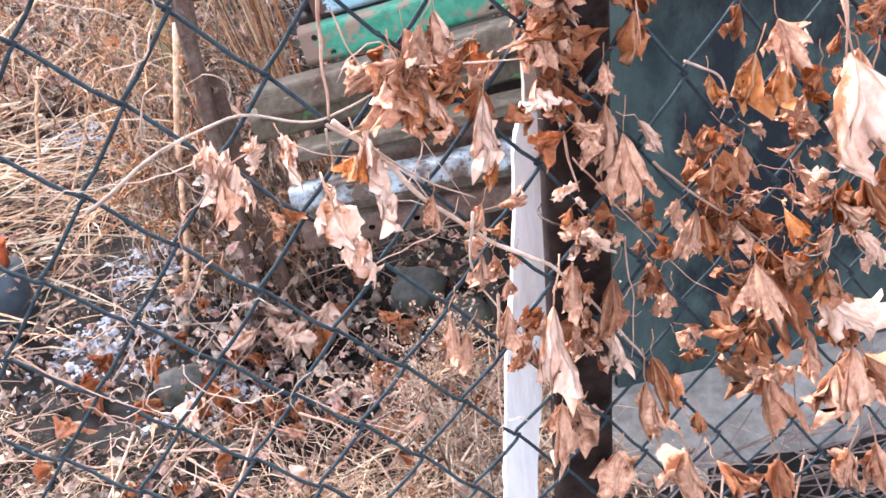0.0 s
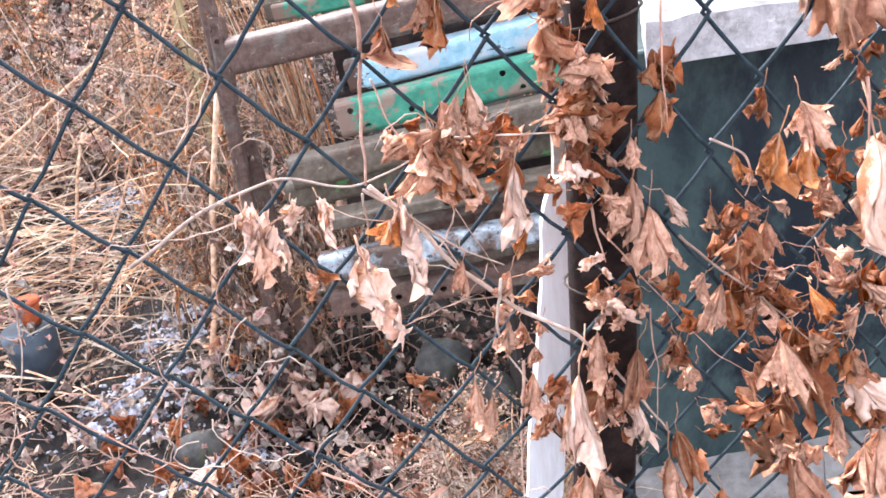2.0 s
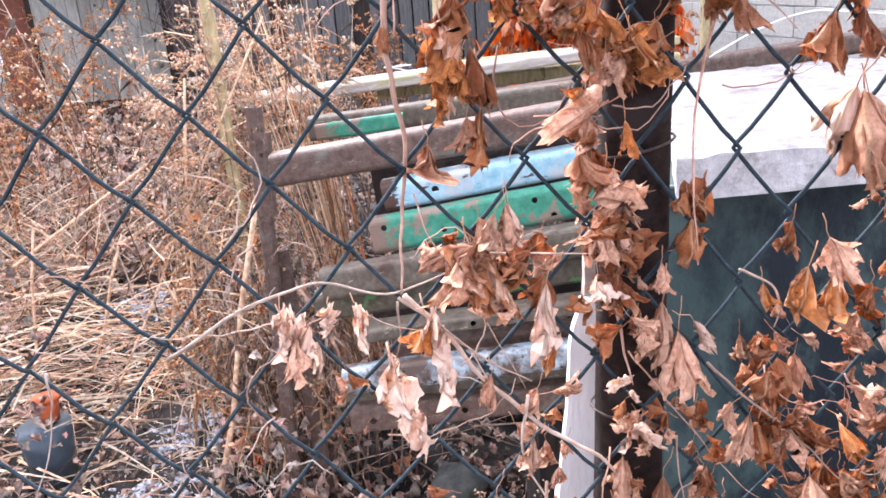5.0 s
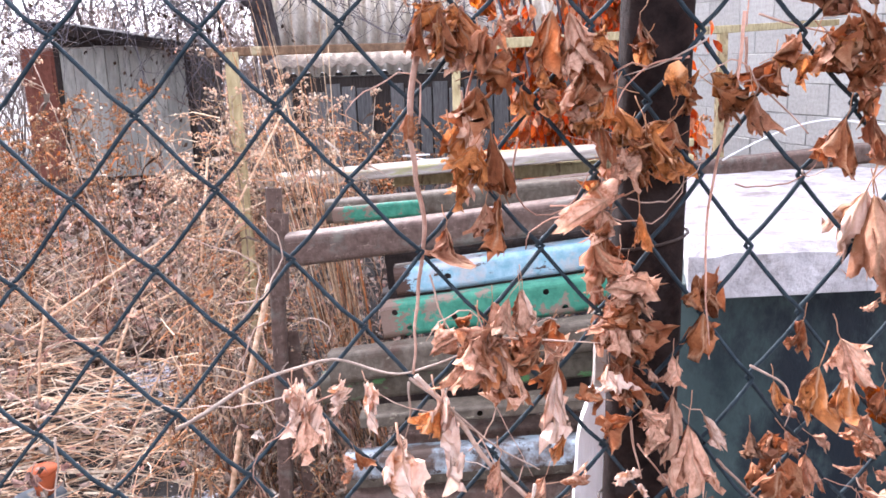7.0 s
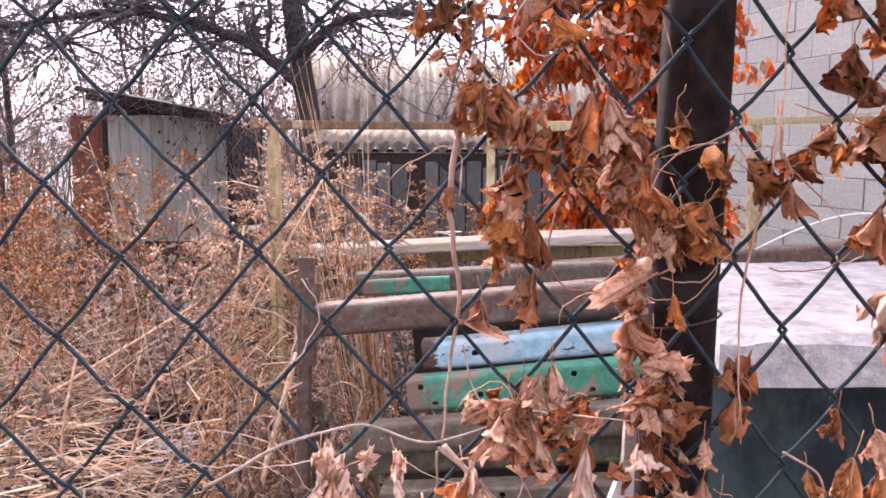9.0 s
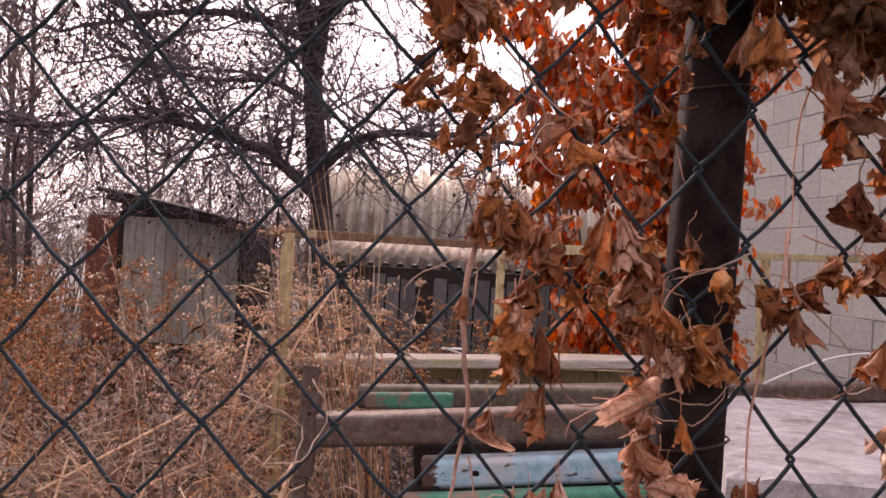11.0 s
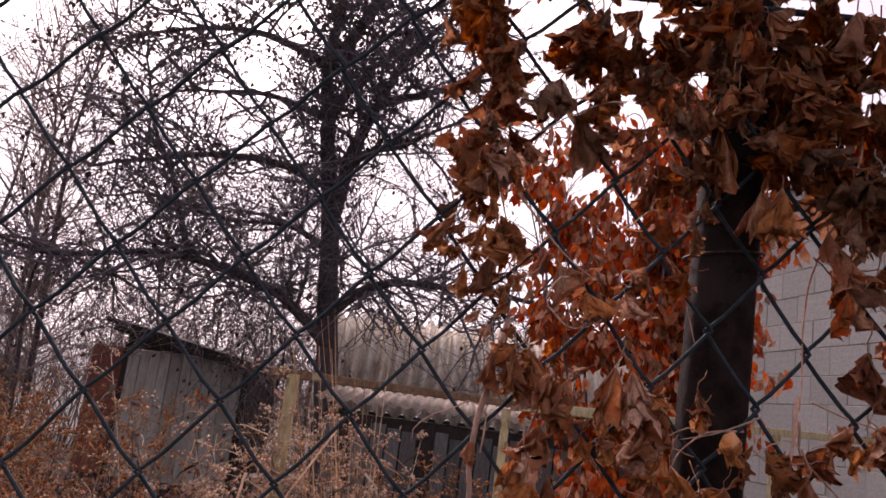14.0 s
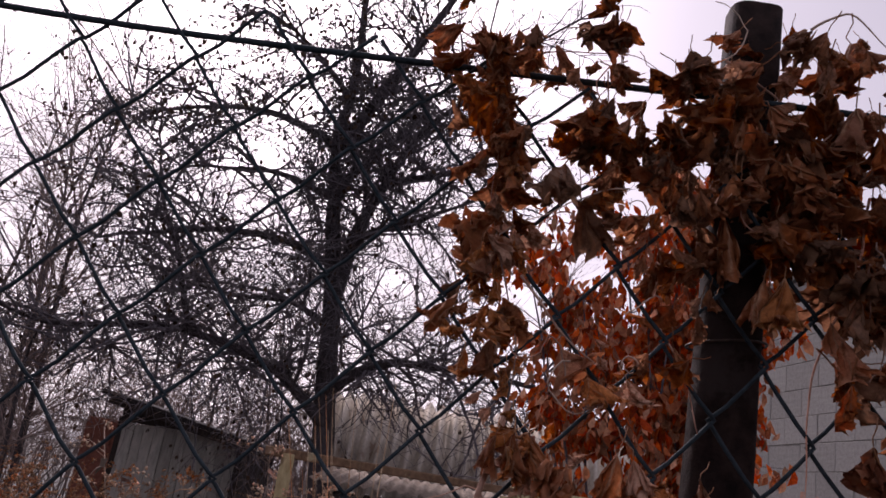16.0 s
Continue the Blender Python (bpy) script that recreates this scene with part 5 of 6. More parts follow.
# ---- cinder block house wall ----
def build_block_wall():
    a = Vector((2.75, 4.2, 0))
    b = Vector((1.95, 8.2, 0))
    m0 = frame_from(a, b)
    L, H = (b - a).length, 3.2
    wall = Mesh().box((0, -0.3, -0.1), (L, -0.005, H - 0.01)).ob("wall_house", M_MORTAR, smooth=False)
    wall.matrix_world = m0
    tagged(wall, "grey cinder block wall of a neighbouring house", "wall", kind="structure")
    full = Mesh().box((0, -0.02, 0), (0.389, 0.0, 0.191), bevel=0.003).data("block", M_BLOCK, False)
    row = 0
    z = 0.012
    while z + 0.15 < H:
        x = -0.1 if row % 2 else 0.1
        while x < L - 0.3:
            if x >= 0:
                o = new("block", full)
                o.parent = wall
                o.location = (x + rnd(-0.003, 0.003), rnd(-0.002, 0.003), z)
            x += 0.395
        z += 0.195
        row += 1
    cap = Mesh().box((-0.05, -0.34, H - 0.01), (L, 0.03, H + 0.04), bevel=0.008).ob("coping", M_CONCRETE, wall, smooth=False)


# ---- trees ----
def limb(m, pts, r0, r1, sides=7):
    """A limb smoothed through a few bends."""
    fine = []
    for p, q in zip(pts, pts[1:]):
        p, q = Vector(p), Vector(q)
        for k in range(4):
            fine.append(p.lerp(q, k / 4))
    fine.append(Vector(pts[-1]))
    for _ in range(2):
        fine = [fine[0]] + [(a + b * 2 + c) / 4 for a, b, c in zip(fine, fine[1:], fine[2:])] + [fine[-1]]
    fine = [p + Vector((noise.noise(p * 3), noise.noise(p * 3 + Vector((7, 7, 7))), noise.noise(p * 3 + Vector((3, 1, 9))))) * 0.03 for p in fine]
    m.tube(fine, r0, r1, sides)
    return fine


def branch(m, leaves, start, way, length, r, depth, droop, leafy, spread=0.75, wild=0.25):
    n = 3 + depth
    p, d = Vector(start), Vector(way).normalized()
    pts = [p.copy()]
    for k in range(n):
        d = (d + Vector((rnd(-1, 1), rnd(-1, 1), rnd(-1, 1))) * wild + Vector((0, 0, droop))).normalized()
        p = p + d * (length / n)
        pts.append(p.copy())
    m.tube(pts, r, r * 0.45, sides=5 if depth > 1 else 3)
    if depth <= 0:
        if random.random() < leafy:
            for k in range(random.randint(1, 3)):
                leaves.append((pts[random.randint(1, n)], rnd(0.03, 0.07)))
        return
    kids = random.randint(4, 6)
    for k in range(kids):
        i = random.randint(1, n)
        q = pts[i]
        dd = (pts[i] - pts[i - 1]).normalized()
        side = Vector((rnd(-1, 1), rnd(-1, 1), rnd(-0.6, 1))).normalized()
        branch(m, leaves, q, dd * (1 - spread * 0.6) + side * spread, length * rnd(0.4, 0.7), max(r * 0.5, 0.0034), depth - 1, droop, leafy, spread, wild)


def small_leaves(leaves, width=0.36):
    m = Mesh()
    for p, s in leaves:
        e = Euler((rnd(-0.6, 0.6), rnd(-0.7, 0.7), rnd(0, 6.28))).to_matrix()
        w = s * width
        c = rnd(-0.25, 0.25) * s
        shape = [(0, 0, 0), (-w * 0.8, c, -s * 0.3), (-w, c, -s * 0.6), (0, -c * 0.5, -s), (w, c, -s * 0.6), (w * 0.8, c, -s * 0.3), (0, -c * 0.3, -s * 0.5)]
        m.add([Vector(p) + e @ Vector(q) for q in shape], [(0, 1, 6), (1, 2, 6), (2, 3, 6), (3, 4, 6), (4, 5, 6), (5, 0, 6)])
    return m


def build_big_tree():
    t = thing("fruit_tree", "old bare fruit tree with dark bark and a few dead leaves", "tree", at=(-1.3, 8.5, 0))
    wood, twigs, leaves = Mesh(), Mesh(), []
    axes = [
        ([(0.05, 0, -0.1), (0.02, 0, 1.0), (-0.08, 0, 1.8), (-0.27, 0.0, 3.2), (-0.42, 0.05, 4.0), (-0.55, 0.1, 4.8), (-0.48, 0.15, 5.6), (-0.62, 0.2, 7.2)], 0.14, 0.035),
        ([(-0.25, -0.03, 2.9), (-0.1, -0.15, 3.7), (0.12, -0.3, 4.25), (0.6, -0.4, 4.4), (1.3, -0.5, 4.6)], 0.085, 0.02),
        ([(-0.52, 0.1, 4.75), (-0.05, 0.0, 5.6), (0.35, -0.1, 6.4), (0.8, -0.1, 7.4)], 0.075, 0.03),
        ([(-0.02, -0.05, 1.7), (-0.55, -0.2, 2.15), (-1.0, -0.4, 2.32), (-1.7, -0.5, 2.42), (-2.9, -0.6, 2.2), (-3.8, -0.7, 2.5)], 0.065, 0.015),
        ([(-0.12, -0.05, 2.05), (0.3, -0.2, 2.35), (0.6, -0.3, 2.42), (1.5, -0.4, 2.42), (2.3, -0.5, 2.3)], 0.065, 0.018),
    ]
    axes += [
        ([(-0.33, 0, 3.4), (-0.9, -0.2, 3.55), (-1.7, -0.4, 3.45), (-2.6, -0.5, 3.2)], 0.05, 0.015),
        ([(-0.55, 0.1, 4.8), (-1.2, -0.1, 5.0), (-1.9, -0.2, 4.95), (-2.6, -0.3, 4.7)], 0.05, 0.015),
        ([(-0.4, 0.05, 4.1), (-1.0, -0.2, 4.3), (-2.0, -0.4, 4.1)], 0.045, 0.012),
        ([(-1.5, -0.45, 2.4), (-1.75, -0.5, 3.1), (-2.1, -0.5, 3.7), (-2.3, -0.5, 4.4)], 0.035, 0.012),
        ([(-0.5, 0.1, 5.4), (-1.0, 0, 5.9), (-1.6, 0, 6.3)], 0.04, 0.012),
    ]
    axes += [
        ([(-0.3, -0.02, 3.3), (0.05, -0.2, 3.75), (0.5, -0.35, 3.85), (1.1, -0.5, 4.15)], 0.05, 0.014),
        ([(0.12, -0.3, 4.25), (0.4, -0.35, 4.9), (0.85, -0.4, 5.3), (1.2, -0.4, 6.0)], 0.05, 0.014),
        ([(-0.45, 0.06, 4.2), (-0.1, 0.1, 4.75), (0.25, 0.15, 5.1), (0.5, 0.2, 5.8)], 0.045, 0.014),
        ([(-0.2, 0.0, 2.7), (-0.7, 0.2, 3.0), (-1.4, 0.3, 2.95), (-2.2, 0.3, 3.1)], 0.04, 0.012),
    ]
    for k, (pts, r0, r1) in enumerate(axes):
        fine = limb(wood, pts, r0, r1, 9 if k == 0 else 7)
        steps = range(8 if k == 0 else 2, len(fine))
        for i in steps:
            if k == 0 and fine[i].z < 2.2:
                continue
            for q in range(4 if k < 10 and fine[i].z < 3.2 else 3):
                d = (fine[i] - fine[i - 1]).normalized()
                side = Vector((rnd(-1, 1), rnd(-1, 0.8), rnd(-0.7, 0.9))).normalized()
                high = fine[i].z > 4.3 and fine[i].x < 0.1
                branch(twigs, leaves, fine[i], d * 0.35 + side, rnd(0.45, 1.3), rnd(0.009, 0.02), 2, rnd(-0.1, 0.04), 0.6 if high else 0.08, 0.8, 0.3)
    wood.ob("trunk", M_BARK, t, "dark bark trunk with heavy limbs")
    twigs.ob("twig_tangle", M_TWIG, t, "tangle of thin dark twigs")
    small_leaves(leaves).ob("crown", M_TREELEAF, t, "scattered dead brown leaves")


def build_far_tree(x, y, height, seed, leafy=0.06):
    random.seed(seed)
    t = thing("bare_tree", "bare young tree with thin upright twigs", "tree", "bare trees beyond the garden", at=(x, y, 0))
    wood, twigs, leaves = Mesh(), Mesh(), []
    fine = limb(wood, [(0, 0, -0.1), (rnd(-0.1, 0.1), 0, height * 0.35), (rnd(-0.3, 0.3), 0, height * 0.7), (rnd(-0.4, 0.4), 0, height)], 0.011 * height ** 0.9, 0.006, 6)
    for i in range(2, len(fine)):
        for q in range(3):
            side = Vector((rnd(-1, 1), rnd(-1, 1), rnd(0.1, 1.2))).normalized()
            branch(twigs, leaves, fine[i], side, height * rnd(0.16, 0.32), 0.0045 * height ** 0.6, 2, rnd(-0.02, 0.1), leafy, 0.7, 0.18)
    wood.ob("trunk", M_BARK, t)
    twigs.ob("twig_tangle", M_FARTWIG, t)
    if leaves:
        small_leaves(leaves).ob("crown", M_TREELEAF, t)


def build_hanging_twig():
    """A thin shoot with a tuft of red leaves before the shed wall."""
    random.seed(63)
    t = thing("red_sapling", "thin sapling with a tuft of dull red leaves before the shed", "sapling", at=(-2.42, 8.0, 0))
    wood, leaves = Mesh(), []
    wood.tube([(0.1, 0, -0.02), (0.07, 0, 0.6), (0.0, 0, 1.08), (-0.05, 0, 1.5)], 0.007, 0.003, 5)
    for k in range(16):
        a = Vector((rnd(-0.02, 0.04), 0, rnd(0.98, 1.15)))
        b = a + Vector((rnd(-0.22, 0.22), rnd(-0.1, 0.1), rnd(-0.06, 0.08)))
        wood.tube([a, a.lerp(b, 0.5), b], 0.003, 0.0015, 3)
        leaves += [(a.lerp(b, rnd(0.3, 1.1)), rnd(0.03, 0.05)) for q in range(5)]
    wood.ob("wood", M_TWIG, t)
    small_leaves(leaves).ob("crown", M_SEED, t)


def build_creeper():
    """Leafless stems that climb the corner of the shed and hang down again."""
    random.seed(17)
    t = thing("dry_creeper", "leafless brown creeper hanging over the corner of the shed", "creeper", at=(-2.35, 9.5, 0))
    leaves = []
    for k in range(5):
        x = rnd(-0.15, 0.15)
        Mesh().tube([(x, 0, -0.02), (x + rnd(-0.1, 0.1), -0.05, 0.6), (x + rnd(-0.25, 0.3), 0, 1.2), (x + rnd(-0.4, 0.5), 0, rnd(1.6, 1.95))], 0.009, 0.004, 5).ob("stem", M_TWIG, t)
    for k in range(58):
        p = Vector((rnd(-0.4, 0.6), rnd(-0.12, 0.1), rnd(1.3, 1.95)))
        pts, d = [p], Vector((rnd(-1, 1), rnd(-0.3, 0.1), rnd(-0.2, 0.6))).normalized()
        for q in range(7):
            d = (d + Vector((rnd(-0.3, 0.3), rnd(-0.1, 0.1), -0.35))).normalized()
            p = p + d * rnd(0.08, 0.2)
            pts.append(p)
            if random.random() < 0.35:
                leaves.append((p, rnd(0.03, 0.06)))
        Mesh().tube(pts, 0.004, 0.002, 3).ob("shoot", M_TWIG, t)
    small_leaves(leaves).ob("dead_leaves", M_TREELEAF, t, "few shrivelled brown leaves")


build_hanging_twig()
build_creeper()
random.seed(31)
build_big_tree()
for k, (x, y, h) in enumerate(((-4.6, 9.0, 5.2), (-6.2, 11.5, 5.8), (-7.5, 14, 6.5), (-5.2, 14.5, 5.0), (-3.4, 15, 4.6), (-2.2, 13, 4.4), (-0.5, 15, 5.0), (1.5, 16, 5.5), (3.5, 15, 5.5), (-9.5, 16, 7.5), (-1.6, 17, 5), (5.5, 14, 6), (-4.4, 12.0, 4.2), (-4.3, 8.2, 3.0), (-2.0, 9.2, 2.4), (-3.6, 12.5, 3.6), (-8.5, 13.0, 6.2))):
    build_far_tree(x, y, h, 50 + k)


# ---- rust-red shrub ----
def build_shrub():
    random.seed(77)
    t = thing("shrub", "slender shrub full of rust-red autumn leaves", "shrub", at=(0.93, 3.7, 0))
    wood, leaves = Mesh(), []
    for k in range(22):
        x = rnd(-0.52, 0.34)
        top = Vector((x + rnd(-0.2, 0.12), rnd(-0.3, 0.3), rnd(2.0, 2.75)))
        fine = limb(wood, [(x * 0.3, rnd(-0.08, 0.08), -0.05), (x * 0.7, rnd(-0.15, 0.15), 0.9), tuple(top)], 0.012, 0.004, 5)
        for i in range(3, len(fine)):
            for q in range(3):
                side = Vector((rnd(-1, 1), rnd(-1, 1), rnd(-0.2, 1))).normalized()
                end = fine[i] + side * rnd(0.12, 0.3)
                wood.tube([fine[i], fine[i].lerp(end, 0.5) + Vector((0, 0, 0.015)), end], 0.003, 0.0015, 3)
                for n in range(34):
                    leaves.append((fine[i].lerp(end, rnd(0.1, 1.05)) + Vector((rnd(-1, 1), rnd(-1, 1), rnd(-1, 1))) * 0.05, rnd(0.04, 0.085)))
    wood.ob("wood", M_TWIG, t)
    small_leaves(leaves, 0.25).ob("crown", M_REDLEAF, t, "hanging rust-red leaves")


build_shrub()


# ---- dead weeds, straw and litter ----
def blade(m, p, d, length, w, bend):
    p, d = Vector(p), Vector(d).normalized()
    side = d.cross(Vector((rnd(-1, 1), rnd(-1, 1), 0.3))).normalized() * w
    a = p
    pts = [a]
    for k in range(3):
        d = (d + Vector((rnd(-1, 1), rnd(-1, 1), -1.0)) * bend).normalized()
        a = a + d * length / 3
        pts.append(a)
    vs = []
    for k, q in enumerate(pts):
        s = side * (1 - 0.28 * k)
        vs += [q - s, q + s]
    m.add(vs, [(0, 1, 3, 2), (2, 3, 5, 4), (4, 5, 7, 6)])


def weed(m, heads, x, y, h, lean=0.25, bushy=1.0):
    z0 = ground_height(x, y)
    p = Vector((x, y, z0))
    d = Vector((rnd(-lean, lean), rnd(-lean, lean), 1)).normalized()
    pts = [p]
    n = 6
    for k in range(n):
        d = (d + Vector((rnd(-0.12, 0.12), rnd(-0.12, 0.12), 0.02))).normalized()
        p = p + d * h / n
        pts.append(p)
    m.tube(pts, 0.0035, 0.0015, sides=4)
    for k in range(int(9 * bushy)):
        i = random.randint(2, n)
        q = pts[i - 1].lerp(pts[i], random.random())
        s = Vector((rnd(-1, 1), rnd(-1, 1), rnd(0.1, 0.9))).normalized()
        e = q + s * rnd(0.05, 0.16) * h
        m.tube([q, q.lerp(e, 0.5) + Vector((0, 0, 0.01)), e], 0.0013, 0.0008, sides=3)
        for c in range(random.randint(0, 4)):
            g = e + Vector((rnd(-1, 1), rnd(-1, 1), rnd(-0.6, 1))) * 0.024
            m.tube([e, g], 0.0007, 0.0005, sides=3)
            heads.append((g, rnd(0.002, 0.0055) * min(1.0, 0.2 + 0.16 * y)))
        # shrivelled hanging leaf
        if random.random() < 0.75:
            blade(m, q, (rnd(-1, 1), rnd(-1, 1), -0.3), rnd(0.03, 0.11), rnd(0.003, 0.009), 0.45)


def clumps(heads):
    m = Mesh()
    for p, s in heads:
        e = Euler((rnd(0, 6), rnd(0, 6), rnd(0, 6))).to_matrix()
        vs = [p + e @ Vector(q) * s * rnd(0.6, 1.2) for q in ((1, 0, 0), (-0.6, 0.8, 0), (-0.5, -0.8, 0.1), (0, 0.1, 0.9), (0.1, 0, -0.8))]
        m.add(vs, [(0, 1, 3), (1, 2, 3), (2, 0, 3), (1, 0, 4), (2, 1, 4), (0, 2, 4)])
    return m


def stuff(m, name, material, label, category):
    return tagged(m.ob(name, material), label, category, kind="stuff")


random.seed(91)
weeds, heads = Mesh(), []
rust, rust_heads = Mesh(), []


def free(x, y):
    """Outside the pile, the table and the sheds."""
    if 0.35 < x < 1.8 and 1.0 < y < 2.0:
        return False
    if -0.27 < x < 0.65 and 1.18 < y < 1.75:
        return False
    return y > 0.62


def bare(x, y):
    """How bare the wet soil is: 1 in the open hollows with old snow, 0 in the growth."""
    e = 0.0
    for cx, cy, rx, ry in ((-0.68, 1.76, 0.24, 0.18), (-0.88, 1.68, 0.13, 0.09), (-0.6, 1.5, 0.2, 0.12), (-1.02, 3.2, 0.24, 0.4), (-0.66, 2.15, 0.13, 0.14), (-0.4, 1.52, 0.16, 0.1), (-0.52, 1.7, 0.22, 0.16), (-0.14, 1.9, 0.2, 0.3), (-0.2, 1.55, 0.16, 0.1), (0.02, 1.45, 0.16, 0.1)):
        e = max(e, math.exp(-(((x - cx) / rx) ** 2 + ((y - cy) / ry) ** 2)))
    return e + 0.35 * noise.noise(Vector((x * 7, y * 7, 2)))


def aside(x, y):
    """The plot on both sides of the trodden middle and round the spot before the fence."""
    return (x < -0.72 * y or x > 0.42 * y or y < 0.6) and math.hypot(x, y) > 0.55 and free(x, max(y, 0.63)) and not (abs(y - 0.43) < 0.06)


def goldenrod(m, heads, x, y, h, lean=0.15):
    """A withered stalk with limp narrow leaves and a plume of dry florets."""
    p = Vector((x, y, ground_height(x, y)))
    d = Vector((rnd(-lean, lean), rnd(-lean, lean), 1)).normalized()
    pts = [p]
    n = 7
    for k in range(n):
        d = (d + Vector((rnd(-0.1, 0.1), rnd(-0.1, 0.1), 0))).normalized()
        p = p + d * h / n
        pts.append(p)
    m.tube(pts, 0.0034, 0.0013, sides=4)
    for k in range(16):
        i = random.randint(1, n - 1)
        q = pts[i].lerp(pts[i + 1], random.random())
        blade(m, q, (rnd(-1, 1), rnd(-1, 1), rnd(-0.2, 0.5)), rnd(0.04, 0.12), rnd(0.003, 0.008), 0.55)
    for k in range(random.randint(7, 11)):
        q = pts[n - 2].lerp(pts[n], random.random()) if k else pts[n]
        s = Vector((rnd(-1, 1), rnd(-1, 1), rnd(0.1, 0.8))).normalized()
        l = rnd(0.04, 0.12)
        e = q + s * l + Vector((0, 0, -0.25 * l))
        mid = q.lerp(e, 0.55) + Vector((0, 0, 0.22 * l))
        m.tube([q, mid, e], 0.0011, 0.0007, sides=3)
        for c in range(13):
            u = rnd(0.25, 1.05)
            w = q.lerp(mid, u * 2) if u < 0.5 else mid.lerp(e, u * 2 - 1)
            heads.append((w + Vector((rnd(-1, 1), rnd(-1, 1), rnd(-0.4, 1))) * 0.011, rnd(0.0035, 0.0105) * min(1.0, 0.12 + 0.24 * y)))


# rusty goldenrods: a dense stand on the far side of the trodden strip, thinner towards the shed
for k in range(150):
    y = rnd(2.4, 6.5)
    goldenrod(rust, rust_heads, rnd(-0.78, -0.46) * y, y, rnd(0.65, 1.12))
for k in range(46):
    y = rnd(6.5, 9.3)
    goldenrod(rust, rust_heads, rnd(-0.72, -0.3) * y, y, rnd(0.6, 1.1))
for k in range(12):
    y = rnd(3.4, 4.6)
    goldenrod(rust, rust_heads, rnd(-0.44, -0.36) * y, y, rnd(0.8, 1.08), 0.1)
for k in range(70):
    y = rnd(3.3, 6.7)
    goldenrod(rust, rust_heads, rnd(-0.12, 0.36) * y, y, rnd(0.5, 1.0))
for k in range(130):
    x, y = rnd(-7, 4.5), rnd(0.9, 9.0)
    if aside(x, y) and not (1.7 < x and y > 3.9) and not (x > 0.3 and y < 2.1):
        goldenrod(rust, rust_heads, x, y, rnd(0.5, 1.1))
# pale tangle on both sides of the rail post
for k in range(38):
    goldenrod(weeds, heads, random.gauss(-0.55, 0.07), rnd(2.0, 2.9), rnd(0.6, 1.26), 0.2)
for k in range(5):
    goldenrod(weeds, heads, random.gauss(-0.2, 0.08), rnd(2.15, 2.8), rnd(0.8, 1.22), 0.15)
for k in range(22):
    # pale fluffy heads beside the rail post
    goldenrod(weeds, heads, random.gauss(-0.4, 0.045), rnd(2.25, 2.45), rnd(0.9, 1.16), 0.06)
for k in range(18):
    weed(weeds, heads, rnd(-0.52, -0.3), rnd(1.8, 2.15), rnd(0.3, 0.85), 0.3, 1.6)
for k in range(8):
    goldenrod(rust, rust_heads, rnd(-0.5, -0.3), rnd(1.8, 2.1), rnd(0.4, 0.8), 0.3)
for k in range(24):
    y = rnd(1.9, 4.5)
    x = rnd(-0.6, -0.15) * y
    if bare(x, y) < 0.35 and free(x, y):
        weed(weeds, heads, x, y, rnd(0.15, 0.4), 0.8, 1.0)
for k in range(40):
    weed(weeds, heads, rnd(-0.35, 0.0), rnd(1.78, 2.1), rnd(0.3, 0.7), 0.3)
for k in range(60):
    y = rnd(2.6, 6.8)
    weed(weeds, heads, rnd(-0.1 * y, 0.42 * y), y, rnd(0.4, 0.8))
for k in range(4):
    goldenrod(rust, rust_heads, rnd(-0.34, -0.16), rnd(1.75, 1.85), rnd(0.25, 0.5), 0.4)
for k in range(10):
    # weeds that hide the foot of the pile
    weed(weeds, heads, rnd(-0.36, -0.16), rnd(1.74, 1.86), rnd(0.2, 0.5), 0.5)
for k in range(9):
    goldenrod(weeds, heads, rnd(0.0, 0.2), rnd(0.95, 1.17), rnd(0.12, 0.3), 0.5)
for k in range(9):
    goldenrod(*((rust, rust_heads) if k % 3 == 0 else (weeds, heads)), rnd(0.05, 0.24), rnd(1.05, 1.18), rnd(0.2, 0.42), 0.3)
for k in range(24):
    # low growth between the wire fence and the pile
    weed(weeds, heads, rnd(0.05, 0.32), rnd(0.72, 1.12), rnd(0.15, 0.4), 0.5, 1.5)
for k in range(36):
    # limp leafy stalks before the steel upright
    x, y = (rnd(-0.5, -0.36), rnd(1.84, 2.1)) if k % 2 else (rnd(-0.36, -0.17), rnd(1.74, 1.86))
    h = rnd(0.3, 0.6)
    m = weeds
    p = Vector((x, y, ground_height(x, y)))
    q = p + Vector((rnd(-0.1, 0.1), rnd(-0.05, 0.05), h))
    mid = p.lerp(q, 0.5) + Vector((rnd(-0.03, 0.03), 0, 0))
    m.tube([p, mid, q], 0.003, 0.0014, 4)
    for c in range(40):
        a = p.lerp(mid, rnd(0.4, 1.0)) if random.random() < 0.3 else mid.lerp(q, random.random())
        blade(m, a, (rnd(-1, 1), rnd(-1, 0.4), rnd(-0.6, 0.4)), rnd(0.02, 0.08), rnd(0.002, 0.006), 0.7)
stuff(weeds, "dead_weeds", M_WEED, "dense brown dead weed stalks standing on the plot", "weeds")
stuff(clumps(heads), "seed_heads", M_PLUME, "pale tan seed heads on the weed stalks", "seed heads")
stuff(rust, "dead_goldenrods", M_RUSTWEED, "withered rust-brown goldenrod stalks with limp leaves", "weeds")
stuff(clumps(rust_heads), "goldenrod_plumes", M_SEED, "dry rust-orange plumes on the goldenrod stalks", "seed heads")

straw, reeds = Mesh(), Mesh()


def strand(x, y, z, turn, rise, length, width, bend, into=None):
    blade(into or straw, (x, y, ground_height(x, y) + z), (math.cos(turn), math.sin(turn), rise), length, width, bend)


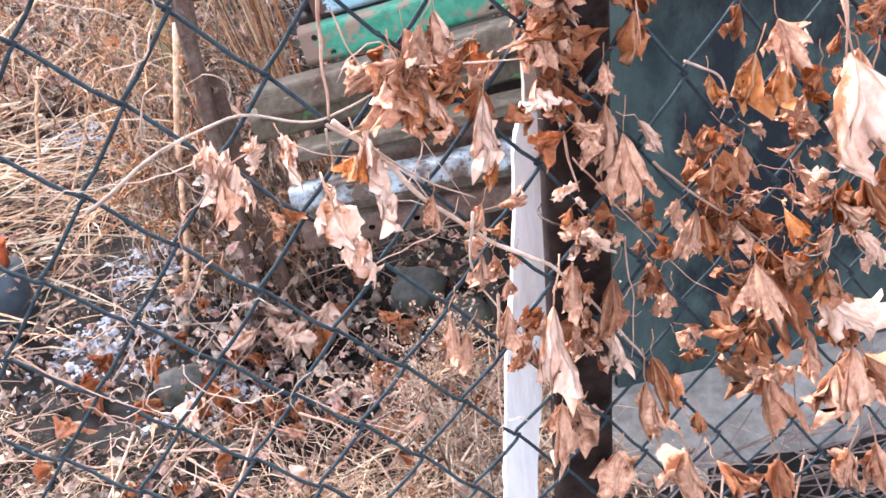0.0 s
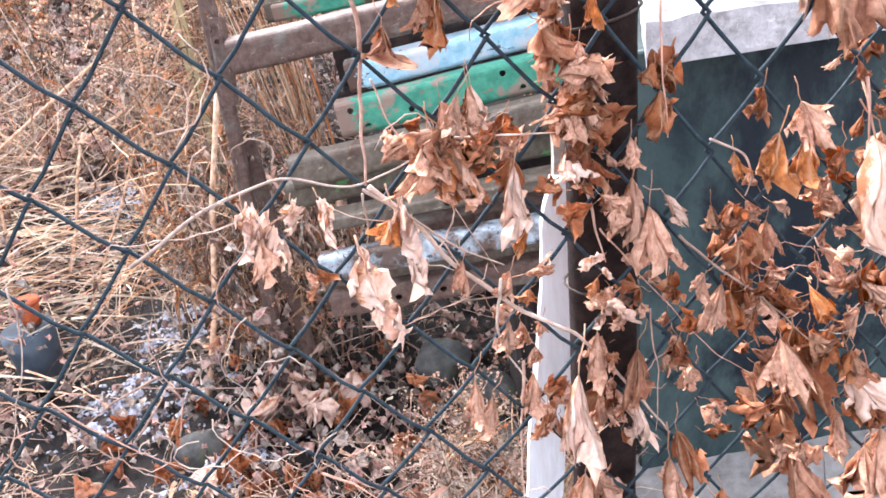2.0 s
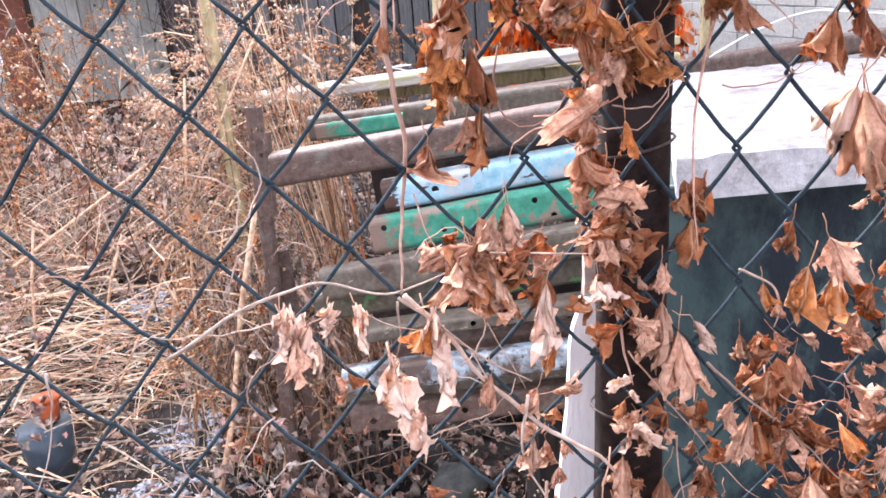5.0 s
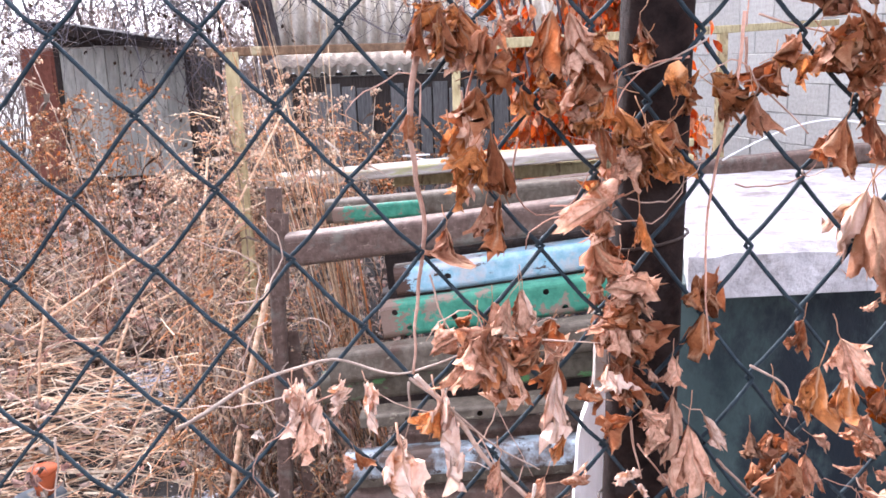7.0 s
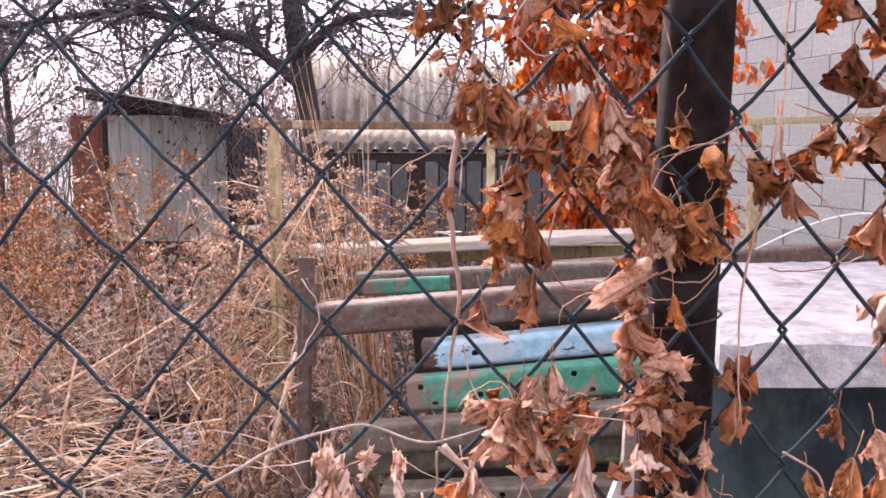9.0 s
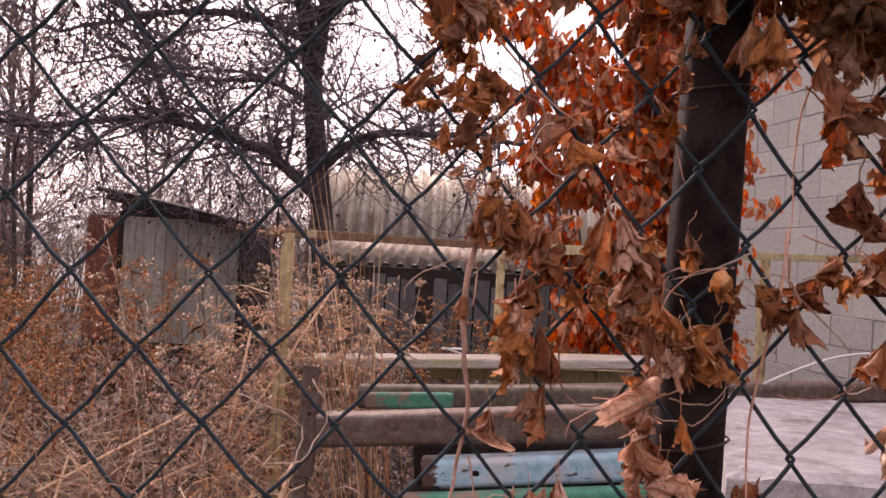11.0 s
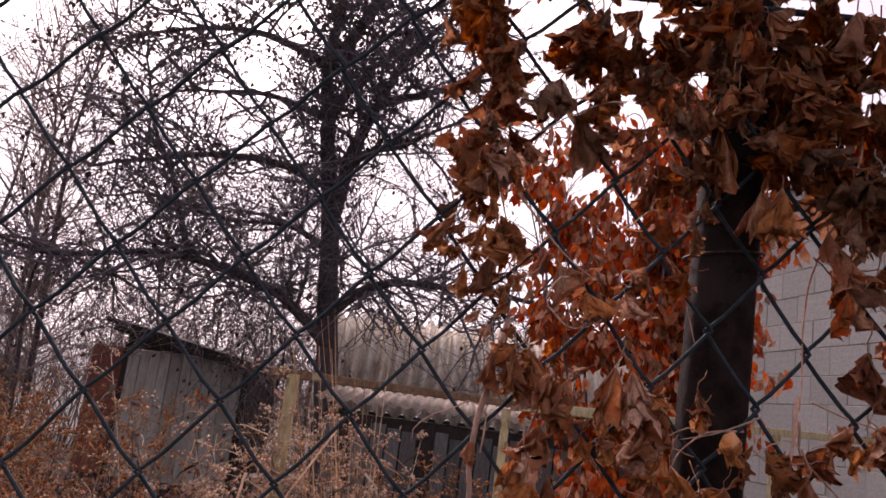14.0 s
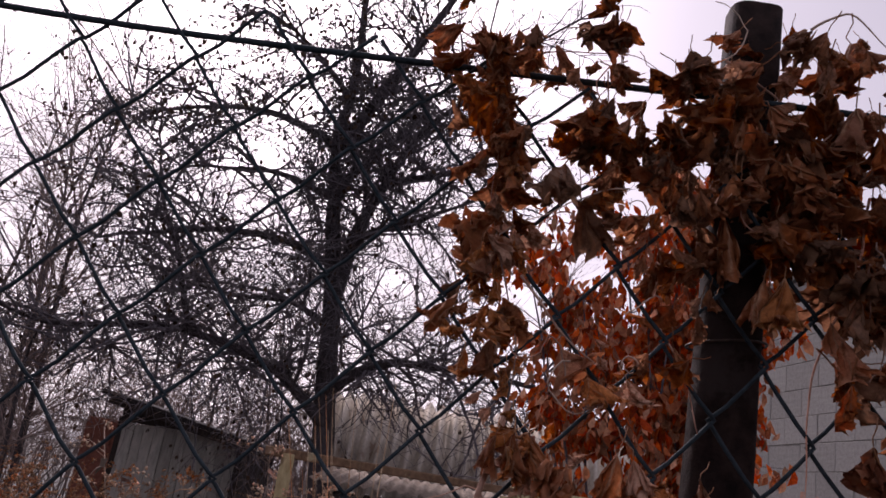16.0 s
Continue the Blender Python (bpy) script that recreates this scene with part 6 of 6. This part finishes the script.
for k in range(3000):
    # fine curled grass in the foreground
    y = 0.85 + 0.75 * random.random() ** 1.2
    x = rnd(-0.9 * y, 0.3)
    if free(x, y) and bare(x, y) < 0.3:
        strand(x, y, rnd(0.0, 0.05), rnd(0, 6.28), rnd(-0.1, 0.7), rnd(0.05, 0.16), rnd(0.0006, 0.0014), 0.35)
for k in range(1100):
    # pale curled scraps of grass and leaf
    y = rnd(0.95, 2.1)
    x = rnd(-0.7 * y, 0.14)
    if bare(x, y) < 0.75:
        strand(x, y, rnd(0.01, 0.05), rnd(0, 6.28), rnd(-0.4, 0.8), rnd(0.02, 0.055), rnd(0.002, 0.0065), 0.9)
for k in range(430):
    y = 1.5 + 3.0 * random.random()
    x = rnd(-0.7 * y, -0.1 * y)
    if free(x, y) and bare(x, y) < 0.25:
        strand(x, y, rnd(0.0, 0.05), rnd(0, 6.28), rnd(0.0, 0.35), rnd(0.08, 0.3), rnd(0.0008, 0.0022), 0.24)
for k in range(560):
    # pale matted grass
    x, y = random.gauss(-1.3, 0.32), random.gauss(2.65, 0.42)
    if y > 1.9 and x < -0.34 * y and bare(x, y) < 0.5:
        strand(x, y, 0.3 * random.random() ** 2, random.gauss(0.15, 0.6) + random.choice((0, math.pi)), rnd(-0.05, 0.35), rnd(0.15, 0.5), rnd(0.0013, 0.0042), 0.2)
for k in range(330):
    # thick pale stalks lying across one another
    y = rnd(1.75, 3.3)
    x = rnd(-0.62, -0.3) * y
    if bare(x, y) < 0.3:
        strand(x, y, rnd(0.01, 0.14), random.gauss(0.2, 0.7) + random.choice((0, math.pi)), rnd(-0.05, 0.3), rnd(0.15, 0.5), rnd(0.002, 0.0046), 0.16)
for k in range(420):
    x, y = random.gauss(-1.75, 0.3), random.gauss(3.4, 0.4)
    strand(x, y, rnd(0.0, 0.35), rnd(0, 6.28), rnd(0.1, 1.5), rnd(0.3, 0.7), rnd(0.0015, 0.0032), 0.14)
for k in range(280):
    # bright loose stalks that arch across the clearing
    y = 1.6 + 2.6 * random.random()
    x = rnd(-0.62, -0.17) * y
    if free(x, y):
        strand(x, y, rnd(0.05, 0.35), rnd(0, 6.28), rnd(-0.1, 1.1), rnd(0.1, 0.4), rnd(0.001, 0.0034), 0.26)
bundle = Mesh()
for k in range(74):
    # tall reed-like bundle behind the pile
    x, y = random.gauss(-0.12, 0.022), rnd(2.1, 2.25)
    strand(x, y, 0.0, 3.14, 6.2 + rnd(-1.2, 2.5), rnd(0.8, 1.5), rnd(0.0015, 0.0035), 0.05, reeds if k % 3 else bundle)
    if k % 3 == 0:
        strand(x, y, rnd(0.0, 0.3), 3.14, 9 + rnd(-3, 4), rnd(0.7, 1.0), rnd(0.002, 0.004), 0.04, bundle)
stuff(bundle, "reed_bundle", M_RUSTWEED, "upright bundle of red-brown dry reeds behind the beams", "reeds")
for k in range(44):
    x, y = random.gauss(-0.36, 0.12), rnd(2.0, 2.2)
    strand(x, y, rnd(0.8, 1.1), rnd(-0.6, 0.6) + random.choice((0, math.pi)), rnd(-0.3, 0.7), rnd(0.12, 0.32), rnd(0.0008, 0.0016), 0.32, reeds)
for k in range(1500):
    # grass between the wire fence and the pile
    x, y = rnd(-0.3, 0.3), rnd(0.8, 1.2)
    strand(x, y, rnd(0.0, 0.05), rnd(0, 6.28), rnd(-0.1, 1.2), rnd(0.06, 0.2), rnd(0.0006, 0.0015), 0.3)
for k in range(420):
    # limp stalks that cross in front of the rail post
    x, y = rnd(-0.62, -0.28), rnd(1.75, 2.3)
    strand(x, y, rnd(0.1, 0.7), rnd(0, 6.28), rnd(-0.6, 1.5), rnd(0.06, 0.25), rnd(0.001, 0.0024), 0.25, reeds)
for k in range(330):
    # golden tangle round the rail post
    x, y = random.gauss(-0.42, 0.11), rnd(1.95, 2.35)
    strand(x, y, rnd(0.55, 1.15), rnd(0, 6.28), rnd(-0.4, 1.3), rnd(0.05, 0.2), rnd(0.0007, 0.0016), 0.4, reeds)
for k in range(3200):
    x, y = rnd(-5, 4), rnd(-2.5, 7)
    if aside(x, y) and not (1.8 < x and y > 3.9):
        strand(x, y, rnd(0.0, 0.08), rnd(0, 6.28), rnd(-0.05, 0.6), rnd(0.15, 0.5), rnd(0.0015, 0.004), 0.15)
for k in range(520):
    # tall pale grass at the foot of the lath
    x, y = rnd(-0.02, 0.28), rnd(0.92, 1.2)
    strand(x, y, rnd(0.0, 0.2), rnd(0, 6.28), rnd(0.0, 1.6), rnd(0.06, 0.2), rnd(0.0008, 0.0022), 0.35)
stuff(reeds, "dry_reeds", M_REED, "golden dry reed stalks tangled round the rail post", "reeds")
stuff(straw, "dry_grass", M_STRAW, "pale dry grass and straw matted on the soil", "dry grass")

# a few thick pale canes that lean through the weeds
for a, b, r in (((-0.522, 1.75, -0.02), (-0.312, 1.75, 0.75), 0.0078), ((-0.36, 1.72, 0.0), (-0.28, 1.7, 0.5), 0.004), ((-1.25, 2.5, -0.02), (-1.1, 2.45, 0.55), 0.005), ((-1.5, 3.6, 0.02), (-0.9, 3.9, 0.3), 0.009), ((-0.95, 2.2, -0.02), (-0.29, 2.08, 1.12), 0.0035), ((-0.64, 2.1, 0.0), (-0.5, 2.1, 0.99), 0.0045), ((-1.09, 2.6, 0.0), (-0.9, 2.6, 0.47), 0.006), ((-1.9, 2.9, 0.0), (-0.66, 2.55, 0.76), 0.006), ((-0.84, 2.6, 0.0), (-0.65, 2.6, 0.77), 0.005), ((-1.3, 3.4, 0.03), (-1.75, 3.9, 0.2), 0.007)):
    a, b = Vector(a), Vector(b)
    side = Vector((0.012, 0.0, 0.006))
    o = Mesh().tube([a, a.lerp(b, 0.35) + side, a.lerp(b, 0.7) - side * 0.4, b], r, r * 0.75, 8).ob("cane", M_STRAW)
    tagged(o, "pale dry cane leaning through the dead weeds", "cane", "dry canes")

litter = []
for k in range(9000):
    y = 0.95 + 8.6 * random.random() ** 1.5
    x = rnd(-0.75 * y, 0.35 * y)
    if free(x, y) and bare(x, y) < 0.32 and (y > 2.3 or random.random() < 0.8):
        litter.append((Vector((x, y, ground_height(x, y) + rnd(0.003, 0.04))), rnd(0.018, 0.05) * (1 + 0.05 * y)))
for k in range(4200):
    # drift of leaves in the clearing before the shed
    y = 3.3 + 5.8 * random.random()
    x = rnd(-0.47, -0.24) * y
    if bare(x, y) < 0.45:
        litter.append((Vector((x, y, ground_height(x, y) + 0.1 * random.random() ** 2)), rnd(0.03, 0.085)))
for k in range(2600):
    # shrivelled leaves caught in the weeds
    y = 1.6 + 7 * random.random() ** 1.5
    x = (rnd(-0.78, -0.46) if random.random() < 0.5 else rnd(-0.3, 0.1)) * y
    if free(x, y):
        litter.append((Vector((x, y, ground_height(x, y) + 0.5 * random.random() ** 1.5)), rnd(0.015, 0.045) * (1 + 0.05 * y)))
for k in range(260):
    # wet leaves on the bare soil
    hx, hy = random.choice(((-0.68, 1.78), (-0.66, 1.7), (-1.02, 3.2), (-0.4, 1.5)))
    x, y = random.gauss(hx, 0.16), random.gauss(hy, 0.12)
    if free(x, y):
        litter.append((Vector((x, y, ground_height(x, y) + rnd(0.01, 0.05))), rnd(0.02, 0.045)))
for k in range(2900):
    # crumbs of broken leaves
    y = rnd(0.9, 2.3)
    x = rnd(-0.75 * y, 0.12)
    if free(x, y) and bare(x, y) < 0.4:
        litter.append((Vector((x, y, ground_height(x, y) + rnd(0.0, 0.03))), rnd(0.007, 0.022)))
for k in range(260):
    # crumpled leaves in a low heap at the foot of the pile
    x, y = random.gauss(-0.3, 0.1), random.gauss(1.62, 0.07)
    litter.append((Vector((x, y, ground_height(x, y) + 0.35 * random.random() ** 2)), rnd(0.02, 0.05)))
for k in range(700):
    # wet leaves blown under the pile
    x, y = rnd(-0.4, 0.34), rnd(1.2, 1.8)
    litter.append((Vector((x, y, ground_height(x, y) + 0.05 * random.random() ** 2)), rnd(0.02, 0.06)))
for k in range(11000):
    # the litter goes on over the rest of the plot
    x, y = rnd(-7, 5), rnd(-2.5, 9.5)
    if not aside(x, y) or (1.9 < x and y > 4.0):
        continue
    litter.append((Vector((x, y, ground_height(x, y) + rnd(0.003, 0.04))), rnd(0.04, 0.09)))
lm = Mesh()
for p, s in litter:
    s *= 1.0 if p.y > 2.6 else 0.65
    e = Euler((rnd(0.3, 2.4), rnd(-0.6, 0.6), rnd(0, 6.28))).to_matrix()
    c = random.choice((-1, 1)) * rnd(0.25, 0.75) * s
    d = rnd(-0.3, 0.3) * s
    shape = [(0, 0, 0), (-0.45 * s, c, -0.2 * s), (-0.3 * s, c * 0.5 + d, -0.5 * s), (-0.42 * s, c, -0.75 * s), (0, -c * 0.5, -s), (0.4 * s, c - d, -0.7 * s), (0.28 * s, c * 0.4, -0.45 * s), (0.5 * s, c * 0.7, -0.15 * s), (0, -0.35 * c, -0.5 * s)]
    lm.add([p + e @ Vector(q) for q in shape], [(k, (k + 1) % 8, 8) for k in range(8)])
stuff(lm, "leaf_litter", M_LITTER, "crumpled brown leaves littering the ground", "leaf litter")

sticks = Mesh()
for k in range(420):
    y = 0.95 + 5.0 * random.random() ** 1.5
    x = rnd(-0.75 * y, 0.2 * y)
    if free(x, y):
        a, l = rnd(0, 6.28), rnd(0.1, 0.45)
        z = ground_height(x, y) + rnd(0.005, 0.06)
        d = Vector((math.cos(a), math.sin(a), rnd(-0.03, 0.2)))
        p = Vector((x, y, z))
        sticks.tube([p, p + d * l * 0.5 + Vector((rnd(-1, 1), rnd(-1, 1), 0.3)) * 0.02, p + d * l], rnd(0.0012, 0.004), 0.001, 4)
for k in range(150):
    # thin dry twigs that cross before the lower beams
    x, y = rnd(-0.2, 0.24), rnd(0.95, 1.18)
    p = Vector((x, y, ground_height(x, y) + rnd(0.0, 0.3)))
    d = Vector((rnd(-1, 1), rnd(-0.3, 0.3), rnd(-0.2, 1.0))).normalized()
    l = rnd(0.06, 0.22)
    sticks.tube([p, p + d * l * 0.5 + Vector((rnd(-1, 1), rnd(-1, 1), rnd(-1, 1))) * 0.012, p + d * l], rnd(0.0007, 0.0015), 0.0005, 3)
stuff(sticks, "fallen_twigs", M_VINE, "grey-brown fallen twigs on the ground", "twigs")
sticks = Mesh()
for k in range(260):
    # brushwood before the kerb
    x, y = rnd(0.3, 1.0), rnd(0.62, 0.98)
    a, l = random.gauss(-0.4, 0.7), rnd(0.1, 0.4)
    p, d = Vector((x, y, ground_height(x, y) + rnd(0.0, 0.08))), Vector((math.cos(a), math.sin(a), rnd(-0.05, 0.25)))
    sticks.tube([p, p + d * l * 0.5 + Vector((rnd(-1, 1), rnd(-1, 1), 0.4)) * 0.03, p + d * l], rnd(0.0012, 0.0035), 0.001, 4)
stuff(sticks, "brushwood", M_FARTWIG, "dark brown brushwood heaped before the concrete kerb", "brushwood")

# brown thicket of thin stems beyond the sheds
thicket = Mesh()
for k in range(900):
    x, y = rnd(-12, 4), rnd(11.8, 17)
    h = rnd(1.1, 3.0) * (1.1 if x < -3 else 0.9)
    p, d = Vector((x, y, 0)), Vector((rnd(-0.3, 0.3), rnd(-0.2, 0.2), 1))
    pts = [p]
    for s in range(5):
        d = (d + Vector((rnd(-0.25, 0.25), rnd(-0.2, 0.2), 0))).normalized()
        p = p + d * h / 5
        pts.append(p)
        if s > 0:
            for q in range(3):
                e = p + Vector((rnd(-1, 1), rnd(-0.6, 0.6), rnd(-0.1, 0.9))).normalized() * h * rnd(0.1, 0.3)
                thicket.tube([p, p.lerp(e, 0.5) + Vector((0, 0, 0.04)), e], 0.005, 0.003, 3)
    thicket.tube(pts, 0.011, 0.004, 4)
stuff(thicket, "thicket", M_FARTWIG, "brown tangle of leafless bushes beyond the sheds", "thicket")

# patches of old snow and a few things lying about
snow = Mesh()
for hx, hy, rx, ry, seed in ((-0.7, 1.78, 0.3, 0.22, 3), (-1.03, 3.22, 0.24, 0.32, 8), (-0.66, 2.14, 0.2, 0.2, 5), (-0.42, 1.5, 0.22, 0.12, 6)):
    # the thaw leaves only the thickest parts of each patch above the soil
    step = 0.0065
    nx, ny = int(2 * rx / step), int(2 * ry / step)
    vs = []
    for j in range(ny + 1):
        for i in range(nx + 1):
            x, y = hx - rx + i * step, hy - ry + j * step
            away = ((x - hx) / rx) ** 2 + ((y - hy) / ry) ** 2
            lump = 0.022 * noise.noise(Vector((x * 20, y * 32, seed))) + 0.02 * noise.noise(Vector((x * 75, y * 95, seed)))
            vs.append((x, y, ground_height(x, y) + lump + 0.004 - 0.022 * away))
    w = nx + 1
    snow.add(vs, [(j * w + i, j * w + i + 1, (j + 1) * w + i + 1, (j + 1) * w + i) for j in range(ny) for i in range(nx)])
stuff(snow, "snow_patches", M_FROST, "dirty remnants of old snow between the weeds", "snow")


random.seed(44)
for k in range(46):
    # larger curled leaves blown against the pile
    x, y = rnd(-0.75, 0.02), rnd(1.05, 1.75)
    o = new("fallen_leaf", random.choice(LEAF_MESHES[random.choice((0, 2, 4, 4))]))
    o.location = (x, y, ground_height(x, y) + rnd(0.03, 0.07))
    o.rotation_euler = (rnd(0.8, 2.2), rnd(-0.8, 0.8), rnd(0, 6.28))
    o.scale = (rnd(0.04, 0.075),) * 3
    tagged(o, "large curled dead leaf lying on the litter", "fallen leaf", "fallen leaves by the pile")


for x, y, s, turn in ((-0.25, 1.6, 0.12, 0.4), (-0.19, 1.55, 0.1, 2.0), (-0.3, 1.55, 0.09, 1.2), (-0.14, 1.62, 0.08, 3.0), (-0.24, 1.5, 0.08, 5.1), (-0.12, 1.16, 0.05, 0.3), (-0.42, 1.36, 0.06, 2.6), (-0.2, 1.12, 0.055, 1.7), (-0.08, 1.3, 0.07, 4.1)):
    # big bleached leaves on top of the heap
    o = new("fallen_leaf", LEAF_MESHES[(0, 6, 2)[int(turn * 7) % 3]][int(turn * 3) % 9])
    o.location = (x, y, ground_height(x, y) + 0.11)
    o.rotation_euler = (rnd(0.7, 1.3), rnd(-0.3, 0.3), turn)
    o.scale = (s * 0.8, s * 0.8, s)
    tinted(o, M_PALELEAF, "")
    tagged(o, "large bleached curled leaf on the leaf heap", "fallen leaf", "fallen leaves by the pile")


def stone(x, y, r, squash, label):
    bm = bmesh.new()
    bmesh.ops.create_icosphere(bm, subdivisions=3, radius=r)
    for v in bm.verts:
        v.co *= 1 + 0.45 * noise.noise(v.co / r * 1.1 + Vector((x * 9, y, 0))) + 0.12 * noise.noise(v.co / r * 3 + Vector((x * 9, y, 0)))
        v.co.z *= squash
    me = bpy.data.meshes.new("stone")
    bm.to_mesh(me)
    bm.free()
    me.materials.append(M_STONE)
    me.shade_smooth()
    o = new("stone", me)
    o.location = (x, y, ground_height(x, y) + r * squash * 0.5)
    tagged(o, label, "stone", "stones by the pile")


stone(0.07, 1.68, 0.065, 0.9, "grey mossy stone under the end of the beams")
stone(0.16, 1.55, 0.06, 0.7, "small grey stone under the beam pile")
stone(0.14, 1.36, 0.06, 0.7, "grey mossy stone half buried below the beams")
stone(-0.03, 1.38, 0.05, 0.6, "grey stone half buried in dead leaves")
stone(-0.5, 1.55, 0.06, 0.6, "mossy stone among the dead leaves")

bucket = thing("bucket", "dented blue-grey plastic bucket lying in the weeds", "bucket", at=(-0.965, 1.95, 0.01))
b = Mesh()
b.tube([(0, 0, 0), (0, 0, 0.1), (0, 0, 0.16)], 0.055, 0.068, sides=20)
b.ob("body", M_BLUEGREY, bucket)
pot = thing("flower_pot", "small broken orange plastic pot among dry grass", "flower pot", at=(-0.953, 1.97, 0.175))
b = Mesh()
b.tube([(0, 0, 0), (0, 0, 0.035), (0, 0, 0.06)], 0.022, 0.032, sides=18)
b.ob("body", M_ORANGE, pot)
Mesh().tube([(0, 0, 0.059), (0, 0, 0.067)], 0.035, 0.035, sides=18).ob("rim", M_ORANGE, pot)

random.seed(12)
build_block_wall()
